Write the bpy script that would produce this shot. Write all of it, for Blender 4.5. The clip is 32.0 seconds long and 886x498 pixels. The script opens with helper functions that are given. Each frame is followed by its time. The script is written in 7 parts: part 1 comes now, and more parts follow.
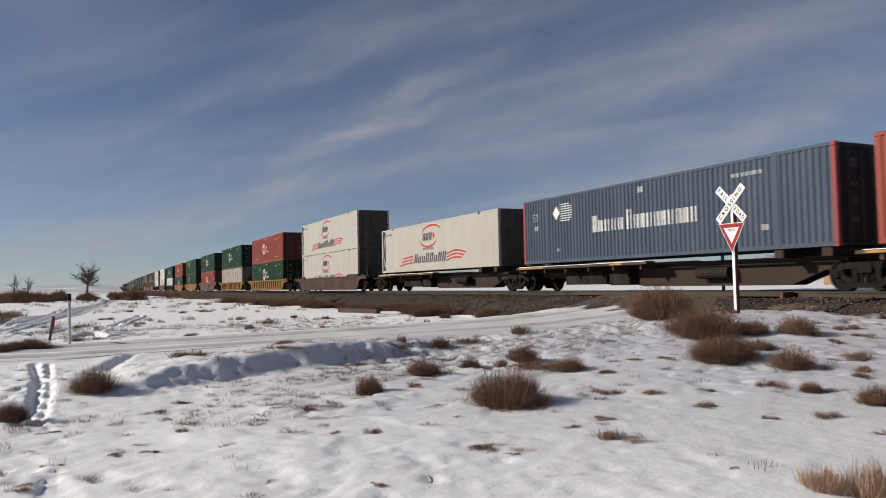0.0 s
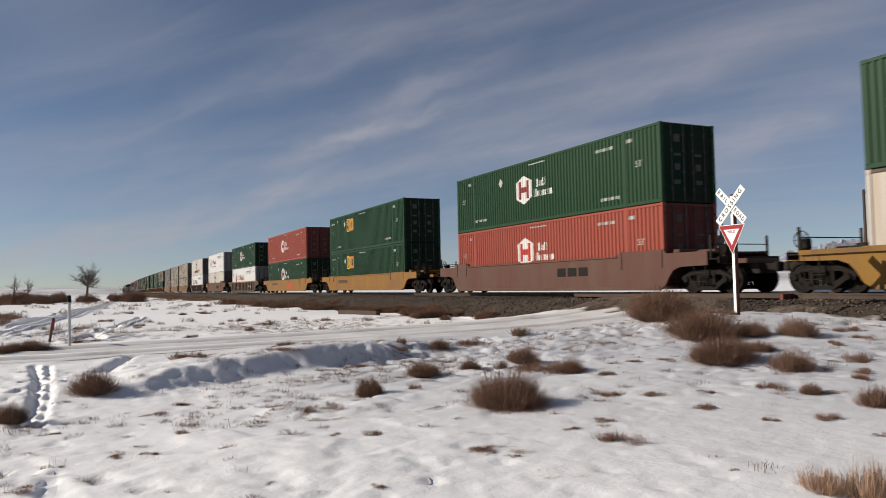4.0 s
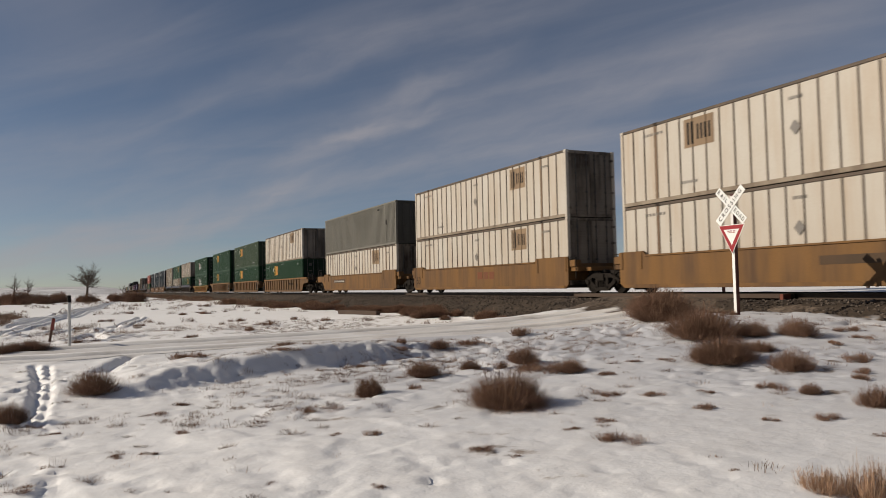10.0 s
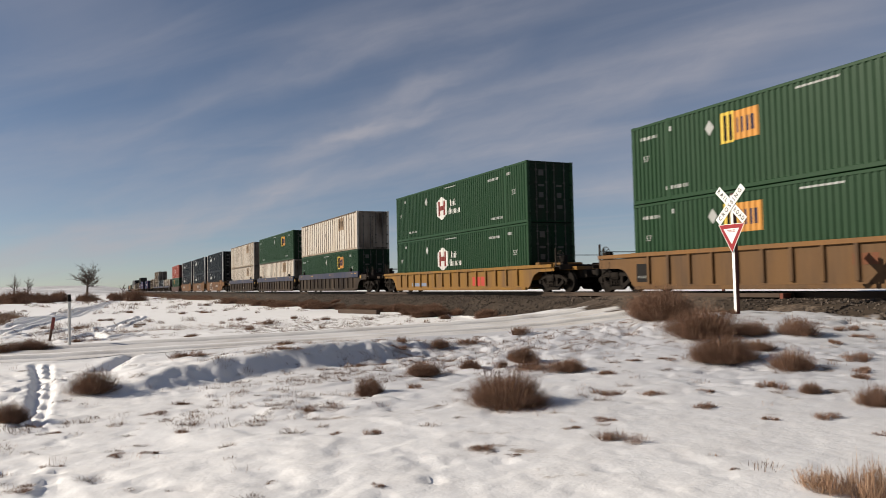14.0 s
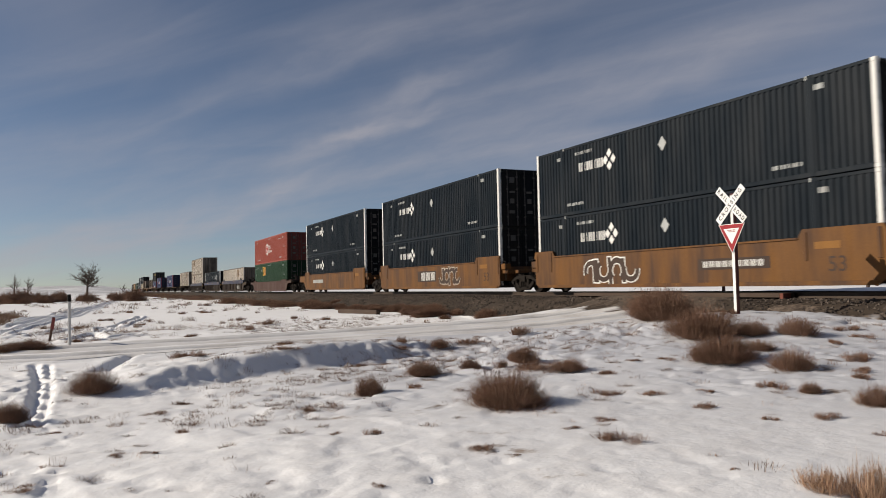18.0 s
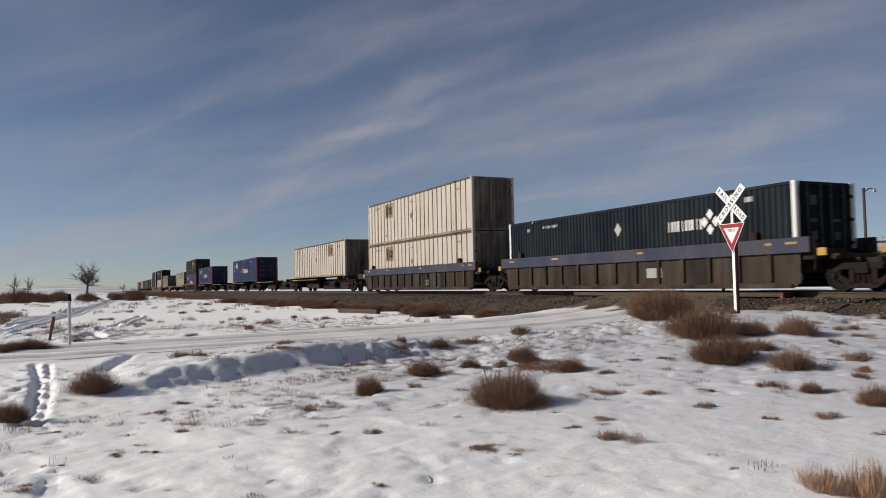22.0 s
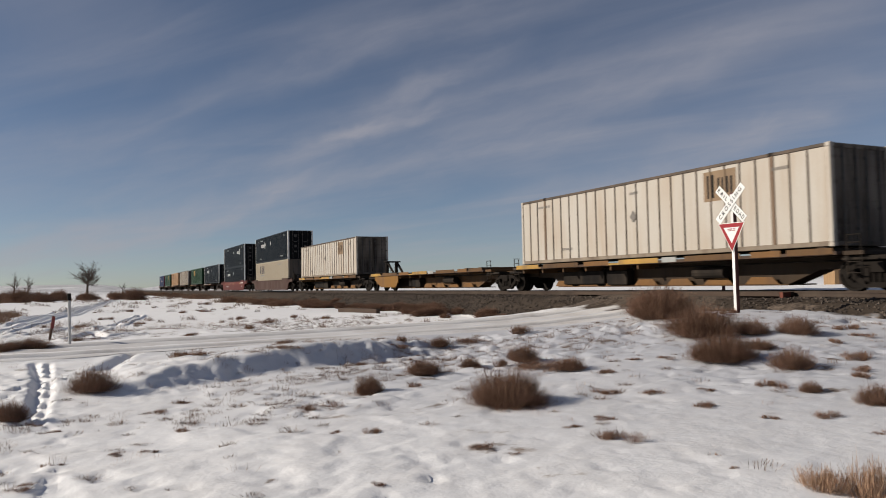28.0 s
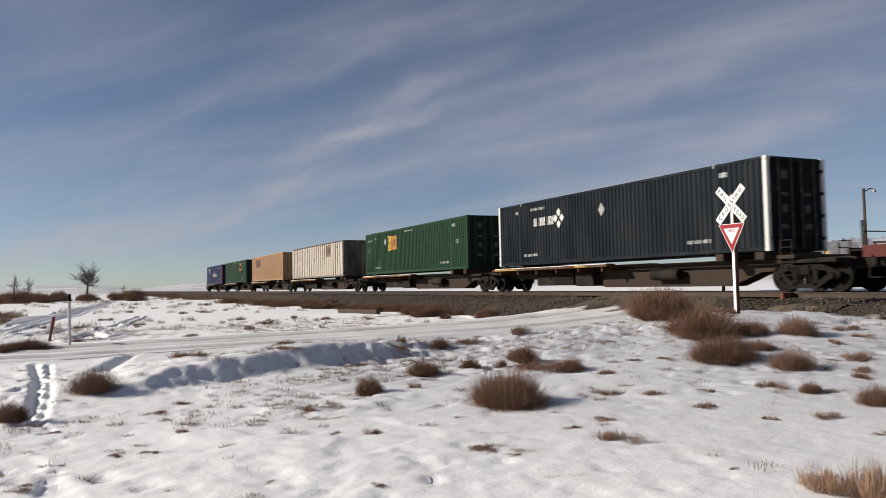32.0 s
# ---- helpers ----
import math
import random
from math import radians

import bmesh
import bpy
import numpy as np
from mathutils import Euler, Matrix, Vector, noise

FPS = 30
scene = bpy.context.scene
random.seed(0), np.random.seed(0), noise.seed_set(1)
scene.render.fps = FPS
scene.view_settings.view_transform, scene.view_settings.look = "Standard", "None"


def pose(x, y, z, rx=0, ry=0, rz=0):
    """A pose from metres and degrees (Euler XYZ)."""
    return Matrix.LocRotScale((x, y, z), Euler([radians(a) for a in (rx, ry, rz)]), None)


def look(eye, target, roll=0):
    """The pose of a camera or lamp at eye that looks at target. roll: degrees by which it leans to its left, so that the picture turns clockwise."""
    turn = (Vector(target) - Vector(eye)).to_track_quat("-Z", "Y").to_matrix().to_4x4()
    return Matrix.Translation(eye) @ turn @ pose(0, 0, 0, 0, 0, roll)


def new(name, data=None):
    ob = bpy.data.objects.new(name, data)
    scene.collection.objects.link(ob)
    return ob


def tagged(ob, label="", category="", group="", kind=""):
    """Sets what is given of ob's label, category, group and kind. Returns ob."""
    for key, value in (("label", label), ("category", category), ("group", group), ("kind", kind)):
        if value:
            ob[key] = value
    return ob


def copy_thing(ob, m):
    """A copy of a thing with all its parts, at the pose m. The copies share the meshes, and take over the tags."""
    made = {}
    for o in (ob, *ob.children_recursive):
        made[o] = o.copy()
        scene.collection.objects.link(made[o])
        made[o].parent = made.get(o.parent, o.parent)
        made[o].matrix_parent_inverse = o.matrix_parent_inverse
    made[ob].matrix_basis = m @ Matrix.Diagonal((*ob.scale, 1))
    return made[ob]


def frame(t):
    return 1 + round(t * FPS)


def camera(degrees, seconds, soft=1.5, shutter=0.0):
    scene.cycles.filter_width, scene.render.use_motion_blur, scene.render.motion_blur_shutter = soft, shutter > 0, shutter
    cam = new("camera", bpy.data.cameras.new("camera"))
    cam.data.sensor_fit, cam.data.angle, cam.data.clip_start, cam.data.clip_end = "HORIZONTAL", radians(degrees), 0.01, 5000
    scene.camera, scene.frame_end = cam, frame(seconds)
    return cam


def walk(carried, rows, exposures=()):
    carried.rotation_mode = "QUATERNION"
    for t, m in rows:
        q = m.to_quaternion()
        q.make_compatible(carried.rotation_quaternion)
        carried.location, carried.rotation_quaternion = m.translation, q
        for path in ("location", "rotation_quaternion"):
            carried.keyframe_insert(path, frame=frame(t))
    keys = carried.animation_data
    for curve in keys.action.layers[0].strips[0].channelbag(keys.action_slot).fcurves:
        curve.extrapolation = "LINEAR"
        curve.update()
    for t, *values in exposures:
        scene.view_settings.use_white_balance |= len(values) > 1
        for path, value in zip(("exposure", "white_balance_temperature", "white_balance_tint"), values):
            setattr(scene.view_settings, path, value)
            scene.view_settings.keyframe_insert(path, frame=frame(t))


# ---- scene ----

# World: x across the track, y along it (the train comes towards -y), z = 0 on the rail heads.
EYE = (0.0, 0.0, 0.46)
HEAD, TILT, LEAN = 25.6, 2.755, -1.21
cam = camera(61.23, 32.0, soft=0.9, shutter=0.12)


def aim(tilt):
    h, e = radians(HEAD), radians(tilt)
    d = Vector((math.sin(h) * math.cos(e), math.cos(h) * math.cos(e), math.sin(e)))
    return look(EYE, Vector(EYE) + d * 10, LEAN)


# the tripod head sinks and lifts by a hair
NOD = ((0, -.13), (.5, -.065), (1, -.02), (2, 0), (10, 0), (11, -.065), (13, -.085), (14, -.065), (17, -.043), (19, -.085), (20, -.065),
       (22, -.108), (24, -.173), (25.5, -.173), (28, -.15), (29, -.238), (30, -.238), (31, -.15), (32, -.087))
# the clip's camera opens and closes its iris with what it sees
IRIS = [(0, 0.12, 6380, 10), (1, 0.04, 6500, 10), (2, 0.08, 6620, 10), (3, 0.26, 6560, 10), (6, 0.22, 6560, 10), (7, 0.16, 6750, 10), (8, -0.05, 6900, 10), (9, -0.02, 6930, 10), (10, -0.02, 6930, 10), (11, 0.11, 6880, 10), (12, 0.24, 6820, 10), (13, 0.34, 6820, 10), (14, 0.35, 6820, 10), (17, 0.11, 6780, 10), (18, 0.20, 6700, 10), (19, 0.37, 6560, 10),
        (20, 0.27, 6580, 10), (21, 0.21, 6500, 10), (22, 0.11, 6430, 10), (23, 0.06, 6420, 10), (24, 0.03, 6420, 10), (25, 0.19, 6450, 10), (28, 0.11, 6580, 10), (29, 0.14, 6640, 10), (30, 0.14, 6600, 10), (31, 0.28, 6550, 10), (32, 0.36, 6550, 10)]
walk(cam, [(t, aim(TILT + d)) for t, d in NOD], exposures=IRIS)

# ---- light ----
SUN_AZ = (-0.925, 0.38)          # where the sun stands, seen from the track
SUN_EL = 24.5


def make_world():
    w = bpy.data.worlds.new("winter_sky")
    scene.world = w
    w.use_nodes = True
    nt = w.node_tree
    N, L = nt.nodes, nt.links
    N.clear()
    out, bg = N.new("ShaderNodeOutputWorld"), N.new("ShaderNodeBackground")
    sky = N.new("ShaderNodeTexSky")
    sky.sky_type, sky.sun_disc = "NISHITA", False
    sky.sun_elevation, sky.sun_rotation = radians(SUN_EL), math.atan2(SUN_AZ[0], SUN_AZ[1])
    sky.altitude, sky.air_density, sky.dust_density, sky.ozone_density = 1300, 0.7, 0.6, 1.6
    # cirrus on a high flat sheet
    tc, sep = N.new("ShaderNodeTexCoord"), N.new("ShaderNodeSeparateXYZ")
    L.new(tc.outputs["Generated"], sep.inputs[0])
    den = N.new("ShaderNodeMath"); den.operation = "ADD"; den.inputs[1].default_value = 0.10
    L.new(sep.outputs["Z"], den.inputs[0])
    mx = N.new("ShaderNodeMath"); mx.operation = "MAXIMUM"; mx.inputs[1].default_value = 0.06
    L.new(den.outputs[0], mx.inputs[0])
    com = N.new("ShaderNodeCombineXYZ")
    for k, ax in enumerate("XY"):
        dv = N.new("ShaderNodeMath"); dv.operation = "DIVIDE"
        L.new(sep.outputs[ax], dv.inputs[0]); L.new(mx.outputs[0], dv.inputs[1])
        L.new(dv.outputs[0], com.inputs[k])
    facs = []
    for turn, size, lo, hi, dist, seed, much in CLOUDS:
        mp = N.new("ShaderNodeMapping"); mp.vector_type = "TEXTURE"
        mp.inputs["Rotation"].default_value = (0, 0, radians(turn))
        mp.inputs["Scale"].default_value = size
        mp.inputs["Location"].default_value = (seed, 0.3 * seed, 0)
        L.new(com.outputs[0], mp.inputs[0])
        no = N.new("ShaderNodeTexNoise")
        no.inputs["Scale"].default_value, no.inputs["Detail"].default_value = 1.0, 6
        no.inputs["Roughness"].default_value, no.inputs["Distortion"].default_value = 0.52, dist
        L.new(mp.outputs[0], no.inputs["Vector"])
        mr = N.new("ShaderNodeMapRange"); mr.interpolation_type = "SMOOTHSTEP"
        mr.inputs["From Min"].default_value, mr.inputs["From Max"].default_value = lo, hi
        mr.inputs["To Max"].default_value = much
        L.new(no.outputs[0], mr.inputs["Value"])
        facs.append(mr)
    total = N.new("ShaderNodeMath"); total.operation = "ADD"
    L.new(facs[0].outputs[0], total.inputs[0]); L.new(facs[1].outputs[0], total.inputs[1])
    # mares' tails over the plain to the north-north-east: degrees right of that heading and above the horizon, on a tangent plane
    axes = []
    for way in ((0.9018, -0.4321, 0), (0.4321, 0.9018, 0)):
        dt = N.new("ShaderNodeVectorMath"); dt.operation = "DOT_PRODUCT"
        dt.inputs[1].default_value = way
        L.new(tc.outputs["Generated"], dt.inputs[0])
        axes.append(dt.outputs["Value"])
    fwd = N.new("ShaderNodeMath"); fwd.operation = "MAXIMUM"; fwd.inputs[1].default_value = 0.2
    L.new(axes[1], fwd.inputs[0])
    flat = N.new("ShaderNodeCombineXYZ")
    for k, src in enumerate((axes[0], sep.outputs["Z"])):
        dv = N.new("ShaderNodeMath"); dv.operation = "DIVIDE"
        L.new(src, dv.inputs[0]); L.new(fwd.outputs[0], dv.inputs[1])
        sc = N.new("ShaderNodeMath"); sc.operation = "MULTIPLY"; sc.inputs[1].default_value = 57.3
        L.new(dv.outputs[0], sc.inputs[0]); L.new(sc.outputs[0], flat.inputs[k])
    wob = N.new("ShaderNodeTexNoise")
    wob.inputs["Scale"].default_value, wob.inputs["Detail"].default_value, wob.inputs["Roughness"].default_value = 0.13, 4, 0.5
    L.new(flat.outputs[0], wob.inputs["Vector"])
    ws = N.new("ShaderNodeVectorMath"); ws.operation = "MULTIPLY_ADD"
    ws.inputs[1].default_value = (6.0, 3.4, 0)
    L.new(wob.outputs["Color"], ws.inputs[0]); L.new(flat.outputs[0], ws.inputs[2])
    wc = N.new("ShaderNodeVectorMath"); wc.operation = "SUBTRACT"; wc.inputs[1].default_value = (3.0, 1.7, 0)
    L.new(ws.outputs[0], wc.inputs[0])
    # combed threads that run through all of them
    fm = N.new("ShaderNodeMapping"); fm.vector_type = "TEXTURE"
    fm.inputs["Rotation"].default_value, fm.inputs["Scale"].default_value = (0, 0, radians(17)), (6.0, 1.6, 1)
    L.new(wc.outputs[0], fm.inputs[0])
    thread = N.new("ShaderNodeTexNoise")
    thread.inputs["Scale"].default_value, thread.inputs["Detail"].default_value, thread.inputs["Roughness"].default_value = 0.8, 6, 0.58
    L.new(fm.outputs[0], thread.inputs["Vector"])
    tr = N.new("ShaderNodeMapRange"); tr.interpolation_type = "SMOOTHSTEP"
    tr.inputs["From Min"].default_value, tr.inputs["From Max"].default_value, tr.inputs["To Min"].default_value, tr.inputs["To Max"].default_value = 0.28, 0.74, 0.60, 1.30
    L.new(thread.outputs[0], tr.inputs["Value"])
    wisps = None
    for right, up, turn, length, width, much in WISPS:
        mp = N.new("ShaderNodeMapping"); mp.vector_type = "TEXTURE"
        mp.inputs["Location"].default_value, mp.inputs["Rotation"].default_value, mp.inputs["Scale"].default_value = (right, up, 0), (0, 0, radians(turn)), (length, width, 1)
        L.new(wc.outputs[0], mp.inputs[0])
        ln = N.new("ShaderNodeVectorMath"); ln.operation = "LENGTH"
        L.new(mp.outputs[0], ln.inputs[0])
        mr = N.new("ShaderNodeMapRange"); mr.interpolation_type = "SMOOTHERSTEP"
        mr.inputs["From Min"].default_value, mr.inputs["From Max"].default_value, mr.inputs["To Max"].default_value = 1.35, 0.0, much
        L.new(ln.outputs["Value"], mr.inputs["Value"])
        if wisps is None:
            wisps = mr.outputs[0]
        else:
            ad = N.new("ShaderNodeMath"); ad.operation = "ADD"
            L.new(wisps, ad.inputs[0]); L.new(mr.outputs[0], ad.inputs[1])
            wisps = ad.outputs[0]
    add = N.new("ShaderNodeMath"); add.operation = "MULTIPLY_ADD"
    L.new(wisps, add.inputs[0]); L.new(tr.outputs[0], add.inputs[1]); L.new(total.outputs[0], add.inputs[2])
    # the veil thickens towards the east
    ve = N.new("ShaderNodeMapRange"); ve.interpolation_type = "SMOOTHSTEP"
    ve.inputs["From Min"].default_value, ve.inputs["From Max"].default_value = 0.15, 1.0
    ve.inputs["To Min"].default_value, ve.inputs["To Max"].default_value = VEIL
    L.new(sep.outputs["X"], ve.inputs["Value"])
    amt = N.new("ShaderNodeMath"); amt.operation = "ADD"; amt.use_clamp = True
    L.new(add.outputs[0], amt.inputs[0]); L.new(ve.outputs[0], amt.inputs[1])
    mix = N.new("ShaderNodeMix"); mix.data_type = "RGBA"
    L.new(amt.outputs[0], mix.inputs["Factor"]); L.new(sky.outputs[0], mix.inputs["A"])
    mix.inputs["B"].default_value = CLOUD_COLOUR
    L.new(mix.outputs["Result"], bg.inputs["Color"])
    bg.inputs["Strength"].default_value = SKY_STRENGTH
    L.new(bg.outputs[0], out.inputs[0])


# direction, (length, width), thresholds, waviness, seed, strength
CLOUDS = ((-56, (2.4, 0.80, 1), 0.36, 0.80, 0.9, 5.6, 0.20), (-60, (1.5, 0.45, 1), 0.44, 0.80, 1.1, 11.4, 0.14))
# degrees right of the heading, degrees up, slope, half length, half width, strength
WISPS = ((-2.8, 13.1, 20, 13.0, 5.2, 0.10), (-15.7, 8.8, 14, 14.3, 3.9, 0.10), (-25.3, 6.6, 8, 14.3, 3.9, 0.10), (20.2, 7.5, 8, 18.2, 4.8, 0.08), (-7.1, 1.4, 2, 30.3, 2.2, 0.10),
         (-2.6, 14.5, 22, 5.5, 1.1, 0.24), (-4.1, 12.5, 14, 9.1, 0.9, 0.22), (-9.7, 10.4, 22, 6.1, 0.9, 0.20), (3.3, 17.2, 25, 5.0, 1.3, 0.13),
         (-20.9, 5.1, 10, 14.7, 1.7, 0.28), (-13.6, 7.0, 27, 6.5, 1.1, 0.18), (-31.3, 2.7, 3, 11.2, 1.7, 0.25), (-29.6, 10.9, 8, 11.2, 3.0, 0.12),
         (11.5, 14.4, 17, 18.2, 3.4, 0.17), (24.5, 18.7, 20, 15.1, 2.8, 0.12), (13.7, 7.0, 8, 15.1, 1.5, 0.20), (28.8, 13.1, 22, 10.8, 2.6, 0.15),
         (-11.4, 17.0, 20, 12.1, 2.4, 0.17), (0.7, 9.2, 10, 17.3, 2.6, 0.18), (1.6, 20.5, 15, 15.1, 2.2, 0.15), (-5.8, 3.6, 5, 15.1, 1.7, 0.12),
         (22.3, 10.5, 14, 13.0, 1.7, 0.12), (-23.1, 19.2, 18, 8.6, 1.9, 0.08))
VEIL, CLOUD_COLOUR, SKY_STRENGTH = (0.06, 0.17), (5.5, 5.4, 6.0, 1), 0.0620
make_world()
sun = new("sun", bpy.data.lights.new("sun", "SUN"))
sun.data.energy, sun.data.angle, sun.data.color = 4.45, radians(0.6), (1.0, 0.925, 0.815)
_e = radians(SUN_EL)
_a = Vector((SUN_AZ[0], SUN_AZ[1], 0)).normalized() * math.cos(_e) + Vector((0, 0, math.sin(_e)))
sun.matrix_world = look(_a * 60, (0, 0, 0))
scene.view_settings.exposure = 0.0

# ---- materials ----
MATS = {}


def paint(name, colour, rough=0.55, metal=0.0, dirt=(0.10, 0.075, 0.055), amount=0.35, grain=0.12, scale=1.0, bump=0.0, streak=True):
    """Weathered surface: base colour with fine grain, blotches and dirt streaks that run down."""
    if name in MATS:
        return MATS[name]
    m = bpy.data.materials.new(name)
    MATS[name] = m
    m.use_nodes = True
    nt = m.node_tree
    N, L = nt.nodes, nt.links
    b = N["Principled BSDF"]
    tc = N.new("ShaderNodeTexCoord")
    oi = N.new("ShaderNodeObjectInfo")
    off = N.new("ShaderNodeVectorMath"); off.operation = "MULTIPLY_ADD"
    off.inputs[1].default_value = (37, 53, 11)
    cx = N.new("ShaderNodeCombineXYZ")
    for k in range(3):
        L.new(oi.outputs["Random"], cx.inputs[k])
    L.new(cx.outputs[0], off.inputs[0]); L.new(tc.outputs["Object"], off.inputs[2])

    def noise_at(sc, detail, stretch=(1, 1, 1)):
        mp = N.new("ShaderNodeMapping"); mp.inputs["Scale"].default_value = stretch
        L.new(off.outputs[0], mp.inputs[0])
        n = N.new("ShaderNodeTexNoise")
        n.inputs["Scale"].default_value, n.inputs["Detail"].default_value = sc, detail
        L.new(mp.outputs[0], n.inputs["Vector"])
        return n

    fine = noise_at(24 * scale, 4)
    blot = noise_at(1.1 * scale, 6, (1, 1, 0.28) if streak else (1, 1, 1))
    strk = noise_at(7 * scale, 3, (1, 1, 0.07) if streak else (1, 1, 1))
    mr = N.new("ShaderNodeMapRange"); mr.inputs["From Min"].default_value, mr.inputs["From Max"].default_value = 0.36, 0.68
    L.new(blot.outputs[0], mr.inputs["Value"])
    mu = N.new("ShaderNodeMath"); mu.operation = "MULTIPLY"
    L.new(mr.outputs[0], mu.inputs[0]); L.new(strk.outputs[0], mu.inputs[1])
    m2 = N.new("ShaderNodeMath"); m2.operation = "MULTIPLY"; m2.inputs[1].default_value = amount * 2; m2.use_clamp = True
    L.new(mu.outputs[0], m2.inputs[0])
    g = N.new("ShaderNodeMapRange"); g.inputs["To Min"].default_value, g.inputs["To Max"].default_value = 1 - grain, 1 + grain
    L.new(fine.outputs[0], g.inputs["Value"])
    mul = N.new("ShaderNodeVectorMath"); mul.operation = "SCALE"
    mul.inputs[0].default_value = colour[:3]
    L.new(g.outputs[0], mul.inputs["Scale"])
    mix = N.new("ShaderNodeMix"); mix.data_type = "RGBA"
    L.new(m2.outputs[0], mix.inputs["Factor"]); L.new(mul.outputs[0], mix.inputs["A"])
    mix.inputs["B"].default_value = (*dirt, 1)
    L.new(mix.outputs["Result"], b.inputs["Base Color"])
    rr = N.new("ShaderNodeMapRange"); rr.inputs["To Min"].default_value, rr.inputs["To Max"].default_value = max(0.05, rough - 0.12), min(1, rough + 0.15)
    L.new(strk.outputs[0], rr.inputs["Value"]); L.new(rr.outputs[0], b.inputs["Roughness"])
    b.inputs["Metallic"].default_value = metal
    b.inputs["Specular IOR Level"].default_value = 0.22 if max(colour[:3]) > 0.03 else 0.08
    if bump:
        bp = N.new("ShaderNodeBump"); bp.inputs["Strength"].default_value, bp.inputs["Distance"].default_value = bump, 0.02
        L.new(fine.outputs[0], bp.inputs["Height"]); L.new(bp.outputs[0], b.inputs["Normal"])
    return m


def bare_earth(N, L, tc, snow):
    """Muddy gravel laid bare beside the rails, mixed over the snow's colour."""
    sp, no = N.new("ShaderNodeSeparateXYZ"), N.new("ShaderNodeTexNoise")
    L.new(tc.outputs["Object"], sp.inputs[0]); L.new(tc.outputs["Object"], no.inputs["Vector"])
    no.inputs["Scale"].default_value, no.inputs["Detail"].default_value = 1.1, 6
    a = N.new("ShaderNodeMath"); a.operation = "SUBTRACT"; a.inputs[1].default_value = 19.4
    L.new(sp.outputs["X"], a.inputs[0])
    b = N.new("ShaderNodeMath"); b.operation = "ABSOLUTE"
    L.new(a.outputs[0], b.inputs[0])
    c = N.new("ShaderNodeMath"); c.operation = "MULTIPLY_ADD"; c.inputs[1].default_value = 3.4
    L.new(no.outputs[0], c.inputs[0]); L.new(b.outputs[0], c.inputs[2])
    r = N.new("ShaderNodeMapRange"); r.inputs["From Min"].default_value, r.inputs["From Max"].default_value = 5.2, 4.6
    L.new(c.outputs[0], r.inputs["Value"])
    y = N.new("ShaderNodeMapRange"); y.inputs["From Min"].default_value, y.inputs["From Max"].default_value = 34, 27
    L.new(sp.outputs["Y"], y.inputs["Value"])
    f = N.new("ShaderNodeMath"); f.operation = "MULTIPLY"
    L.new(r.outputs[0], f.inputs[0]); L.new(y.outputs[0], f.inputs[1])
    n2 = N.new("ShaderNodeTexNoise"); n2.inputs["Scale"].default_value, n2.inputs["Detail"].default_value = 9, 5
    L.new(tc.outputs["Object"], n2.inputs["Vector"])
    e = N.new("ShaderNodeValToRGB")
    e.color_ramp.elements[0].position, e.color_ramp.elements[1].position = 0.35, 0.68
    e.color_ramp.elements[0].color, e.color_ramp.elements[1].color = (0.045, 0.032, 0.024, 1), (0.15, 0.115, 0.088, 1)
    L.new(n2.outputs[0], e.inputs[0])
    m = N.new("ShaderNodeMix"); m.data_type = "RGBA"
    L.new(f.outputs[0], m.inputs["Factor"]); L.new(snow, m.inputs["A"]); L.new(e.outputs[0], m.inputs["B"])
    return m.outputs["Result"]


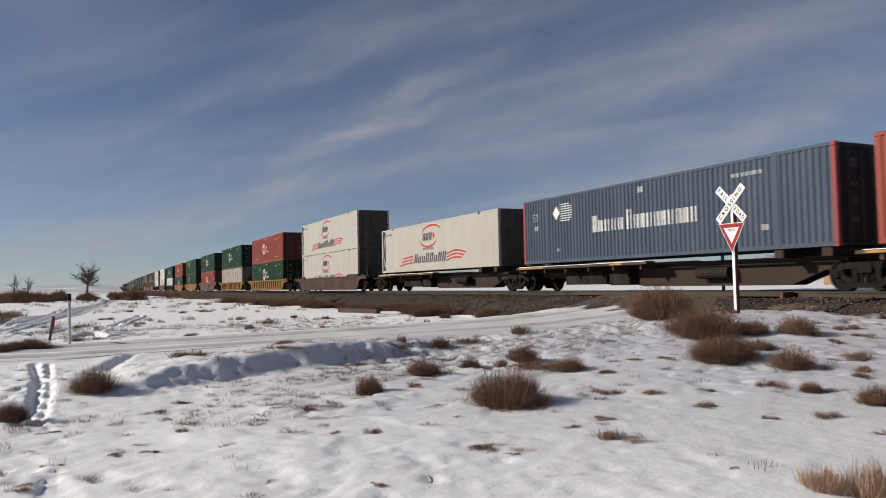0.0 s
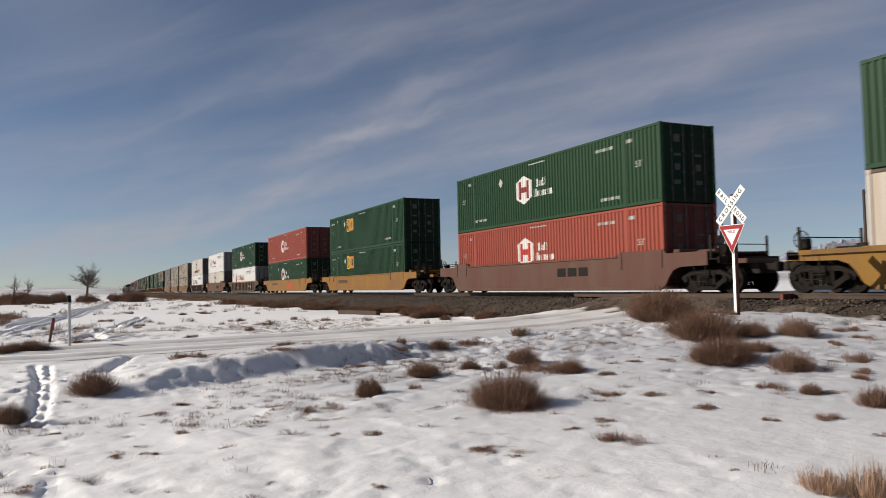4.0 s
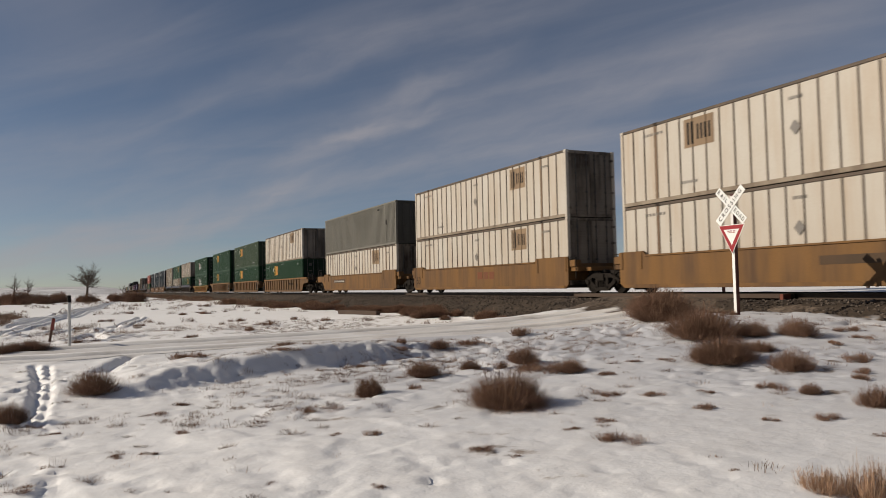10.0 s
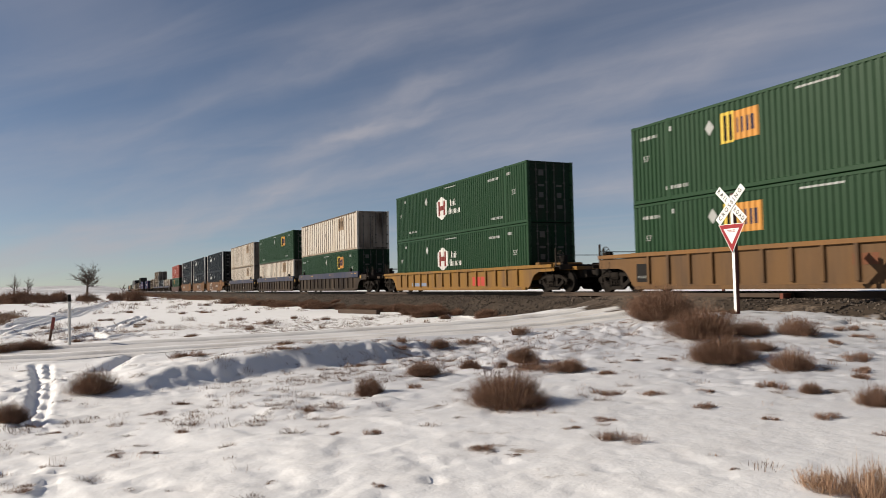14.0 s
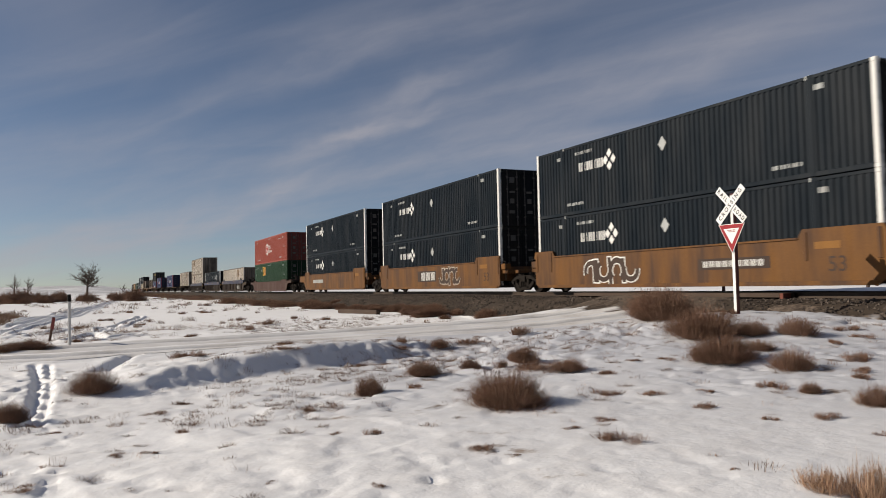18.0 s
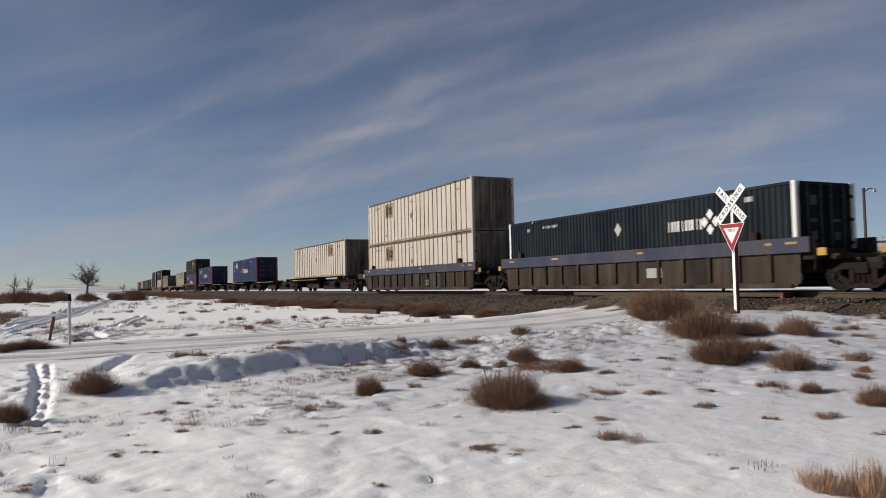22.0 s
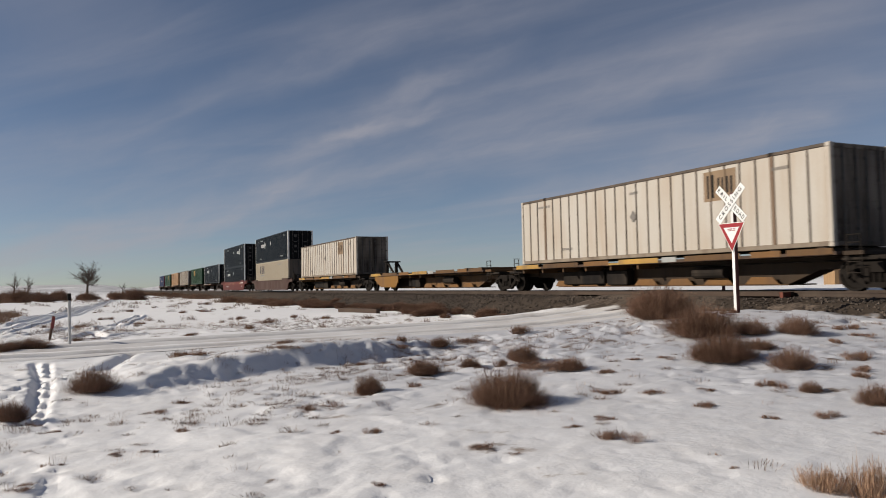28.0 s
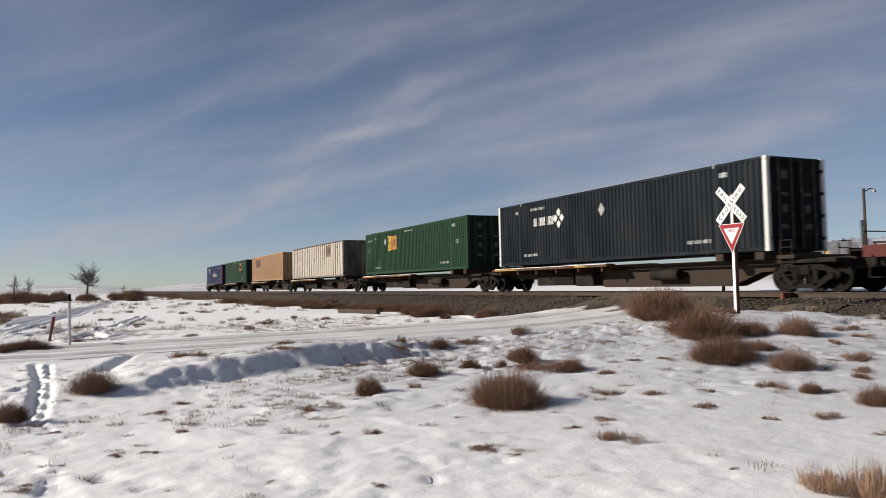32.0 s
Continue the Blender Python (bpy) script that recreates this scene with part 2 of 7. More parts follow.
def snow_material():
    m = bpy.data.materials.new("snow")
    m.use_nodes = True
    nt = m.node_tree
    N, L = nt.nodes, nt.links
    b = N["Principled BSDF"]
    tc = N.new("ShaderNodeTexCoord")

    def nz(scale, detail, rough=0.55):
        n = N.new("ShaderNodeTexNoise")
        n.inputs["Scale"].default_value, n.inputs["Detail"].default_value, n.inputs["Roughness"].default_value = scale, detail, rough
        L.new(tc.outputs["Object"], n.inputs["Vector"])
        return n

    big, mid, fine = nz(0.35, 5), nz(2.2, 6, 0.62), nz(26, 4, 0.6)
    add = N.new("ShaderNodeMath"); add.operation = "MULTIPLY"
    L.new(big.outputs[0], add.inputs[0]); L.new(mid.outputs[0], add.inputs[1])
    mr = N.new("ShaderNodeMapRange"); mr.inputs["From Min"].default_value, mr.inputs["From Max"].default_value = 0.365, 0.44
    L.new(add.outputs[0], mr.inputs["Value"])
    mix = N.new("ShaderNodeMix"); mix.data_type = "RGBA"
    mix.inputs["A"].default_value, mix.inputs["B"].default_value = (0.88, 0.87, 0.865, 1), (0.30, 0.22, 0.16, 1)
    L.new(mr.outputs[0], mix.inputs["Factor"])
    tint = N.new("ShaderNodeMix"); tint.data_type = "RGBA"; tint.blend_type = "MULTIPLY"
    r2 = N.new("ShaderNodeMapRange"); r2.inputs["From Min"].default_value, r2.inputs["From Max"].default_value = 0.42, 0.75
    L.new(mid.outputs[0], r2.inputs["Value"]); L.new(r2.outputs[0], tint.inputs["Factor"])
    L.new(mix.outputs["Result"], tint.inputs["A"]); tint.inputs["B"].default_value = (0.93, 0.915, 0.90, 1)
    # the snow turns darker and bluer towards the crossing
    dv = N.new("ShaderNodeVectorMath"); dv.operation = "DISTANCE"
    dv.inputs[1].default_value = (13, 13, -1)
    L.new(tc.outputs["Object"], dv.inputs[0])
    dr = N.new("ShaderNodeMapRange"); dr.interpolation_type = "SMOOTHSTEP"
    dr.inputs["From Min"].default_value, dr.inputs["From Max"].default_value = 16.5, 4
    L.new(dv.outputs["Value"], dr.inputs["Value"])
    d2 = N.new("ShaderNodeMath"); d2.operation = "MULTIPLY"
    r3 = N.new("ShaderNodeMapRange"); r3.inputs["From Min"].default_value, r3.inputs["From Max"].default_value = 0.25, 0.65
    r3.inputs["To Min"].default_value = 0.6
    L.new(big.outputs[0], r3.inputs["Value"]); L.new(r3.outputs[0], d2.inputs[0]); L.new(dr.outputs[0], d2.inputs[1])
    greyed = N.new("ShaderNodeMix"); greyed.data_type = "RGBA"; greyed.blend_type = "MULTIPLY"
    L.new(d2.outputs[0], greyed.inputs["Factor"]); L.new(tint.outputs["Result"], greyed.inputs["A"])
    greyed.inputs["B"].default_value = (0.55, 0.565, 0.61, 1)
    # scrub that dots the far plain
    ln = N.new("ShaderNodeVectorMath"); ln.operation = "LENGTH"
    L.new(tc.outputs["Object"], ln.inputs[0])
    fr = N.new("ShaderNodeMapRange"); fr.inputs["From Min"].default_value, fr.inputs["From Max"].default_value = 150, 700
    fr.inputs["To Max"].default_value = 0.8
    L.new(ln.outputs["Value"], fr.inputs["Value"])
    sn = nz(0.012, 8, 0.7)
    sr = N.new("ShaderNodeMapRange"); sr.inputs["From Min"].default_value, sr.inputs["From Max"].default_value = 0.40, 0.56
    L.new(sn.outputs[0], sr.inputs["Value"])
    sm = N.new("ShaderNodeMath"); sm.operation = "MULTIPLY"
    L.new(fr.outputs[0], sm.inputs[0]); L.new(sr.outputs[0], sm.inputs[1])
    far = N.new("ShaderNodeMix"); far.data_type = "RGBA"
    L.new(sm.outputs[0], far.inputs["Factor"]); L.new(bare_earth(N, L, tc, greyed.outputs["Result"]), far.inputs["A"])
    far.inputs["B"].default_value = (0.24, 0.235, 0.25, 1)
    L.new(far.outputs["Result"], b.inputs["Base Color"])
    b.inputs["Roughness"].default_value = 0.75
    b.inputs["Specular IOR Level"].default_value = 0.3
    wind = N.new("ShaderNodeMapping"); wind.inputs["Rotation"].default_value, wind.inputs["Scale"].default_value = (0, 0, radians(-24)), (0.45, 1.0, 1.0)
    L.new(tc.outputs["Object"], wind.inputs[0])
    crust = N.new("ShaderNodeTexNoise")
    crust.inputs["Scale"].default_value, crust.inputs["Detail"].default_value, crust.inputs["Roughness"].default_value = 8, 5, 0.62
    L.new(wind.outputs[0], crust.inputs["Vector"])
    c2 = N.new("ShaderNodeMath"); c2.operation = "MULTIPLY_ADD"; c2.inputs[1].default_value = 0.32
    L.new(crust.outputs[0], c2.inputs[0]); L.new(mid.outputs[0], c2.inputs[2])
    ad = N.new("ShaderNodeMath"); ad.operation = "MULTIPLY_ADD"; ad.inputs[1].default_value = 0.014
    L.new(fine.outputs[0], ad.inputs[0]); L.new(c2.outputs[0], ad.inputs[2])
    bp = N.new("ShaderNodeBump"); bp.inputs["Strength"].default_value, bp.inputs["Distance"].default_value = 0.34, 0.08
    L.new(ad.outputs[0], bp.inputs["Height"]); L.new(bp.outputs[0], b.inputs["Normal"])
    return m


SNOW = snow_material()
RAIL = paint("rail_steel", (0.045, 0.030, 0.022), 0.55, 0.2, amount=0.5)
TIE = paint("tie_timber", (0.060, 0.040, 0.030), 0.85, amount=0.4, bump=0.5)
GRAVEL = paint("ballast_gravel", (0.036, 0.026, 0.019), 0.95, amount=0.5, grain=0.55, scale=0.9, bump=1.0, streak=False)
TRUCK = paint("truck_iron", (0.017, 0.0138, 0.0115), 0.8, 0.0, amount=0.6, dirt=(0.012, 0.009, 0.007))
WHEEL = paint("wheel_steel", (0.013, 0.0105, 0.009), 0.7, 0.0, amount=0.6, dirt=(0.01, 0.008, 0.006))
DARK = paint("dark_iron", (0.012, 0.0105, 0.0098), 0.8, amount=0.3)


def twig_material(name, dark, mid, pale):
    """Dry stalks, each of its own tone."""
    m = bpy.data.materials.new(name)
    m.use_nodes = True
    N, L = m.node_tree.nodes, m.node_tree.links
    g, cr = N.new("ShaderNodeNewGeometry"), N.new("ShaderNodeValToRGB")
    cr.color_ramp.elements[0].color, cr.color_ramp.elements[1].color = (*dark, 1), (*pale, 1)
    cr.color_ramp.elements.new(0.55).color = (*mid, 1)
    L.new(g.outputs["Random Per Island"], cr.inputs[0])
    tc, no = N.new("ShaderNodeTexCoord"), N.new("ShaderNodeTexNoise")
    no.inputs["Scale"].default_value, no.inputs["Detail"].default_value = 2.5, 3
    L.new(tc.outputs["Object"], no.inputs["Vector"])
    mr = N.new("ShaderNodeMapRange")
    mr.inputs["From Min"].default_value, mr.inputs["From Max"].default_value = 0.3, 0.7
    mr.inputs["To Min"].default_value, mr.inputs["To Max"].default_value = 0.7, 1.25
    L.new(no.outputs[0], mr.inputs["Value"])
    mu = N.new("ShaderNodeVectorMath"); mu.operation = "SCALE"
    L.new(cr.outputs[0], mu.inputs[0]); L.new(mr.outputs[0], mu.inputs["Scale"])
    L.new(mu.outputs[0], N["Principled BSDF"].inputs["Base Color"])
    N["Principled BSDF"].inputs["Roughness"].default_value = 0.9
    N["Principled BSDF"].inputs["Specular IOR Level"].default_value = 0.15
    return m


BRUSH = twig_material("dry_brush", (0.082, 0.044, 0.031), (0.205, 0.115, 0.076), (0.36, 0.225, 0.155))
SCRUB = twig_material("grey_brown_scrub", (0.085, 0.050, 0.035), (0.18, 0.112, 0.076), (0.31, 0.21, 0.145))
STRAW = twig_material("dry_grass", (0.18, 0.105, 0.07), (0.34, 0.21, 0.135), (0.50, 0.34, 0.23))


# ---- mesh tools ----
class Solid:
    """Vertices and faces of one mesh, in metres."""

    def __init__(self):
        self.v, self.f = [], []

    def add(self, vs, fs):
        n = len(self.v)
        self.v += [tuple(p) for p in vs]
        self.f += [tuple(i + n for i in q) for q in fs]
        return self

    def box(self, x0, x1, y0, y1, z0, z1):
        return self.add([(x0, y0, z0), (x1, y0, z0), (x1, y1, z0), (x0, y1, z0), (x0, y0, z1), (x1, y0, z1), (x1, y1, z1), (x0, y1, z1)],
                        [(0, 3, 2, 1), (4, 5, 6, 7), (0, 1, 5, 4), (1, 2, 6, 5), (2, 3, 7, 6), (3, 0, 4, 7)])

    def cbox(self, x0, x1, y0, y1, z0, z1, c=0.012):
        """A box with chamfered edges along all sides."""
        vs, fs = [], []
        X, Y, Z = (x0, x1), (y0, y1), (z0, z1)
        idx = {}
        for i in (0, 1):
            for j in (0, 1):
                for k in (0, 1):
                    sx, sy, sz = (1, -1)[i], (1, -1)[j], (1, -1)[k]
                    for a, p in enumerate(((X[i], Y[j] + sy * c, Z[k] + sz * c), (X[i] + sx * c, Y[j], Z[k] + sz * c), (X[i] + sx * c, Y[j] + sy * c, Z[k]))):
                        idx[i, j, k, a] = len(vs)
                        vs.append(p)
        for i in (0, 1):
            q = [idx[i, j, k, 0] for j, k in ((0, 0), (0, 1), (1, 1), (1, 0))]
            fs.append(tuple(q if i == 0 else q[::-1]))
        for j in (0, 1):
            q = [idx[i, j, k, 1] for i, k in ((0, 0), (1, 0), (1, 1), (0, 1))]
            fs.append(tuple(q if j == 0 else q[::-1]))
        for k in (0, 1):
            q = [idx[i, j, k, 2] for i, j in ((0, 0), (0, 1), (1, 1), (1, 0))]
            fs.append(tuple(q if k == 0 else q[::-1]))
        for i in (0, 1):
            for j in (0, 1):
                fs.append((idx[i, j, 0, 0], idx[i, j, 0, 1], idx[i, j, 1, 1], idx[i, j, 1, 0]))
            for k in (0, 1):
                fs.append((idx[i, 0, k, 0], idx[i, 1, k, 0], idx[i, 1, k, 2], idx[i, 0, k, 2]))
        for j in (0, 1):
            for k in (0, 1):
                fs.append((idx[0, j, k, 1], idx[1, j, k, 1], idx[1, j, k, 2], idx[0, j, k, 2]))
        for i in (0, 1):
            for j in (0, 1):
                for k in (0, 1):
                    fs.append((idx[i, j, k, 0], idx[i, j, k, 1], idx[i, j, k, 2]))
        return self.add(vs, fs)

    def slab(self, prof, x0, x1):
        """A (y, z) outline, carried from x0 to x1."""
        n = len(prof)
        vs = [(x0, y, z) for y, z in prof] + [(x1, y, z) for y, z in prof]
        fs = [tuple(range(n)), tuple(range(2 * n - 1, n - 1, -1))] + [(i, n + i, n + (i + 1) % n, (i + 1) % n) for i in range(n)]
        return self.add(vs, fs)

    def rod(self, p, q, r, n=8, r2=None):
        """A round bar from p to q."""
        p, q = Vector(p), Vector(q)
        m = (q - p).to_track_quat("Z", "Y").to_matrix()
        r2 = r if r2 is None else r2
        ring = [(math.cos(2 * math.pi * i / n), math.sin(2 * math.pi * i / n)) for i in range(n)]
        vs = [p + m @ Vector((r * a, r * b, 0)) for a, b in ring] + [q + m @ Vector((r2 * a, r2 * b, 0)) for a, b in ring]
        fs = [tuple(range(n - 1, -1, -1)), tuple(range(n, 2 * n))] + [(i, (i + 1) % n, n + (i + 1) % n, n + i) for i in range(n)]
        return self.add(vs, fs)

    def lathe(self, c, rings, n=20):
        """Rings of (radius, offset along x) turned round an axis along x through c."""
        vs, fs = [], []
        for r, o in rings:
            vs += [(c[0] + o, c[1] + r * math.cos(2 * math.pi * i / n), c[2] + r * math.sin(2 * math.pi * i / n)) for i in range(n)]
        for k in range(len(rings) - 1):
            fs += [(k * n + i, k * n + (i + 1) % n, (k + 1) * n + (i + 1) % n, (k + 1) * n + i) for i in range(n)]
        fs += [tuple(range(n - 1, -1, -1)), tuple(range((len(rings) - 1) * n, len(rings) * n))]
        return self.add(vs, fs)

    def mesh(self, name, mat, smooth=False):
        me = bpy.data.meshes.new(name)
        me.from_pydata(self.v, [], self.f)
        bm = bmesh.new()
        bm.from_mesh(me)
        bmesh.ops.recalc_face_normals(bm, faces=bm.faces)
        bm.to_mesh(me)
        bm.free()
        if smooth:
            me.shade_smooth()
        me.materials.append(mat)
        return me


def part(name, solid, mat, parent=None, label="", m=None, smooth=False):
    me = solid if isinstance(solid, bpy.types.Mesh) else solid.mesh(name, mat, smooth)
    ob = new(name, me)
    if parent is not None:
        ob.parent = parent
    if m is not None:
        ob.matrix_basis = m
    return tagged(ob, label=label)


# ---- the track's line and the lie of the land ----
TRACK = 19.77
BEND, SWAY = 3.4e-5, 0.0014        # the line curves away gently beyond the crossing, and a little before it


def bend(y):
    y = np.asarray(y, float)
    near = np.where(y < 0, -400 * SWAY + 40 * SWAY * np.maximum(y, -60), -SWAY * (20 - y) ** 2)
    return np.where(y < 20, near, np.where(y < 420, BEND * (y - 20) ** 2, BEND * 400 ** 2 + 2 * BEND * 400 * (y - 420)))


def track_x(y):
    return TRACK + float(bend(np.float64(y)))


def track_turn(y):
    slope = 0.0 if y < -60 else 2 * SWAY * (20 - max(y, 0)) if y < 20 else 2 * BEND * (min(y, 420) - 20)
    return -math.degrees(math.atan(slope))


_rng = np.random.RandomState(7)
_lat = _rng.rand(256, 256)


def vnoise(x, y):
    xi, yi = np.floor(x).astype(int), np.floor(y).astype(int)
    fx, fy = x - xi, y - yi
    fx, fy = fx * fx * (3 - 2 * fx), fy * fy * (3 - 2 * fy)
    g = lambda a, b: _lat[a % 256, b % 256]
    return (g(xi, yi) * (1 - fx) + g(xi + 1, yi) * fx) * (1 - fy) + (g(xi, yi + 1) * (1 - fx) + g(xi + 1, yi + 1) * fx) * fy - 0.5


def step(a):
    a = np.clip(a, 0, 1)
    return a * a * (3 - 2 * a)


ROAD_Y = 20.5
# wheel ruts and trodden trails in the snow: points along each, half width, depth, height of the rim against the depth
RUTS = [([(-60, 18.6), (-2, 18.9), (8, 18.7), (16, 18.9)], 0.13, 0.06), ([(-60, 17.6), (-2, 17.8), (5, 17.5)], 0.12, 0.06),
    ([(-3.22, 36.7), (-1.82, 50.4), (0.89, 84.5), (6.1, 145)], 0.10, 0.16), ([(-3.13, 40.8), (-1.79, 59.4), (0.51, 82), (4.6, 130)], 0.10, 0.16),
    ([(-2.85, 36.5), (-1.42, 50.2), (1.3, 84.3), (6.5, 145)], 0.09, 0.14), ([(-3.4, 44), (-1.3, 60), (0.95, 81.6), (5.0, 130)], 0.09, 0.14),
    ([(-2.7, 30.8), (-2.33, 35.8), (-1.2, 47.5), (1.7, 82)], 0.10, 0.15), ([(-1.93, 28), (-1.32, 29.5), (-0.65, 32.6)], 0.10, 0.14),
    ([(0.18, 28.8), (0.49, 31.5), (1.01, 32.4), (1.76, 37.5), (2.63, 43)], 0.10, 0.15), ([(0.42, 28.6), (0.75, 31.3), (1.3, 32.6)], 0.08, 0.12),
    ([(-0.4, 24.7), (0.25, 27.2), (0.5, 24.9), (1.5, 26.4)], 0.13, 0.09), ([(-0.92, 17.2), (-0.69, 14.54), (-0.64, 12.0), (-0.70, 10.6)], 0.075, 0.085, 0.1), ([(-0.66, 17.0), (-0.50, 13.6), (-0.50, 11.9), (-0.52, 10.5)], 0.06, 0.055, 0.05), ([(0.29, 15.6), (0.62, 16.9), (0.98, 17.9)], 0.12, 0.11, 0.12), ([(0.45, 15.4), (0.80, 16.7)], 0.07, 0.05, 0.1)]


FEET = [(float(np.interp(16.9 - 0.36 * k, [10.6, 13.0, 17.2], [-0.52, -0.50, -0.68] if k % 2 else [-0.68, -0.65, -0.91])), 16.9 - 0.36 * k) for k in range(18)]


def near_line(x, y, pts):
    d = np.full(np.broadcast(x, y).shape, 1e9)
    for (ax, ay), (bx, by) in zip(pts[:-1], pts[1:]):
        l2 = (bx - ax) ** 2 + (by - ay) ** 2
        t = np.clip(((x - ax) * (bx - ax) + (y - ay) * (by - ay)) / l2, 0, 1)
        d = np.minimum(d, np.hypot(x - ax - t * (bx - ax), y - ay - t * (by - ay)))
    return d


def road_z(x):
    return np.interp(x, [-60, -2, 5.7, 12, 15, 16.8, 18.2], [-1.05, -1.0, -0.95, -0.84, -0.68, -0.46, -0.12])


def land(x, y):
    """Height of the ground."""
    x, y = np.asarray(x, float), np.asarray(y, float)
    r = np.hypot(x, y)
    fade = step((400 - r) / 300)
    near = step((45 - r) / 20)
    z = -1.12 + 0.10 * step((y - 8) / 30) + fade * (0.26 * vnoise(x / 9 + 3, y / 9) + 0.07 * vnoise(x / 2.3, y / 2.3 + 9))
    u, v = 0.8 * x + 0.6 * y, 0.8 * y - 0.6 * x
    calm = 1 - 0.7 * step((x - 1.8) / 2.5) * step((9.2 - y) / 2.5)
    rough = 0.35 + 0.65 * step((vnoise(u / 2.1 + 5, v / 2.1) + 0.08) / 0.25)
    z = z + near * rough * calm * (0.026 * vnoise(u / 0.7, v / 0.7) + 0.018 * vnoise(x / 0.33, y / 0.33) + 0.036 * vnoise(u / 0.15, v / 0.15))
    # a wind crust with bitten edges, and small melt pits
    crust = step((vnoise(x / 3.1 + 40, y / 3.1) + vnoise(u / 0.7, v / 0.7 + 30) * 0.6 - 0.02) / 0.06)
    pits = step((vnoise(u / 0.30 + 9, v / 0.30) + 0.5 * vnoise(x / 0.13, y / 0.13) - 0.24) / 0.10) * rough
    foot = np.interp(x, [0.3, 1.7, 3.4, 5.0, 7.5, 13], [12.3, 12.95, 13.55, 14.1, 15.0, 16.0]) + 0.10 * vnoise(x / 1.3, x * 0 + 5)
    churn = step((x - 4.2) / 1.5) * step((13.0 - x) / 3) * step((y - 10.3) / 1.8) * step((17.6 - y) / 1.5) * near * (0.45 + 0.55 * step((vnoise(x / 1.5 + 60, y / 1.5) + 0.22) / 0.3))
    crumbs = np.exp(-((y - foot - 0.35) / 0.55) ** 2) * step((x - 0.1) / 0.8) * step((5.5 - x) / 1.2) * (1 - 0.75 * step((x - 1.9) / 0.8) * step((4.9 - x) / 0.6)) * near
    z = z + near * (0.026 * crust - 0.040 * pits) * (1 - churn) * calm
    z = z + 0.70 * step((x - 5.5) / 9) * np.exp(-((y - 14.2) / np.where(y < 14.2, 6.6, 3.6)) ** 2) * step((17.6 - x) / 1.6)
    reach = 2.6 - 1.3 * step((x - 0.5) / 2) * step((12 - x) / 4)
    side = step((y - 17.5 + reach - 0.7 * vnoise(x / 2.2, y / 2.2)) / reach)
    w = side * step((25.6 - y) / 2.0)
    z = z * (1 - w) + w * (road_z(x) + 0.03 * vnoise(x / 0.7, y / 0.7))
    # churned snow thrown up beside the road: steep towards the field, dying away towards the road
    high = np.interp(x, [0.2, 0.9, 1.8, 3.0, 5.2, 6.8, 8.5], [0.04, 0.25, 0.33, 0.36, 0.35, 0.20, 0.0])
    heap = step((y - foot) / 0.78) * np.exp(-(np.maximum(y - foot - 0.78, 0) / 2.2) ** 2) * near
    z = z + heap * high * (1 + 0.25 * vnoise(x / 0.8, y / 0.6)) + crumbs * (0.05 * vnoise(u / 0.24, v / 0.24) + 0.11 * vnoise(x / 0.13, y / 0.13))
    crack = 1 - np.minimum(np.abs(vnoise(x / 0.42 + 3, y / 0.36)) * 6, 1)
    z = z + churn * (0.08 * vnoise(x / 0.9, y / 0.7 + 3) + 0.06 * vnoise(u / 0.31, v / 0.31 + 8) + 0.09 * vnoise(x / 0.145, y / 0.145) - 0.06 * crack)
    # footprints
    for fx, fy in FEET:
        q = ((x - fx) / 0.085) ** 2 + ((y - fy) / 0.16) ** 2
        z = z - 0.055 * np.exp(-q * q) + 0.004 * np.exp(-((np.sqrt(q) - 1.5) / 0.4) ** 2)
    for pts, wide, deep, *rim in RUTS:
        d = near_line(x, y, pts)
        z = z - deep * np.exp(-(d / wide) ** 2) + (rim[0] if rim else 0.55) * deep * np.exp(-((d - 2.2 * wide) / wide) ** 2)
    # railway bank
    d = x - TRACK - bend(y)
    bank = np.interp(d, [-60, -4.9, -2.2, 2.4, 5.0, 60], [-9, -1.2, -0.62, -0.62, -1.1, -9])
    z = np.maximum(z, bank + 0.05 * vnoise(x / 0.9, y / 0.9) * fade)
    # far land lifts to low hills
    z = z + 24 * step((r - 500) / 2600) * (0.85 + 0.25 * vnoise(x / 700, y / 700)) * step((bend(y) + TRACK - x + 120) / 200)
    z = z + 26 * step((r - 600) / 2600) * step((x - bend(y) - TRACK - 40) / 300)
    return z


def land_z(x, y):
    return float(land(np.array([x]), np.array([y]))[0])


def axis(parts, far_lo, far_hi, n):
    """Stops along one axis: (from, to, spacing) stretches, then wider and wider out to the horizon."""
    mid = np.concatenate([np.arange(a, b, d) for a, b, d in parts])
    lo = mid[0] - np.geomspace(parts[0][2], mid[0] - far_lo, n)
    hi = mid[-1] + np.geomspace(parts[-1][2], far_hi - mid[-1], n)
    return np.concatenate([lo[::-1], mid, hi])


def grid_mesh(name, X, Y, Z, mat):
    ny, nx = Z.shape
    me = bpy.data.meshes.new(name)
    co = np.stack([*np.meshgrid(X, Y), Z], -1).reshape(-1, 3).astype(np.float32)
    i = np.arange((ny - 1) * nx).reshape(ny - 1, nx)[:, :-1].ravel()
    q = np.stack([i, i + 1, i + nx + 1, i + nx], 1).astype(np.int32)
    me.vertices.add(len(co)); me.vertices.foreach_set("co", co.ravel())
    me.loops.add(q.size); me.loops.foreach_set("vertex_index", q.ravel())
    me.polygons.add(len(q)); me.polygons.foreach_set("loop_start", np.arange(0, q.size, 4, dtype=np.int32))
    me.update(calc_edges=True)
    me.shade_smooth()
    me.materials.append(mat)
    return me


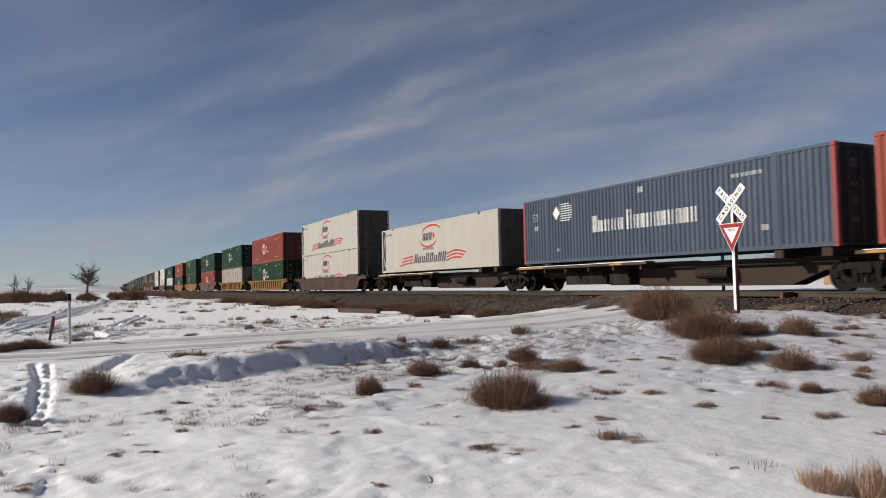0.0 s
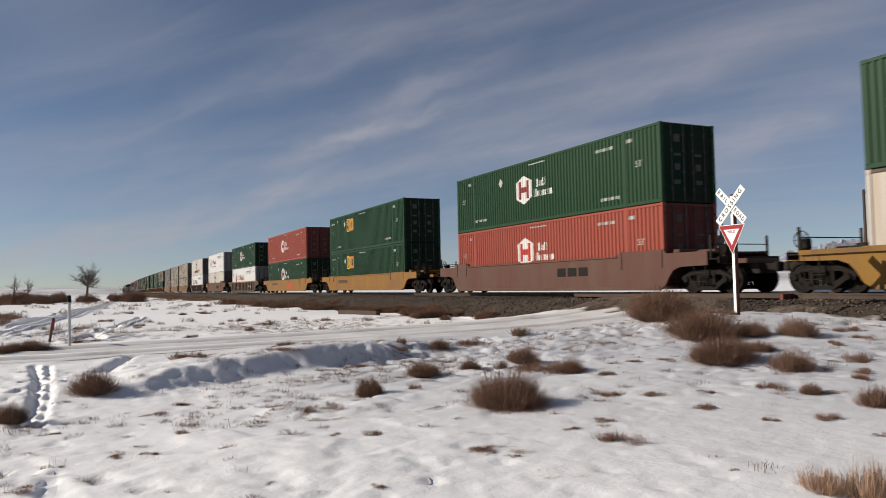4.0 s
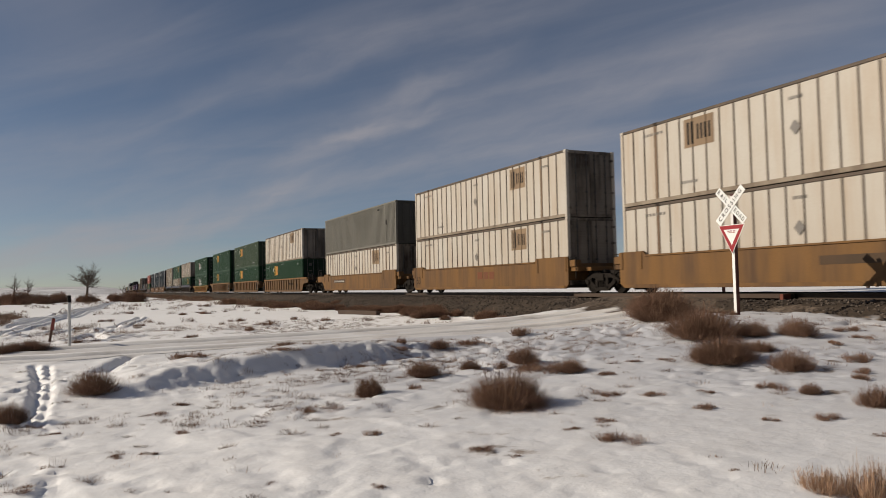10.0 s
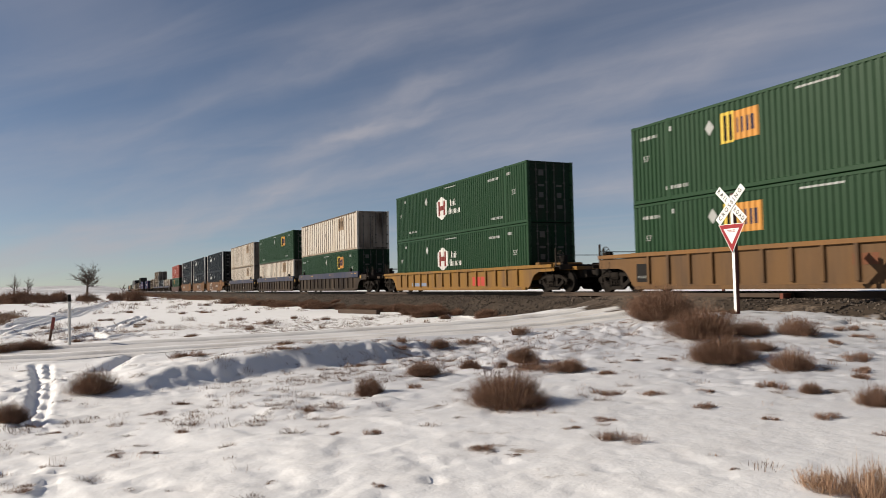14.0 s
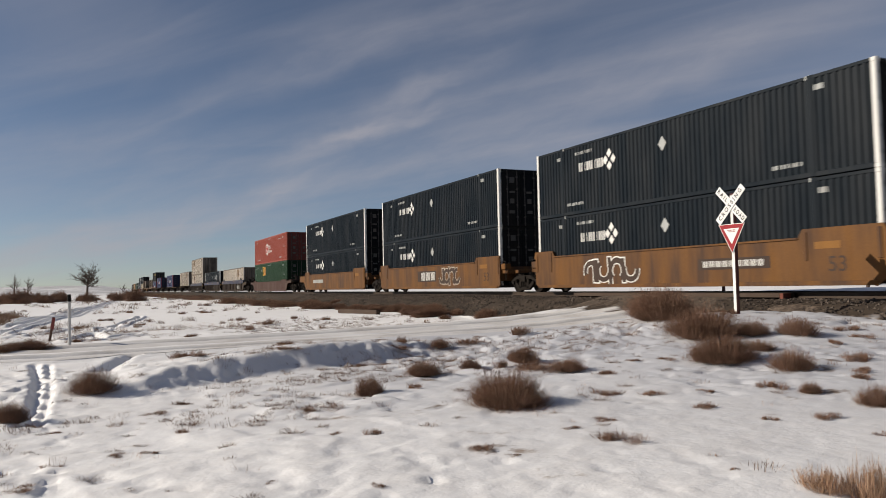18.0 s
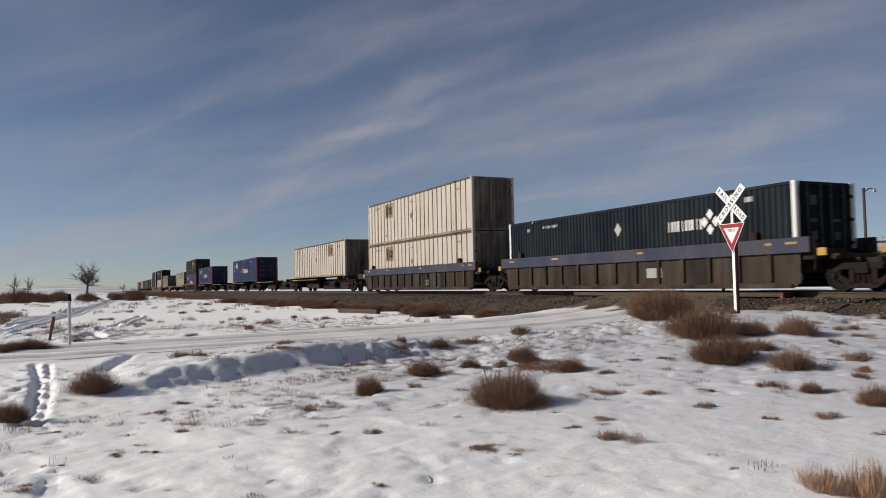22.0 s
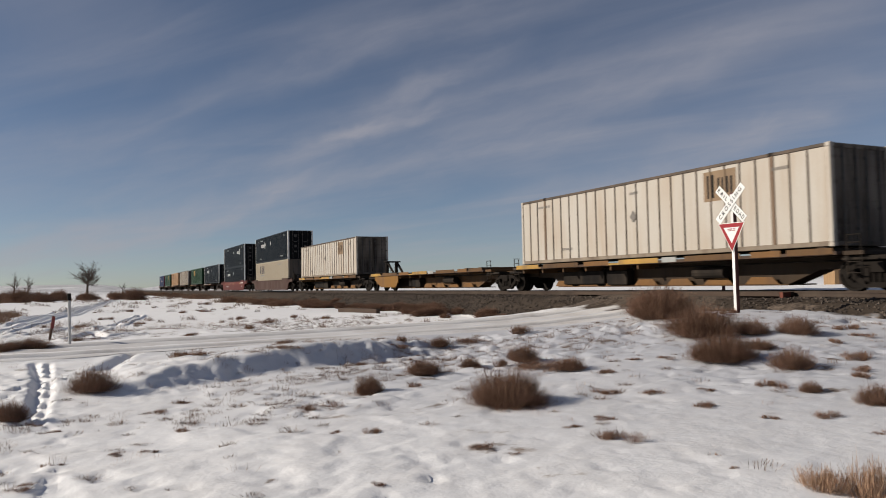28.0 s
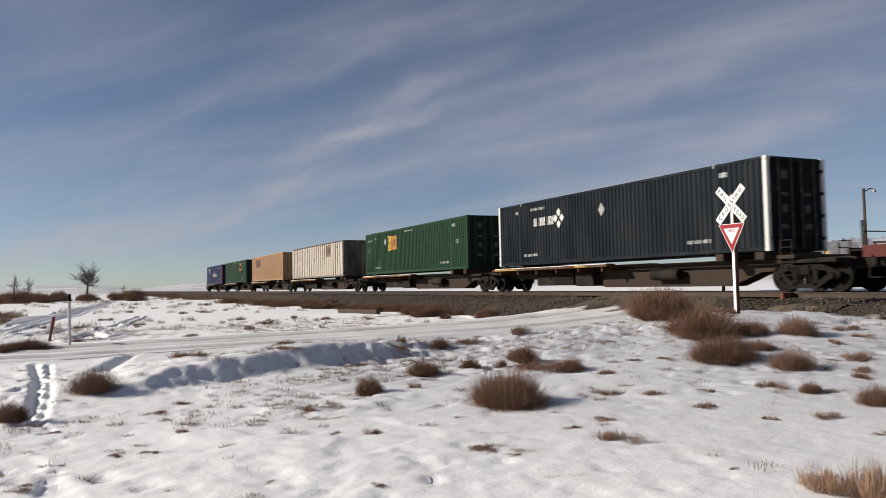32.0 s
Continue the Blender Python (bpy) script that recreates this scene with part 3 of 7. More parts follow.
def ground():
    X = axis([(-50, -14, 0.35), (-14, -3, 0.12), (-3, -1.3, 0.07), (-1.3, -0.2, 0.035), (-0.2, 15.5, 0.065), (15.5, 20, 0.14), (20, 32, 0.4)], -4300, 4300, 60)
    Y = axis([(-9, 3, 0.15), (3, 18, 0.065), (18, 28, 0.12), (28, 50, 0.30), (50, 110, 1.0)], -4300, 4300, 60)
    gx, gy = np.meshgrid(X, Y)
    ob = new("ground", grid_mesh("ground", X, Y, land(gx, gy), SNOW))
    tagged(ob, "wind-crusted snow over a dry winter plain with ruts", "ground", kind="structure")


ground()


def railway():
    """Ballast shoulder, rails and ties."""
    ys = np.concatenate([np.arange(-900, -20, 20), np.arange(-20, 140, 0.35), np.geomspace(140, 2600, 60)])
    ds = np.array([-4.3, -3.95, -3.6, -3.2, -2.8, -2.45, -2.1, -1.85, -1.5, -1.1, -0.7, 0, 0.7, 1.1, 1.5, 1.85, 2.1, 2.45, 2.8, 3.2, 3.6, 3.95, 4.3])
    zs = np.interp(np.abs(ds), [0, 1.6, 2.1, 3.6, 4.3], [-0.19, -0.19, -0.26, -0.80, -1.15])
    Z = zs[None, :] + 0.05 * vnoise(ds[None, :] * 3.1 + ys[:, None] * 0, ys[:, None] * 2.3 + ds[None, :])
    verts = [(TRACK + float(bend(y)) + d, y, Z[i, j]) for i, y in enumerate(ys) for j, d in enumerate(ds)]
    n = len(ds)
    faces = [(i * n + j, i * n + j + 1, (i + 1) * n + j + 1, (i + 1) * n + j) for i in range(len(ys) - 1) for j in range(n - 1)]
    tr = tagged(new("railway_track"), "single railway track on dark gravel ballast", "railway", kind="structure")
    part("ballast", Solid().add(verts, faces), GRAVEL, tr, "dark crushed gravel with snow in hollows", smooth=True)
    line = [-900, -100, -60, 0, 4, 8, 12, 16] + list(range(20, 440, 20)) + [700, 1200, 2600]
    for side in (-1, 1):
        s = Solid()
        for a, b in zip(line[:-1], line[1:]):
            for w, z0, z1 in ((0.036, -0.045, 0.0), (0.009, -0.14, -0.045), (0.07, -0.165, -0.14)):
                xa, xb = track_x(a) + side * 0.753, track_x(b) + side * 0.753
                s.add([(xa - w, a, z0), (xa + w, a, z0), (xb + w, b, z0), (xb - w, b, z0), (xa - w, a, z1), (xa + w, a, z1), (xb + w, b, z1), (xb - w, b, z1)],
                      [(0, 3, 2, 1), (4, 5, 6, 7), (0, 1, 5, 4), (1, 2, 6, 5), (2, 3, 7, 6), (3, 0, 4, 7)])
        part("rail", s, RAIL, tr, "brown rusted steel rail")
    tie = Solid().cbox(-1.3, 1.3, -0.11, 0.11, -0.33, -0.155, 0.015).mesh("tie", TIE)
    for i in range(180):
        y = -8 + 0.52 * i
        part("tie", tie, TIE, tr, m=pose(track_x(y) + random.uniform(-.03, .03), y, random.uniform(-.012, .006), 0, 0, track_turn(y) + random.uniform(-.8, .8)))
    # crossing boards
    for k, x in enumerate((-1.35, -1.02, -0.48, -0.16, 0.16, 0.48, 1.02, 1.35)):
        part("crossing_board", Solid().cbox(x - 0.15, x + 0.15, 15.5, 25.7, -0.14, -0.012 + 0.004 * (k % 3), 0.012), TIE, tr, "worn timber crossing board", m=pose(TRACK, 0, 0))

    part("board_end", Solid().cbox(-1.52, -1.18, 15.36, 15.49, -0.20, -0.012, 0.012), paint("rusty_board_end", (0.15, 0.045, 0.03), 0.8, amount=0.5), tr, "rust-red end plate of the crossing boards", m=pose(TRACK, 0, 0))


railway()


def snow_patches():
    """Remnants of snow lying on the gravel shoulder: along the track, out from its middle, length, width."""
    for y, d, long, wide in ((14.2, -2.5, 1.5, 0.55), (13.2, -2.85, 0.8, 0.4), (17.2, -2.6, 1.3, 0.5), (11.6, -2.9, 0.8, 0.35), (10.3, -2.7, 0.6, 0.3)):
        ys, ds = np.linspace(y - long / 2, y + long / 2, 26), np.linspace(d - wide / 2, d + wide / 2, 12)
        gd, gy = np.meshgrid(ds, ys)
        r = np.hypot((gd - d) / wide * 2, (gy - y) / long * 2) + 0.9 * vnoise(gd * 5 + 3, gy * 5) + 0.5 * vnoise(gd * 14, gy * 14)
        z = np.interp(-gd, [0, 1.6, 2.1, 3.6, 4.3], [-0.19, -0.19, -0.26, -0.80, -1.15]) + 0.09 * np.clip(1 - r, -1, 0.6)
        me = grid_mesh("snow_patch", TRACK + float(bend(y)) + ds, ys, z, SNOW)
        tagged(new("snow_patch", me), "thin patch of old snow on the gravel shoulder", "snow", "snow patches")


snow_patches()


def road():
    """Packed, dirty snow on the track that crosses the rails."""
    xs = np.concatenate([np.arange(-60, -14, 1.0), np.arange(-14, 17.4, 0.16)])
    ys = np.arange(17.9, 23.35, 0.09)
    gx, gy = np.meshgrid(xs, ys)
    edge = np.minimum(gy - 17.9, 23.3 - gy) + 0.5 * vnoise(gx / 1.7, gy * 0 + 4)
    z = land(gx, gy) + 0.03 * step(edge / 0.7) - 0.05 * step((0.2 - edge) / 0.3)
    for c, deep, wide in ((-1.7, 0.05, 0.26), (-0.2, 0.035, 0.34), (1.0, 0.10, 0.15), (1.75, 0.06, 0.13)):
        c = c + 0.22 * vnoise(gx / 6, gx * 0 + 8 + c)
        z = z - deep * np.exp(-((gy - ROAD_Y - c) / wide) ** 2) + 0.4 * deep * np.exp(-((gy - ROAD_Y - c - 2.1 * wide) / 0.2) ** 2)
    mat = paint("packed_snow", (0.70, 0.685, 0.675), 0.7, amount=0.45, dirt=(0.42, 0.37, 0.33), grain=0.1, scale=0.7, bump=0.25, streak=False)
    N, L = mat.node_tree.nodes, mat.node_tree.links
    b = N["Principled BSDF"].inputs["Base Color"]
    L.new(bare_earth(N, L, N["Texture Coordinate"], b.links[0].from_socket), b)
    ob = new("road", grid_mesh("road", xs, ys, z, mat))
    tagged(ob, "snow-packed dirt road with wheel ruts", "road", kind="structure")


road()


def stones():
    """Loose ballast stones on the shoulder."""
    rnd = np.random.RandomState(11)
    n = 9000
    y = 6 + 60 * rnd.rand(n) ** 1.5
    d = -1.2 - 3.1 * rnd.rand(n)
    x = TRACK + bend(y) + d
    z = np.interp(-d, [0, 1.6, 2.1, 3.6, 4.3], [-0.19, -0.19, -0.26, -0.80, -1.15]) + 0.01
    keep = (z > land(x, y) - 0.05) & ~((y > 15.4) & (y < 25.8) & (d > -1.6))
    x, y, z = x[keep], y[keep], z[keep]
    r = 0.025 + 0.045 * rnd.rand(len(x)) ** 2
    base = np.array([(1, 0, 0), (-1, 0, 0), (0, 1, 0), (0, -1, 0), (0, 0, 1), (0, 0, -1)], float)
    v = base[None] * (0.6 + 0.7 * rnd.rand(len(x), 6, 1)) * r[:, None, None]
    a = rnd.rand(len(x)) * 6.28
    c, s = np.cos(a)[:, None], np.sin(a)[:, None]
    v = np.stack([v[..., 0] * c - v[..., 1] * s + x[:, None], v[..., 0] * s + v[..., 1] * c + y[:, None], v[..., 2] * 0.8 + z[:, None]], -1)
    tri = np.array([(0, 2, 4), (2, 1, 4), (1, 3, 4), (3, 0, 4), (2, 0, 5), (1, 2, 5), (3, 1, 5), (0, 3, 5)])
    f = (tri[None] + 6 * np.arange(len(x))[:, None, None]).reshape(-1, 3)
    me = bpy.data.meshes.new("ballast_stones")
    me.from_pydata(v.reshape(-1, 3).tolist(), [], f.tolist())
    m = bpy.data.materials.new("loose_stone")
    m.use_nodes = True
    N, L = m.node_tree.nodes, m.node_tree.links
    g, cr = N.new("ShaderNodeNewGeometry"), N.new("ShaderNodeValToRGB")
    cr.color_ramp.elements[0].color, cr.color_ramp.elements[1].color = (0.025, 0.018, 0.014, 1), (0.13, 0.10, 0.078, 1)
    cr.color_ramp.elements.new(0.6).color = (0.05, 0.037, 0.028, 1)
    L.new(g.outputs["Random Per Island"], cr.inputs[0])
    L.new(cr.outputs[0], N["Principled BSDF"].inputs["Base Color"])
    N["Principled BSDF"].inputs["Roughness"].default_value = 0.9
    me.materials.append(m)
    tagged(new("ballast_stones", me), "loose dark crushed stones on the track shoulder", "gravel", kind="stuff")


stones()

# ---- the train ----
LEN, WID, HIGH = 16.15, 2.59, 2.90
HALF = WID / 2
WHITE = paint("white_marking", (0.62, 0.61, 0.58), 0.6, amount=0.12)
PAINTS = {
    "green": paint("green_paint", (0.0053, 0.0325, 0.0092), 0.5, amount=0.22, dirt=(0.024, 0.048, 0.026)),
    "pale_green": paint("faded_green_paint", (0.0265, 0.0455, 0.0235), 0.6, amount=0.35, dirt=(0.07, 0.085, 0.055)),
    "red": paint("red_paint", (0.238, 0.0478, 0.0295), 0.5, amount=0.22, dirt=(0.2, 0.07, 0.05)),
    "navy": paint("navy_paint", (0.0056, 0.00967, 0.0143), 0.5, amount=0.25, dirt=(0.05, 0.05, 0.05)),
    "blue": paint("blue_paint", (0.0118, 0.0186, 0.0653), 0.5, amount=0.2, dirt=(0.05, 0.06, 0.1)),
    "pale_blue": paint("faded_blue_paint", (0.0435, 0.0597, 0.0901), 0.6, amount=0.25, dirt=(0.12, 0.13, 0.15)),
    "white": paint("white_sheet", (0.419, 0.384, 0.336), 0.5, amount=0.5, dirt=(0.33, 0.25, 0.175)),
    "bright": paint("white_gloss_panel", (0.385, 0.364, 0.324), 0.4, amount=0.38, dirt=(0.30, 0.25, 0.185)),
    "clean": paint("clean_white_panel", (0.468, 0.459, 0.442), 0.4, amount=0.14, dirt=(0.5, 0.46, 0.40)),
    "grey": paint("grey_paint", (0.133, 0.127, 0.109), 0.6, amount=0.4, dirt=(0.12, 0.105, 0.085)),
    "cream": paint("cream_paint", (0.354, 0.305, 0.23), 0.5, amount=0.25, dirt=(0.3, 0.24, 0.17)),
    "peach": paint("peach_paint", (0.324, 0.193, 0.0995), 0.5, amount=0.2, dirt=(0.3, 0.2, 0.13)),
    "olive": paint("dark_olive_paint", (0.0174, 0.0199, 0.0174), 0.6, amount=0.3, dirt=(0.08, 0.07, 0.06)),
}
GRIME_SHADE = {"white": paint("grimy_door_sheet", (0.176, 0.148, 0.12), 0.7, amount=0.95, dirt=(0.030, 0.021, 0.015)),
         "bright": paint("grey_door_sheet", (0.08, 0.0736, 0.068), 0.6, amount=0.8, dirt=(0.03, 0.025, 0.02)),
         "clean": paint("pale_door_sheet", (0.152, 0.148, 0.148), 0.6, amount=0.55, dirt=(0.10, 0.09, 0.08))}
# These doors are darkened for the end's shade as well as for grime.
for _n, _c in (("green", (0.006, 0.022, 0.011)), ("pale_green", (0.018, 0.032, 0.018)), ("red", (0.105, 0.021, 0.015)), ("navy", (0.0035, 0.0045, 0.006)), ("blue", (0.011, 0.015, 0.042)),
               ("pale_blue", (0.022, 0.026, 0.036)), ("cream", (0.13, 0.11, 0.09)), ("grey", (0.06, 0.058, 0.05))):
    GRIME_SHADE[_n] = paint("shaded_grimy_" + _n + "_door", _c, 0.65, amount=0.5, dirt=(0.02, 0.017, 0.014))
POST = {"rail": paint("stained_rail", (0.24, 0.196, 0.148), 0.7, amount=0.7, dirt=(0.10, 0.07, 0.05)), "wide": paint("rusty_post", (0.169, 0.116, 0.0774), 0.7, amount=0.6, dirt=(0.10, 0.06, 0.04)), "white": paint("dull_post", (0.0634, 0.0493, 0.038), 0.6, amount=0.5, dirt=(0.15, 0.1, 0.07))}
CORNER = {"navy": WHITE, "pale_blue": paint("red_corner", (0.282, 0.0387, 0.0422), 0.5), "blue": paint("red_corner", (0.282, 0.0387, 0.0422), 0.5)}
STEEL = paint("galvanised_steel", (0.32, 0.32, 0.32), 0.45, 0.6, amount=0.4)
YELLOW = paint("yellow_stencil", (0.40, 0.23, 0.05), 0.6, amount=0.6)
INK = {"white": WHITE,
       "orange": paint("orange_patch", (0.50, 0.23, 0.05), 0.6, amount=0.2),
       "tan": paint("faded_tan_patch", (0.23, 0.155, 0.095), 0.7, amount=0.45),
       "black": paint("black_ink", (0.013, 0.0125, 0.0125), 0.7, amount=0.3, dirt=(0.03, 0.024, 0.018)),
       "navy": paint("navy_ink", (0.022, 0.022, 0.055), 0.6, amount=0.2),
       "wine": paint("wine_ink", (0.20, 0.035, 0.03), 0.6, amount=0.2),
       "red": paint("red_ink", (0.40, 0.04, 0.03), 0.6, amount=0.2),
       "steel": paint("steel_blue_ink", (0.16, 0.19, 0.26), 0.6, amount=0.2),
       "patch": paint("grey_patch", (0.42, 0.38, 0.33), 0.7, amount=0.3),
       "dark_brown": paint("dark_brown_ink", (0.035, 0.02, 0.014), 0.6, amount=0.2),
       "orange_pale": paint("fresh_orange_patch", (0.20, 0.088, 0.016), 0.6, amount=0.4, dirt=(0.10, 0.05, 0.02)),
       "stencil": YELLOW,
       "plate_brown": paint("dull_brown_plate", (0.055, 0.034, 0.02), 0.7, amount=0.4, dirt=(0.09, 0.05, 0.025)),
       "rust": paint("rusty_ink", (0.14, 0.045, 0.02), 0.7, amount=0.5, dirt=(0.10, 0.05, 0.025)),
       "yellow": paint("yellow_ink", (0.60, 0.42, 0.06), 0.6, amount=0.2),
       "pale": paint("weathered_marking", (0.34, 0.35, 0.34), 0.6, amount=0.35),
       # dimmed to sit with the shade painted into the doors
       "door": paint("faint_door_marking", (0.055, 0.055, 0.053), 0.6, amount=0.4),
       "grey": paint("grey_marking", (0.17, 0.155, 0.14), 0.6, amount=0.3),
       "dim": paint("dim_marking", (0.30, 0.31, 0.30), 0.6, amount=0.3)}


def side_line(kind):
    """The outer line of a long side: (y, depth behind the outer face)."""
    if kind == "reefer":
        return [(-8.0, 0.010), (7.42, 0.010)]
    pts = []
    if kind == "ribbed":
        n = 26
        for i in range(n + 1):
            y = -7.95 + 15.9 * i / n
            w = 0.07 if abs(abs(y) - 6.1) < 0.31 else 0.035
            pts += [(y - w - 0.012, 0.032), (y - w, 0.004), (y + w, 0.004), (y + w + 0.012, 0.032)]
        return pts
    for a, b in ((-7.95, -6.2), (-6.0, 6.0), (6.2, 7.95)):
        n = round((b - a) / 0.222)
        p = (b - a) / n
        pts.append((a, 0.006))
        for i in range(n):
            y = a + p * i
            pts += [(y + 0.18 * p, 0.006), (y + 0.30 * p, 0.044), (y + 0.62 * p, 0.044), (y + 0.74 * p, 0.006)]
        pts.append((b, 0.006))
    return pts


def sheet(line, z0, z1, side, thick=0.02):
    """A pressed wall sheet that follows the line."""
    s = Solid()
    n = len(line)
    x = [side * (HALF - d) for _, d in line]
    vs = [(x[i], line[i][0], z) for z in (z0, z1) for i in range(n)] + [(x[i] - side * thick, line[i][0], z) for z in (z0, z1) for i in range(n)]
    fs = [(i, i + 1, n + i + 1, n + i) for i in range(n - 1)] + [(2 * n + i, 2 * n + i + 1, 3 * n + i + 1, 3 * n + i) for i in range(n - 1)]
    return s.add(vs, fs)


def depth_at(line, y):
    return float(np.interp(y, [a for a, _ in line], [d for _, d in line]))


def decal(s, line, u0, u1, lo, hi, n=1):
    """Paint on the side towards the road, u metres from the trailing end, lo/hi: height above the floor as functions of u."""
    flo = lo if callable(lo) else (lambda u: lo)
    fhi = hi if callable(hi) else (lambda u: hi)
    us = {u0, u1, *(u0 + (u1 - u0) * i / n for i in range(1, n))}
    us |= {LEN / 2 - y for y, _ in line if u0 < LEN / 2 - y < u1}
    us = sorted(us)
    vs = []
    for u in us:
        x = -(HALF - depth_at(line, LEN / 2 - u)) - 0.008
        vs += [(x, LEN / 2 - u, flo(u)), (x, LEN / 2 - u, fhi(u))]
    s.add(vs, [(2 * i, 2 * i + 1, 2 * i + 3, 2 * i + 2) for i in range(len(us) - 1)])
    return s


def blocks(s, line, u0, u1, v0, v1, n, gap=0.2):
    p = (u1 - u0) / n
    for i in range(n):
        a = u0 + p * i
        decal(s, line, a, a + p * (1 - gap), v0, v1)
    return s


def frames(s, line, u0, u1, v0, v1, n, tall="", lean=0.0):
    """Pairs of plain upright strokes that stand for a painted name; tall marks the full-height pairs with T, the low ones with x."""
    p = (u1 - u0) / n
    for i in range(n):
        top = v0 + (v1 - v0) * (0.70 if tall and tall[i % len(tall)] == "x" else 1.0)
        for a, b in ((0.10, 0.34), (0.56, 0.80)):
            c, d = u0 + p * (i + a), u0 + p * (i + b)
            if lean:
                x = -(HALF - 0.002) - 0.009
                y0, y1, k = LEN / 2 - c, LEN / 2 - d, lean * (top - v0)
                s.add([(x, y0, v0), (x, y1, v0), (x, y1 - k, top), (x, y0 - k, top)], [(0, 1, 2, 3)])
            else:
                decal(s, line, c, d, v0, top)
    return s


def rhomb(s, line, u, v, r, k=1.25):
    line = [(-9, 0.002), (9, 0.002)]
    return decal(s, line, u - r, u + r, lambda q: v - k * (r - abs(q - u)), lambda q: v + k * (r - abs(q - u)), 2)


def number(s, text, u, v, size, y_off=0.006):
    """Lettering from the built-in font, standing on the side towards the road."""
    cu = bpy.data.curves.new("lettering", "FONT")
    cu.body, cu.size, cu.align_x, cu.align_y = text, size, "CENTER", "CENTER"
    ob = bpy.data.objects.new("lettering", cu)
    me = ob.to_mesh()
    s.add([(-HALF - y_off, LEN / 2 - u - p.co.x, v + p.co.y) for p in me.vertices], [tuple(q.vertices) for q in me.polygons])
    ob.to_mesh_clear()
    bpy.data.objects.remove(ob)
    bpy.data.curves.remove(cu)
    return s


def markings(root, line, design):
    ink = {}

    def on(name, colour):
        return ink.setdefault((name, colour), Solid())

    if design in ("hexagon", "hexagon_red"):
        w = on("logo", "white")
        decal(w, line, 6.24, 7.56, lambda u: 1.56 - 0.68 + max(0, abs(u - 6.9) - 0.0) * 0.45, lambda u: 1.56 + 0.68 - abs(u - 6.9) * 0.45, 6)
        b = on("logo_bar", "wine" if design == "hexagon" else "red")
        for a, c, d, e in ((6.46, 6.68, 1.14, 1.98), (7.12, 7.34, 1.14, 1.98), (6.68, 7.12, 1.44, 1.70)):
            decal(b, [(y, max(0, q - 0.004)) for y, q in line], a, c, d, e)
        t = on("wordmark", "white")
        frames(t, line, 7.92, 8.75, 1.58, 1.94, 3, "TxT")
        frames(t, line, 7.72, 9.30, 1.14, 1.50, 5, "Txxxx")
        m = on("marking", "pale")
        for a, c, v in ((12.37, 13.52, 2.41), (12.64, 13.82, 0.44), (2.08, 3.3, 0.49)):
            blocks(m, line, a, c, v - 0.06, v + 0.06, 8, 0.3)
        decal(m, line, 7.32, 8.73, 2.64, 2.69); decal(m, line, 14.3, 14.6, 2.42, 2.56); decal(m, line, 1.38, 1.6, 2.42, 2.56)
        if design == "hexagon":
            rhomb(m, line, 4.79, 2.15, 0.19, 1.3)
        number(m, "53'", 14.97, 1.54, 0.34); number(m, "53'", 0.86, 1.62, 0.30)
    elif design in ("square", "square_back"):
        o = 0 if design == "square" else 6.8
        decal(on("logo", "orange"), line, 4.98 + o, 5.95 + o, 1.56, 2.48)
        decal(on("logo_half", "yellow"), line, 4.41 + o, 4.98 + o, 1.52, 2.52)
        up = [(y, max(0, q - 0.004)) for y, q in line]
        b = on("logo_bar", "black")
        frames(b, up, 4.52 + o, 5.02 + o, 1.60, 2.42, 1)
        c = on("logo_letter", "navy")
        frames(c, up, 5.04 + o, 5.84 + o, 1.78, 2.26, 2)
        m = on("marking", "pale")
        rhomb(m, line, 3.96 if not o else 8.02, 2.15, 0.20, 1.3)
        decal(m, line, 7.3, 8.75, 2.62, 2.68)
        for a, d, v in ((0.5, 1.45, 2.38), (1.75, 2.9, 0.44), (12.7, 13.9, 0.44)):
            blocks(m, line, a, d, v - 0.06, v + 0.06, 8, 0.3)
        decal(m, line, 14.3, 14.65, 2.40, 2.56); decal(m, line, 1.9, 2.15, 2.42, 2.58)
        number(m, "53'", 14.97, 1.54, 0.32); number(m, "53'", 0.82, 1.62, 0.30)
    elif design in ("square_sheet", "square_sheet_front"):
        o = 0 if design == "square_sheet" else -8.05
        decal(on("logo", "tan"), line, 11.45 + o, 12.82 + o, 1.70, 2.68)
        up = [(y, max(0, q - 0.004)) for y, q in line]
        b = on("logo_bar", "black")
        frames(b, up, 11.56 + o, 11.98 + o, 1.80, 2.56, 1)
        frames(b, up, 12.02 + o, 12.74 + o, 1.92, 2.44, 2)
        m = on("marking", "grey")
        rhomb(m, line, 7.9, 1.55, 0.18, 1.25)
        for a, d, v in ((1.3, 2.4, 2.50), (7.7, 8.2, 2.42), (14.2, 14.8, 2.40), (3.2, 4.0, 0.55)):
            blocks(m, line, a, d, v - 0.05, v + 0.05, 6, 0.3)
    elif design == "hexagon_sheet":
        decal(on("logo", "patch"), line, 11.08, 12.65, 1.48, 2.66)
        up = [(y, max(0, q - 0.004)) for y, q in line]
        r = on("logo_bar", "wine")
        decal(r, up, 11.2, 11.75, lambda u: 1.68 + abs(u - 11.47) * 0.5, lambda u: 2.42 - abs(u - 11.47) * 0.5, 4)
        blocks(r, up, 11.88, 12.5, 2.06, 2.24, 4); blocks(r, up, 11.88, 12.55, 1.80, 1.98, 5)
        m = on("marking", "grey")
        decal(m, line, 6.2, 6.5, 2.0, 2.5); decal(m, line, 1.0, 1.2, 2.3, 2.6)
    elif design in ("diamonds", "diamonds_back"):
        o = 0 if design == "diamonds" else 7.68
        t = on("wordmark", "white")
        frames(t, line, 3.16 + o, 4.84 + o, 1.74, 2.10, 5)
        g = on("logo", "white")
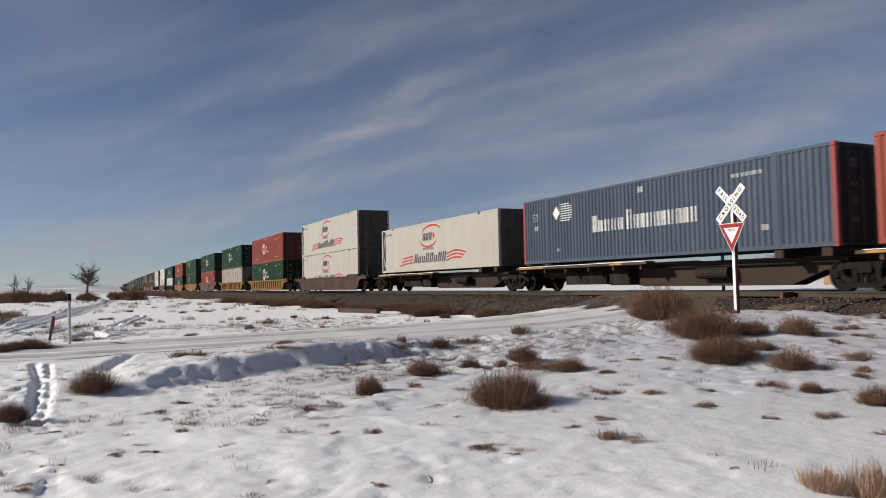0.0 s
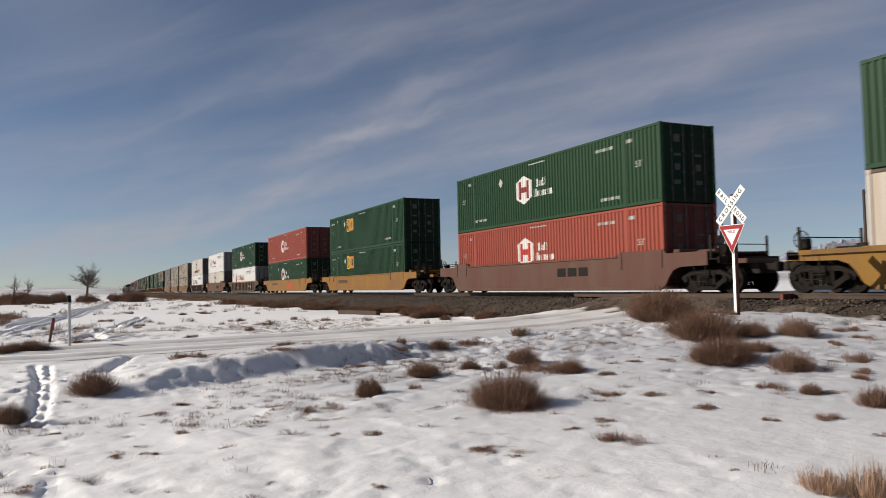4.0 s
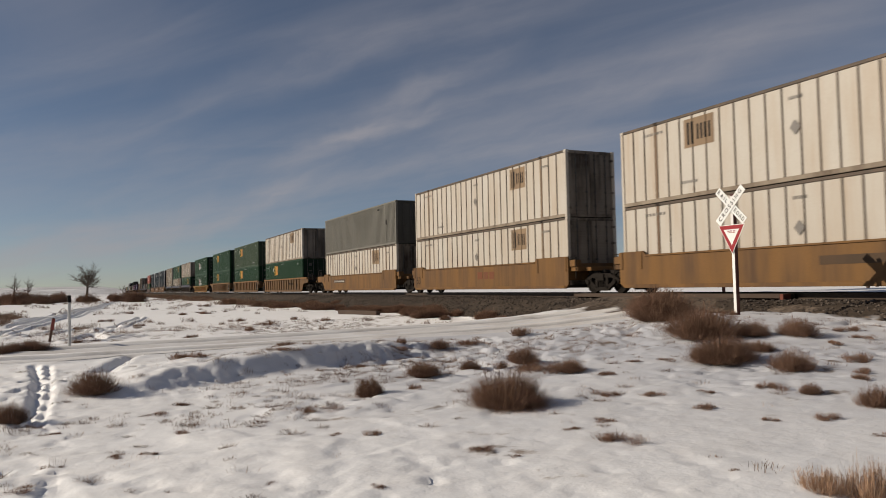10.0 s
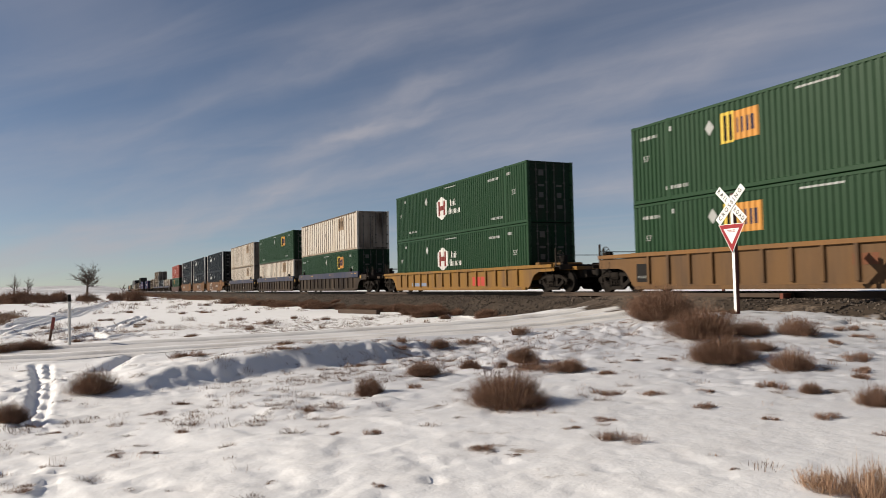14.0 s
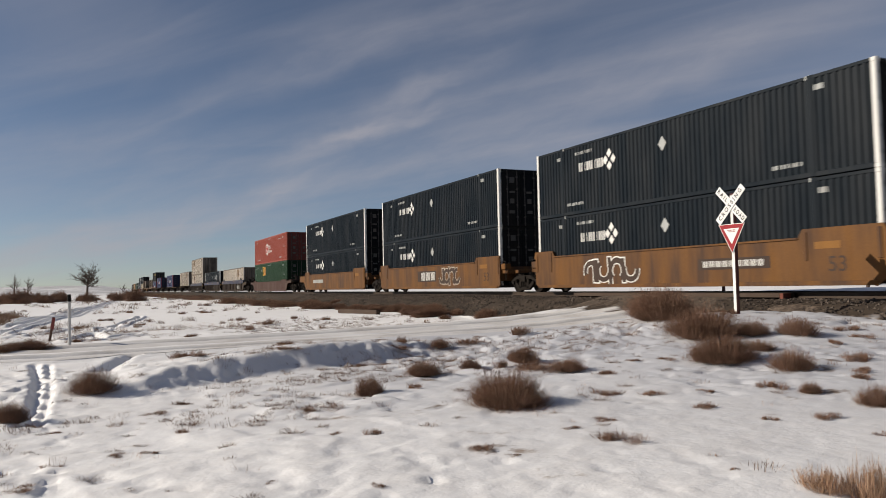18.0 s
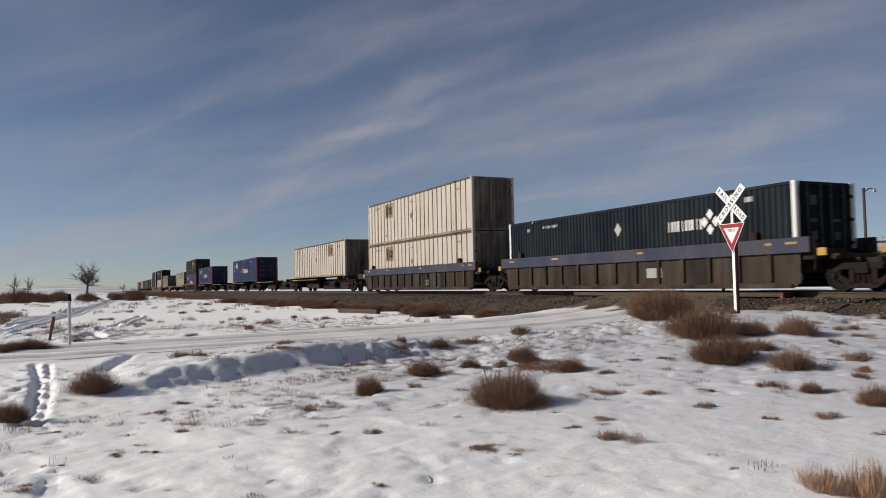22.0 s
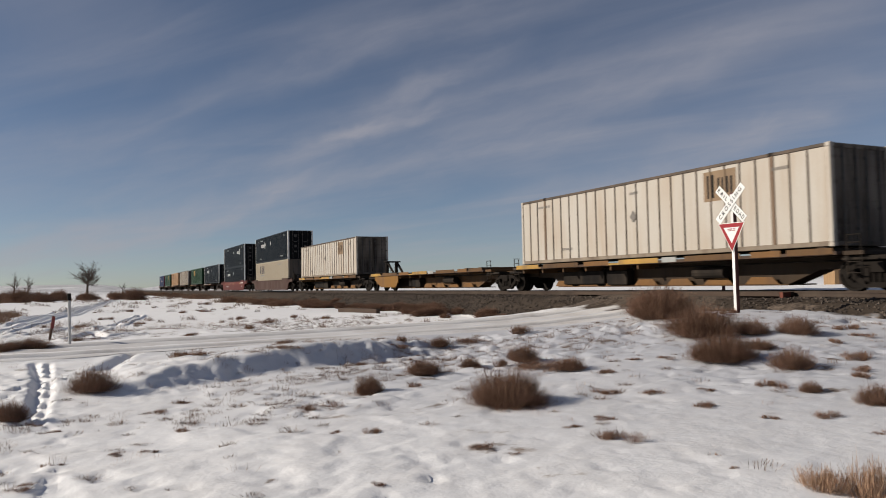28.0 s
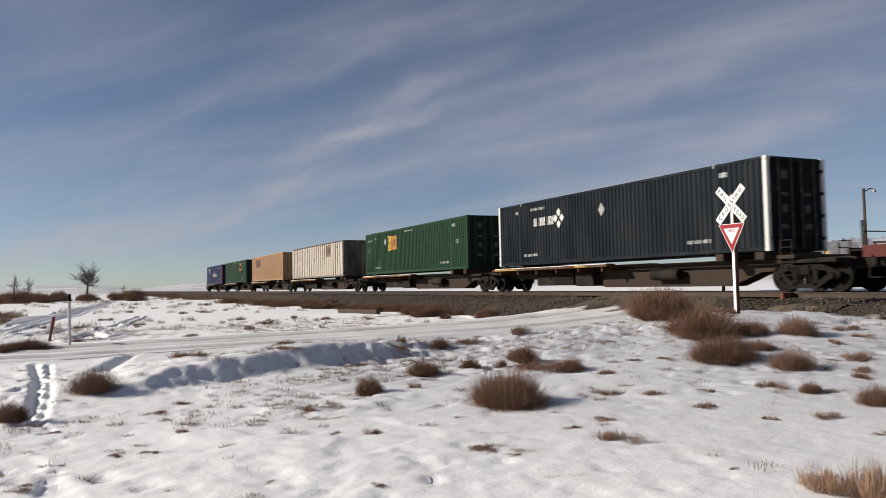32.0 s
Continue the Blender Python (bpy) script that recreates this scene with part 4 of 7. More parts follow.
        for k, (du, dv) in enumerate(((0, 0.25), (0.24, 0), (0, -0.25), (-0.24, 0))):
            rhomb(g, line, 5.18 + o + du, 1.96 + dv, 0.155, 1.2)
        m = on("marking", "pale")
        rhomb(m, line, 8.16, 2.04, 0.21, 1.3)
        for a, d, v in ((2.94, 4.13, 2.52), (12.78, 13.89, 0.44), (2.3, 3.48, 0.45)):
            blocks(m, line, a, d, v - 0.06, v + 0.06, 8, 0.35)
        decal(m, line, 14.3, 14.6, 2.44, 2.60); decal(m, line, 1.64, 1.86, 2.40, 2.54)
        decal(m, line, 14.0, 14.2, 2.78, 2.895); decal(m, line, 2.0, 2.2, 2.78, 2.895)
    elif design in ("orb", "orb_pale"):
        if design == "orb":
            frames(on("faded_wordmark", "red"), line, 5.30, 7.28, 1.18, 1.72, 5, "Txxxx")
        else:
            frames(on("wordmark", "white"), line, 5.2, 7.18, 1.14, 1.80, 5, "Txxxx")
        t = on("wordmark", "white")
        frames(t, line, 7.34, 11.02, 1.12, 1.86, 10, "Txxxxxxxxx")
        g = on("logo", "white")
        rhomb(g, line, 2.72, 2.15, 0.26, 1.2)
        for k in range(8):
            v = 1.80 + 0.10 * k
            h = math.sqrt(max(0.02, 0.42 ** 2 - (v - 2.15) ** 2))
            decal(g, line, 3.0, 3.45 + h, v - 0.022, v + 0.022)
        m = on("marking", "pale")
        number(m, "53", 1.07, 2.06, 0.48)
        decal(m, line, 0.9, 1.25, 1.50, 1.70)
        decal(m, line, 8.05, 8.32, 2.42, 2.64)
        blocks(m, line, 12.5, 13.72, 2.36, 2.48, 7, 0.3)
        decal(m, line, 13.6, 13.85, 0.62, 0.80); decal(m, line, 2.7, 2.85, 0.5, 0.62)
    elif design == "swoosh":
        n = on("wordmark", "navy")
        frames(n, line, 6.85, 8.25, 1.80, 2.26, 3, "", 0.25)
        frames(n, line, 5.52, 10.12, 0.50, 1.06, 8, "TxxTTxTT", 0.3)
        r = on("logo", "red")
        decal(r, line, 6.75, 9.4, lambda u: 2.10 + 0.52 * math.sqrt(max(0, 1 - ((u - 8.2) / 1.5) ** 2)), lambda u: 2.14 + 0.60 * math.sqrt(max(0, 1 - ((u - 8.2) / 1.5) ** 2)), 14)
        decal(r, line, 6.45, 8.9, lambda u: 1.92 - 0.55 * math.sqrt(max(0, 1 - ((u - 7.7) / 1.26) ** 2)), lambda u: 1.97 - 0.48 * math.sqrt(max(0, 1 - ((u - 7.7) / 1.26) ** 2)), 14)
        rhomb(r, line, 8.5, 2.06, 0.16, 1.2)
        s, s2 = on("stripe", "red"), on("swoosh", "red")
        for k in range(3):
            v = 0.52 + 0.19 * k
            decal(s, line, 3.3 + 0.25 * k, 5.4, lambda u: v + 0.16 * math.sin((u - 3.3) / 2.1 * 1.57) - 0.18, lambda u: v + 0.16 * math.sin((u - 3.3) / 2.1 * 1.57) - 0.09, 8)
            decal(s2, line, 10.2, 12.6 - 0.25 * (2 - k), lambda u: v + 0.16 * math.sin((12.6 - u) / 2.4 * 3.1) - 0.06, lambda u: v + 0.16 * math.sin((12.6 - u) / 2.4 * 3.1) + 0.03, 8)
        m = on("marking", "grey")
        blocks(m, line, 6.9, 8.6, 1.24, 1.38, 10, 0.3); blocks(m, line, 0.5, 1.9, 2.45, 2.58, 8, 0.3)
    elif design == "crest":
        c = on("crest", "wine")
        decal(c, line, 2.80, 3.55, lambda u: 0.86 + abs(u - 3.17) * 0.5, 1.58, 4)
        decal(c, line, 2.72, 2.84, 1.1, 1.9); decal(c, line, 3.52, 3.66, 1.1, 1.9)
        decal(c, line, 2.98, 3.38, 1.62, lambda u: 2.40 - abs(u - 3.17) * 1.6, 4)
        up = [(y, max(0, q - 0.004)) for y, q in line]
        d = on("crest_bar", "tan")
        for v in (1.05, 1.25, 1.42):
            decal(d, up, 2.9, 3.45, v, v + 0.08)
        t = on("wordmark", "wine")
        for a, b2, lo_, hi_ in ((4.15, 4.75, 1.36, 2.05), (4.86, 4.98, 1.36, 1.46), (5.05, 5.62, 1.36, 2.05), (5.72, 5.84, 1.36, 1.46), (5.92, 6.55, 1.36, 2.05)):
            frames(t, line, a, b2, lo_, hi_, 1)
        frames(t, line, 6.60, 8.90, 1.30, 1.95, 6, "xxTxxT")
        decal(t, line, 7.98, 8.08, 1.8, 2.05); decal(t, line, 8.80, 8.90, 1.8, 2.10)
        m = on("marking", "grey")
        blocks(m, line, 4.48, 8.70, 0.88, 1.02, 20, 0.25); blocks(m, line, 11.78, 13.48, 0.82, 0.92, 12, 0.25)
        blocks(m, line, 12.4, 13.8, 2.62, 2.70, 10, 0.3); blocks(m, line, 14.8, 15.6, 2.20, 2.30, 6, 0.3); blocks(m, line, 0.9, 1.5, 1.9, 2.3, 3, 0.4)
        frames(on("product_mark", "steel"), line, 10.21, 13.48, 2.18, 2.46, 9)
        decal(m, line, 10.25, 13.4, 2.05, 2.08)
    elif design == "blocks":
        t = on("wordmark", "navy")
        frames(t, line, 2.33, 4.95, 1.62, 2.50, 3)
        blocks(on("marking", "dim"), line, 2.36, 4.8, 1.34, 1.48, 10, 0.25)
        blocks(on("marking", "dim"), line, 11.4, 13.2, 2.42, 2.54, 10, 0.3)
    elif design == "blocks_dark":
        t = on("wordmark", "yellow")
        frames(t, line, 10.7, 12.75, 1.75, 2.5, 3)
        blocks(t, line, 10.7, 12.6, 1.40, 1.52, 8, 0.3)
        blocks(on("marking", "dim"), line, 0.6, 1.7, 2.40, 2.54, 7, 0.3); blocks(on("marking", "dim"), line, 0.7, 1.4, 2.10, 2.22, 5, 0.3)
        decal(on("square_mark", "yellow"), line, 1.0, 1.4, 0.95, 1.35)
    elif design == "grey":
        m = on("marking", "black")
        blocks(m, line, 12.6, 13.1, 2.5, 2.6, 3, 0.3); decal(m, line, 14.3, 14.5, 1.4, 1.75)
    for (name, colour), s in ink.items():
        if s.v:
            ob = part(name, s, INK[colour], root)
            if "marking" in name or "mark" in name:
                tagged(ob, kind="stuff")


CONTAINERS = {}
MESHES = {}
LABELS = {
    "hexagon": "green corrugated steel shipping container with a white hexagon emblem", "hexagon_red": "red corrugated steel shipping container with a white hexagon emblem",
    "square": "green corrugated steel shipping container with an orange square", "square_back": "green corrugated steel shipping container with an orange square near the doors",
    "square_sheet": "dirty white sheet-and-post container with a faded tan square", "square_sheet_front": "dirty white sheet-and-post container with a tan square",
    "hexagon_sheet": "white sheet-and-post container with a grey painted-over patch", "diamonds": "dark navy corrugated container with white corner posts",
    "diamonds_back": "dark navy corrugated container lettered near the doors", "orb": "blue corrugated container with red corner posts and worn lettering",
    "orb_pale": "faded blue corrugated container with red corner posts", "swoosh": "smooth white refrigerated container with red swooshes",
    "crest": "smooth white refrigerated container with a dark red crest", "blocks": "cream corrugated container with dark blue block letters",
    "blocks_dark": "dark olive corrugated container with yellow letters", "grey": "plain weathered grey corrugated container"}


ROD = paint("worn_rod_steel", (0.075, 0.07, 0.066), 0.6, 0.2, amount=0.6, dirt=(0.03, 0.024, 0.02))


def container(kind, colour, design):
    """A 53 ft container on its floor; the doors face -y."""
    key = (kind, colour, design)
    if key in CONTAINERS:
        return CONTAINERS[key]
    body = PAINTS[colour]
    root = tagged(new("shipping_container"), LABELS[design], "container", "containers on the train")
    line = side_line(kind)
    back = 8.075 if kind != "reefer" else 7.42
    for side in (-1, 1):
        if kind == "ribbed":
            flat = [(-7.95, 0.032), (7.95, 0.032)]
            part("side_sheet", sheet(flat, 0.14, 2.80, side), body, root)
            for i in range(27):
                y = -7.95 + 15.9 * i / 26
                wide = abs(abs(y) - 6.1) < 0.31
                key = ("rib", side, wide)
                if key not in MESHES:
                    w = 0.07 if wide else 0.024
                    MESHES[key] = Solid().cbox(*sorted((side * (HALF - 0.031), side * (HALF - 0.002))), -w, w, 0.14, 2.80, 0.006).mesh("side_post", POST["wide" if wide else "white"])
                part("side_post", MESHES[key], None, root, m=pose(0, y, 0))
        else:
            part("side_sheet", sheet(line, 0.14, 2.80, side), body, root)
        a, b = sorted((side * (HALF - 0.07), side * HALF))
        part("bottom_rail", Solid().cbox(a, b, -7.95, back - 0.12, 0.012, 0.15), POST["rail"] if kind == "ribbed" else body, root)
        part("top_rail", Solid().cbox(a, b, -7.95, back - 0.12, 2.79, 2.888), POST["white"] if kind == "ribbed" else body, root, "grimy top rail" if kind == "ribbed" else "")
        for y in (-1, 1):
            if kind == "corrugated":
                part("stacking_post", Solid().cbox(*sorted((side * (HALF - 0.09), side * (HALF + 0.012))), y * 6.1 - 0.075, y * 6.1 + 0.075, 0.02, 2.885, 0.008), body, root)
            elif kind == "reefer":
                part("stacking_post", Solid().cbox(*sorted((side * (HALF - 0.07), side * (HALF - 0.004))), y * 6.1 - 0.05, y * 6.1 + 0.05, 0.02, 2.886, 0.005), body, root)
            part("stacking_casting", Solid().cbox(*sorted((side * (HALF - 0.16), side * (HALF + 0.004))), y * 6.1 - 0.10, y * 6.1 + 0.10, 2.78, 2.90), DARK if kind != "corrugated" else body, root)
            cm = CORNER.get(colour, body)
            yy = y * 8.0
            part("corner_post", Solid().cbox(*sorted((side * (HALF - 0.15), side * HALF)), yy - 0.075, yy + 0.075, 0.12, 2.78), cm, root, "red painted corner post" if colour in ("blue", "pale_blue") else ("white painted corner post" if colour == "navy" else ""))
            for z in (0.0, 2.78):
                part("corner_casting", Solid().cbox(*sorted((side * (HALF - 0.17), side * (HALF + 0.002))), yy - 0.08, yy + 0.08, z, z + 0.12), cm, root)
    part("roof", Solid().box(-HALF + 0.05, HALF - 0.05, -7.95, back - 0.1, 2.85, 2.878), body, root)
    part("floor", Solid().box(-HALF + 0.05, HALF - 0.05, -7.95, back - 0.1, 0.012, 0.13), DARK, root)
    wall = Solid()
    if kind == "reefer":
        wall.cbox(-HALF + 0.03, HALF - 0.03, 7.38, 7.44, 0.14, 2.80)
        part("front_wall", wall, body, root)
        part("cooling_unit", Solid().cbox(-0.95, 0.95, 7.45, 7.92, 0.75, 2.45, 0.05).cbox(-0.6, 0.6, 7.9, 7.95, 1.5, 2.2, 0.02), GRIME_SHADE["bright"], root, "grey refrigeration unit")
        fr = Solid()
        for s in (-1, 1):
            fr.rod((s * 1.24, 7.45, 0.2), (s * 1.24, 7.95, 1.3), 0.028, 6).rod((s * 1.24, 7.95, 1.3), (s * 1.24, 7.45, 2.7), 0.028, 6)
            fr.cbox(*sorted((s * 1.2, s * 1.27)), 7.40, 8.0, 2.80, 2.88).cbox(*sorted((s * 1.2, s * 1.27)), 7.40, 8.0, 0.02, 0.12)
        fr.cbox(-1.2, 1.2, 7.94, 8.05, 2.80, 2.88).cbox(-1.2, 1.2, 7.94, 8.05, 0.02, 0.12)
        part("nose_frame", fr, WHITE, root, "open white nose frame")
    else:
        wall.cbox(-HALF + 0.12, HALF - 0.12, 7.98, 8.04, 0.12, 2.80)
        part("front_wall", wall, body, root)
    part("door_sill", Solid().cbox(-HALF + 0.14, HALF - 0.14, -8.05, -7.93, 0.02, 0.15), GRIME_SHADE.get(colour, body), root)
    part("door_header", Solid().cbox(-HALF + 0.14, HALF - 0.14, -8.05, -7.93, 2.76, 2.888), GRIME_SHADE.get(colour, body), root)
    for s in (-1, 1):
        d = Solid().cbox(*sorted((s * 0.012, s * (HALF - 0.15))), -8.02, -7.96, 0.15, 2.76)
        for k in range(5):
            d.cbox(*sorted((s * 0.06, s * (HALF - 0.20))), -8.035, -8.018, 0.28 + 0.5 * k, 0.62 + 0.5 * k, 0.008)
        door = part("door", d, GRIME_SHADE.get(colour, body), root, "soiled and darkened end door" if colour in GRIME_SHADE else "")
        for x in (0.22, 0.78):
            r = Solid().rod((s * x, -8.062, 0.06), (s * x, -8.062, 2.84), 0.022, 6)
            for z in (0.5, 1.1, 1.9, 2.5):
                r.cbox(s * x - 0.05, s * x + 0.05, -8.075, -8.03, z - 0.04, z + 0.04, 0.006)
            part("locking_rod", r, ROD, door, "worn locking rod")
        h = Solid()
        for z in (0.4, 1.1, 1.8, 2.5):
            h.cbox(*sorted((s * (HALF - 0.26), s * (HALF - 0.06))), -8.075, -8.03, z - 0.05, z + 0.05, 0.006)
        tagged(part("hinge", h, GRIME_SHADE.get(colour, body), door), kind="stuff")
        if design in ("hexagon", "hexagon_red", "square", "square_back", "diamonds", "diamonds_back", "orb", "orb_pale"):
            m = Solid()
            for x, z, a, b in ((0.5, 2.35, 0.14, 0.14), (0.5, 1.75, 0.16, 0.05), (0.5, 1.3, 0.12, 0.12), (0.52, 0.75, 0.15, 0.08)):
                if s < 0 or z < 2:
                    m.box(s * x - a, s * x + a, -8.042, -8.036, z - b, z + b)
            tagged(part("door_marking", m, INK["door"], door, "small pale door markings"), kind="stuff")
    markings(root, line, design)
    CONTAINERS[key] = root
    return root


def shade(name, rgb, **k):
    return paint(name, rgb, k.pop("rough", 0.65), **k)


CAR_PAINT = {
    "maroon": shade("maroon_car_paint", (0.0432, 0.0151, 0.0105), amount=0.45), "yellow": shade("yellow_car_paint", (0.196, 0.0986, 0.017), amount=0.75, dirt=(0.11, 0.062, 0.03)),
    "rose": shade("rose_brown_car_paint", (0.0851, 0.0366, 0.0262), amount=0.4), "ochre": shade("ochre_car_paint", (0.203, 0.0967, 0.017), amount=0.6, dirt=(0.13, 0.07, 0.035)),
    "brown": shade("brown_car_paint", (0.0511, 0.0269, 0.0151), amount=0.45), "rust": shade("rust_brown_car_paint", (0.0753, 0.0301, 0.0138), amount=0.4),
    "tan": shade("tan_car_paint", (0.116, 0.0595, 0.0215), amount=0.8, dirt=(0.066, 0.038, 0.021)), "orange": shade("orange_car_paint", (0.129, 0.0544, 0.0116), amount=0.95, grain=0.22, dirt=(0.058, 0.029, 0.016)),
    "slate": shade("slate_car_paint", (0.0177, 0.0131, 0.0112), amount=0.5), "red": shade("red_car_paint", (0.080, 0.0095, 0.0075), amount=0.3),
    "black": shade("grimy_black_car_paint", (0.0251, 0.0186, 0.0149), amount=0.6, dirt=(0.022, 0.016, 0.012))}
# Dirtier copies of the car paints, darkened for the shade under the load.
CAR_PAINT["tan_beam"] = shade("shaded_grimy_tan", (0.0372, 0.0209, 0.0093), amount=0.7, dirt=(0.018, 0.012, 0.009))
CAR_PAINT["brown_beam"] = shade("shaded_grimy_brown", (0.0314, 0.0177, 0.0105), amount=0.5, dirt=(0.025, 0.018, 0.013))
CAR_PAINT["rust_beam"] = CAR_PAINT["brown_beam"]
CAR_PAINT["buff"] = shade("buff_car_paint", (0.150, 0.074, 0.0225), amount=0.8, grain=0.2, dirt=(0.078, 0.042, 0.021))
# Paler red for the light that a bevelled upper side catches.
CAR_PAINT["pale_red"] = shade("lit_red_paint", (0.112, 0.0185, 0.0145), amount=0.35)
CAR_PAINT["walk"] = shade("rusty_walkway", (0.0655, 0.0379, 0.0249), amount=0.5, dirt=(0.05, 0.035, 0.026))
# Lighter and yellower than the brown and tan sides.
CAR_PAINT["tan_chord"] = shade("pale_tan_chord", (0.17, 0.0818, 0.0249), amount=0.6, dirt=(0.11, 0.06, 0.03))
CHORD = shade("blue_chord_paint", (0.022, 0.028, 0.055), amount=0.35)


def truck():
    """A two-axle truck, centred under its pivot."""
    t = new("truck")
    for y in (-0.875, 0.875):
        w = Solid()
        for s in (-1, 1):
            w.lathe((s * 0.75, y, 0.457), [(0.10, -0.07 * s), (0.30, -0.03 * s), (0.40, -0.06 * s), (0.49, -0.075 * s), (0.465, -0.03 * s), (0.455, 0.065 * s), (0.39, 0.065 * s), (0.36, 0.02 * s), (0.13, 0.035 * s), (0.11, 0.12 * s)], 24)
        w.rod((-1.0, y, 0.457), (1.0, y, 0.457), 0.08, 10)
        part("wheelset", w, WHEEL, t, "steel wheelset", smooth=False)
    for s in (-1, 1):
        a, b = sorted((s * 0.92, s * 1.06))
        f = Solid()
        f.slab([(-1.12, 0.56), (-0.55, 0.80), (0.55, 0.80), (1.12, 0.56), (1.12, 0.44), (0.62, 0.62), (-0.62, 0.62), (-1.12, 0.44)], a, b)
        f.slab([(-1.0, 0.50), (-0.84, 0.56), (-0.28, 0.24), (0.28, 0.24), (0.84, 0.56), (1.0, 0.50), (0.38, 0.10), (-0.38, 0.10)], a, b)
        for k in (-1, 1):
            f.cbox(a, b, *sorted((k * 0.26, k * 0.42)), 0.18, 0.66)
            f.cbox(a + 0.02, b - 0.02, k * 0.875 - 0.17, k * 0.875 + 0.17, 0.36, 0.60)
        part("side_frame", f, TRUCK, t, "cast iron side frame")
        sp = Solid()
        for y in (-0.16, 0, 0.16):
            sp.rod((s * 0.99, y, 0.24), (s * 0.99, y, 0.52), 0.055, 8)
            for k in range(4):
                sp.rod((s * 0.99, y, 0.26 + 0.065 * k), (s * 0.99, y, 0.29 + 0.065 * k), 0.070, 8)
        tagged(part("spring_nest", sp, TRUCK, t), kind="stuff")
        for y in (-0.875, 0.875):
            part("bearing_cap", Solid().rod((s * 1.0, y, 0.457), (s * 1.13, y, 0.457), 0.115, 14, 0.09), WHEEL, t)
    part("bolster", Solid().cbox(-1.12, 1.12, -0.2, 0.2, 0.5, 0.78), TRUCK, t)
    return t


def add_truck(car, y):
    """Trucks share their meshes."""
    if "truck" not in MESHES:
        MESHES["truck"] = truck()
        t = MESHES["truck"]
    else:
        t = copy_thing(MESHES["truck"], pose(0, 0, 0))
    t.parent = car
    t.matrix_basis = pose(0, y, 0)


def car_end(car, y, reach, mat, coupled, deck):
    """Deck, draft sill and coupler at one end; y = -1 leads, 1 trails."""
    def yy(a, b):
        return sorted((y * a, y * b))
    part("draft_sill", Solid().cbox(-0.35, 0.35, *yy(8.2, reach - 0.55), 0.62, 0.96), DARK, car)
    part("coupler", Solid().cbox(-0.11, 0.11, *yy(reach - 0.6, reach), 0.72, 0.94, 0.03).cbox(-0.17, 0.17, *yy(reach - 0.22, reach - 0.02), 0.68, 0.98, 0.04), DARK, car, "cast steel coupler")
    if not coupled:
        part("end_deck", Solid().cbox(-1.28, 1.28, *yy(8.21, 8.72), 0.92, 1.10).cbox(-0.9, 0.9, *yy(8.72, 9.1), 0.92, 1.08), mat, car)
        for x in (-1, 1):
            part("end_box", Solid().cbox(*sorted((x * 1.02, x * 1.36)), *yy(8.24, 8.62), 1.11, 1.40, 0.02), mat, car)
            part("grab_iron", Solid().rod((x * 1.33, y * 8.66, 0.62), (x * 1.33, y * 8.66, 1.5), 0.022, 6).rod((x * 1.33, y * 8.66, 1.5), (x * 1.33, y * 8.3, 1.5), 0.018, 6), DARK, car)
        return
    part("end_deck", Solid().cbox(-1.32, 1.32, *yy(8.22, 10.19), deck - 0.09, deck - 0.02).cbox(-0.75, 0.75, *yy(10.2, reach - 0.7), 0.96, 1.12), mat, car)
    part("platform", Solid().cbox(-1.35, 1.35, *yy(10.21, 10.62), 1.10, 1.15).cbox(-1.38, 1.38, *yy(10.62, 10.68), 0.98, 1.20), DARK, car, "black end platform")
    part("brake_stand", Solid().cbox(-0.98, -0.72, *yy(reach - 1.62, reach - 1.36), 1.14, 1.60, 0.03), DARK, car)
    w = Solid()
    c = Vector((-1.02, y * (reach - 1.5), 1.56))
    for i in range(16):
        a, b = 2 * math.pi * i / 16, 2 * math.pi * (i + 1) / 16
        w.rod(c + Vector((0, 0.26 * math.cos(a), 0.26 * math.sin(a))), c + Vector((0, 0.26 * math.cos(b), 0.26 * math.sin(b))), 0.016, 5)
    for i in range(4):
        a = math.pi * i / 4
        d = Vector((0, 0.26 * math.cos(a), 0.26 * math.sin(a)))
        w.rod(c - d, c + d, 0.011, 5)
    part("brake_wheel", w, DARK, car, "spoked hand brake wheel")
    part("lock_box", Solid().cbox(-1.1, 1.1, *yy(8.3, 8.62), deck - 0.01, deck + 0.14, 0.03).cbox(-0.55, 0.55, *yy(8.9, 9.7), deck - 0.01, deck + 0.10, 0.03), mat if y < 0 else DARK, car)
    for x in (-1, 1):
        part("hand_post", Solid().cbox(*sorted((x * 1.26, x * 1.32)), *yy(10.22, 10.30), 1.12, 1.92, 0.01), DARK, car, "upright black handhold")
        st = Solid()
        for q in (9.56, 10.06):
            st.rod((x * 1.36, y * q, 0.38), (x * 1.36, y * q, deck - 0.1), 0.018, 6)
        for z in (0.40, 0.68):
            st.rod((x * 1.36, y * 9.56, z), (x * 1.36, y * 10.06, z), 0.018, 6)
        part("sill_step", st, DARK, car, "hanging step irons")
    part("cross_rail", Solid().rod((-1.29, y * 10.26, 1.62), (1.29, y * 10.26, 1.62), 0.018, 6), DARK, car)


def plate_text(s, text, x, u, v, size):
    """Numerals on a car's side."""
    t = number(Solid(), text, u, v, size * 1.35)
    return s.add([(x, q[1], q[2]) for q in t.v], t.f)


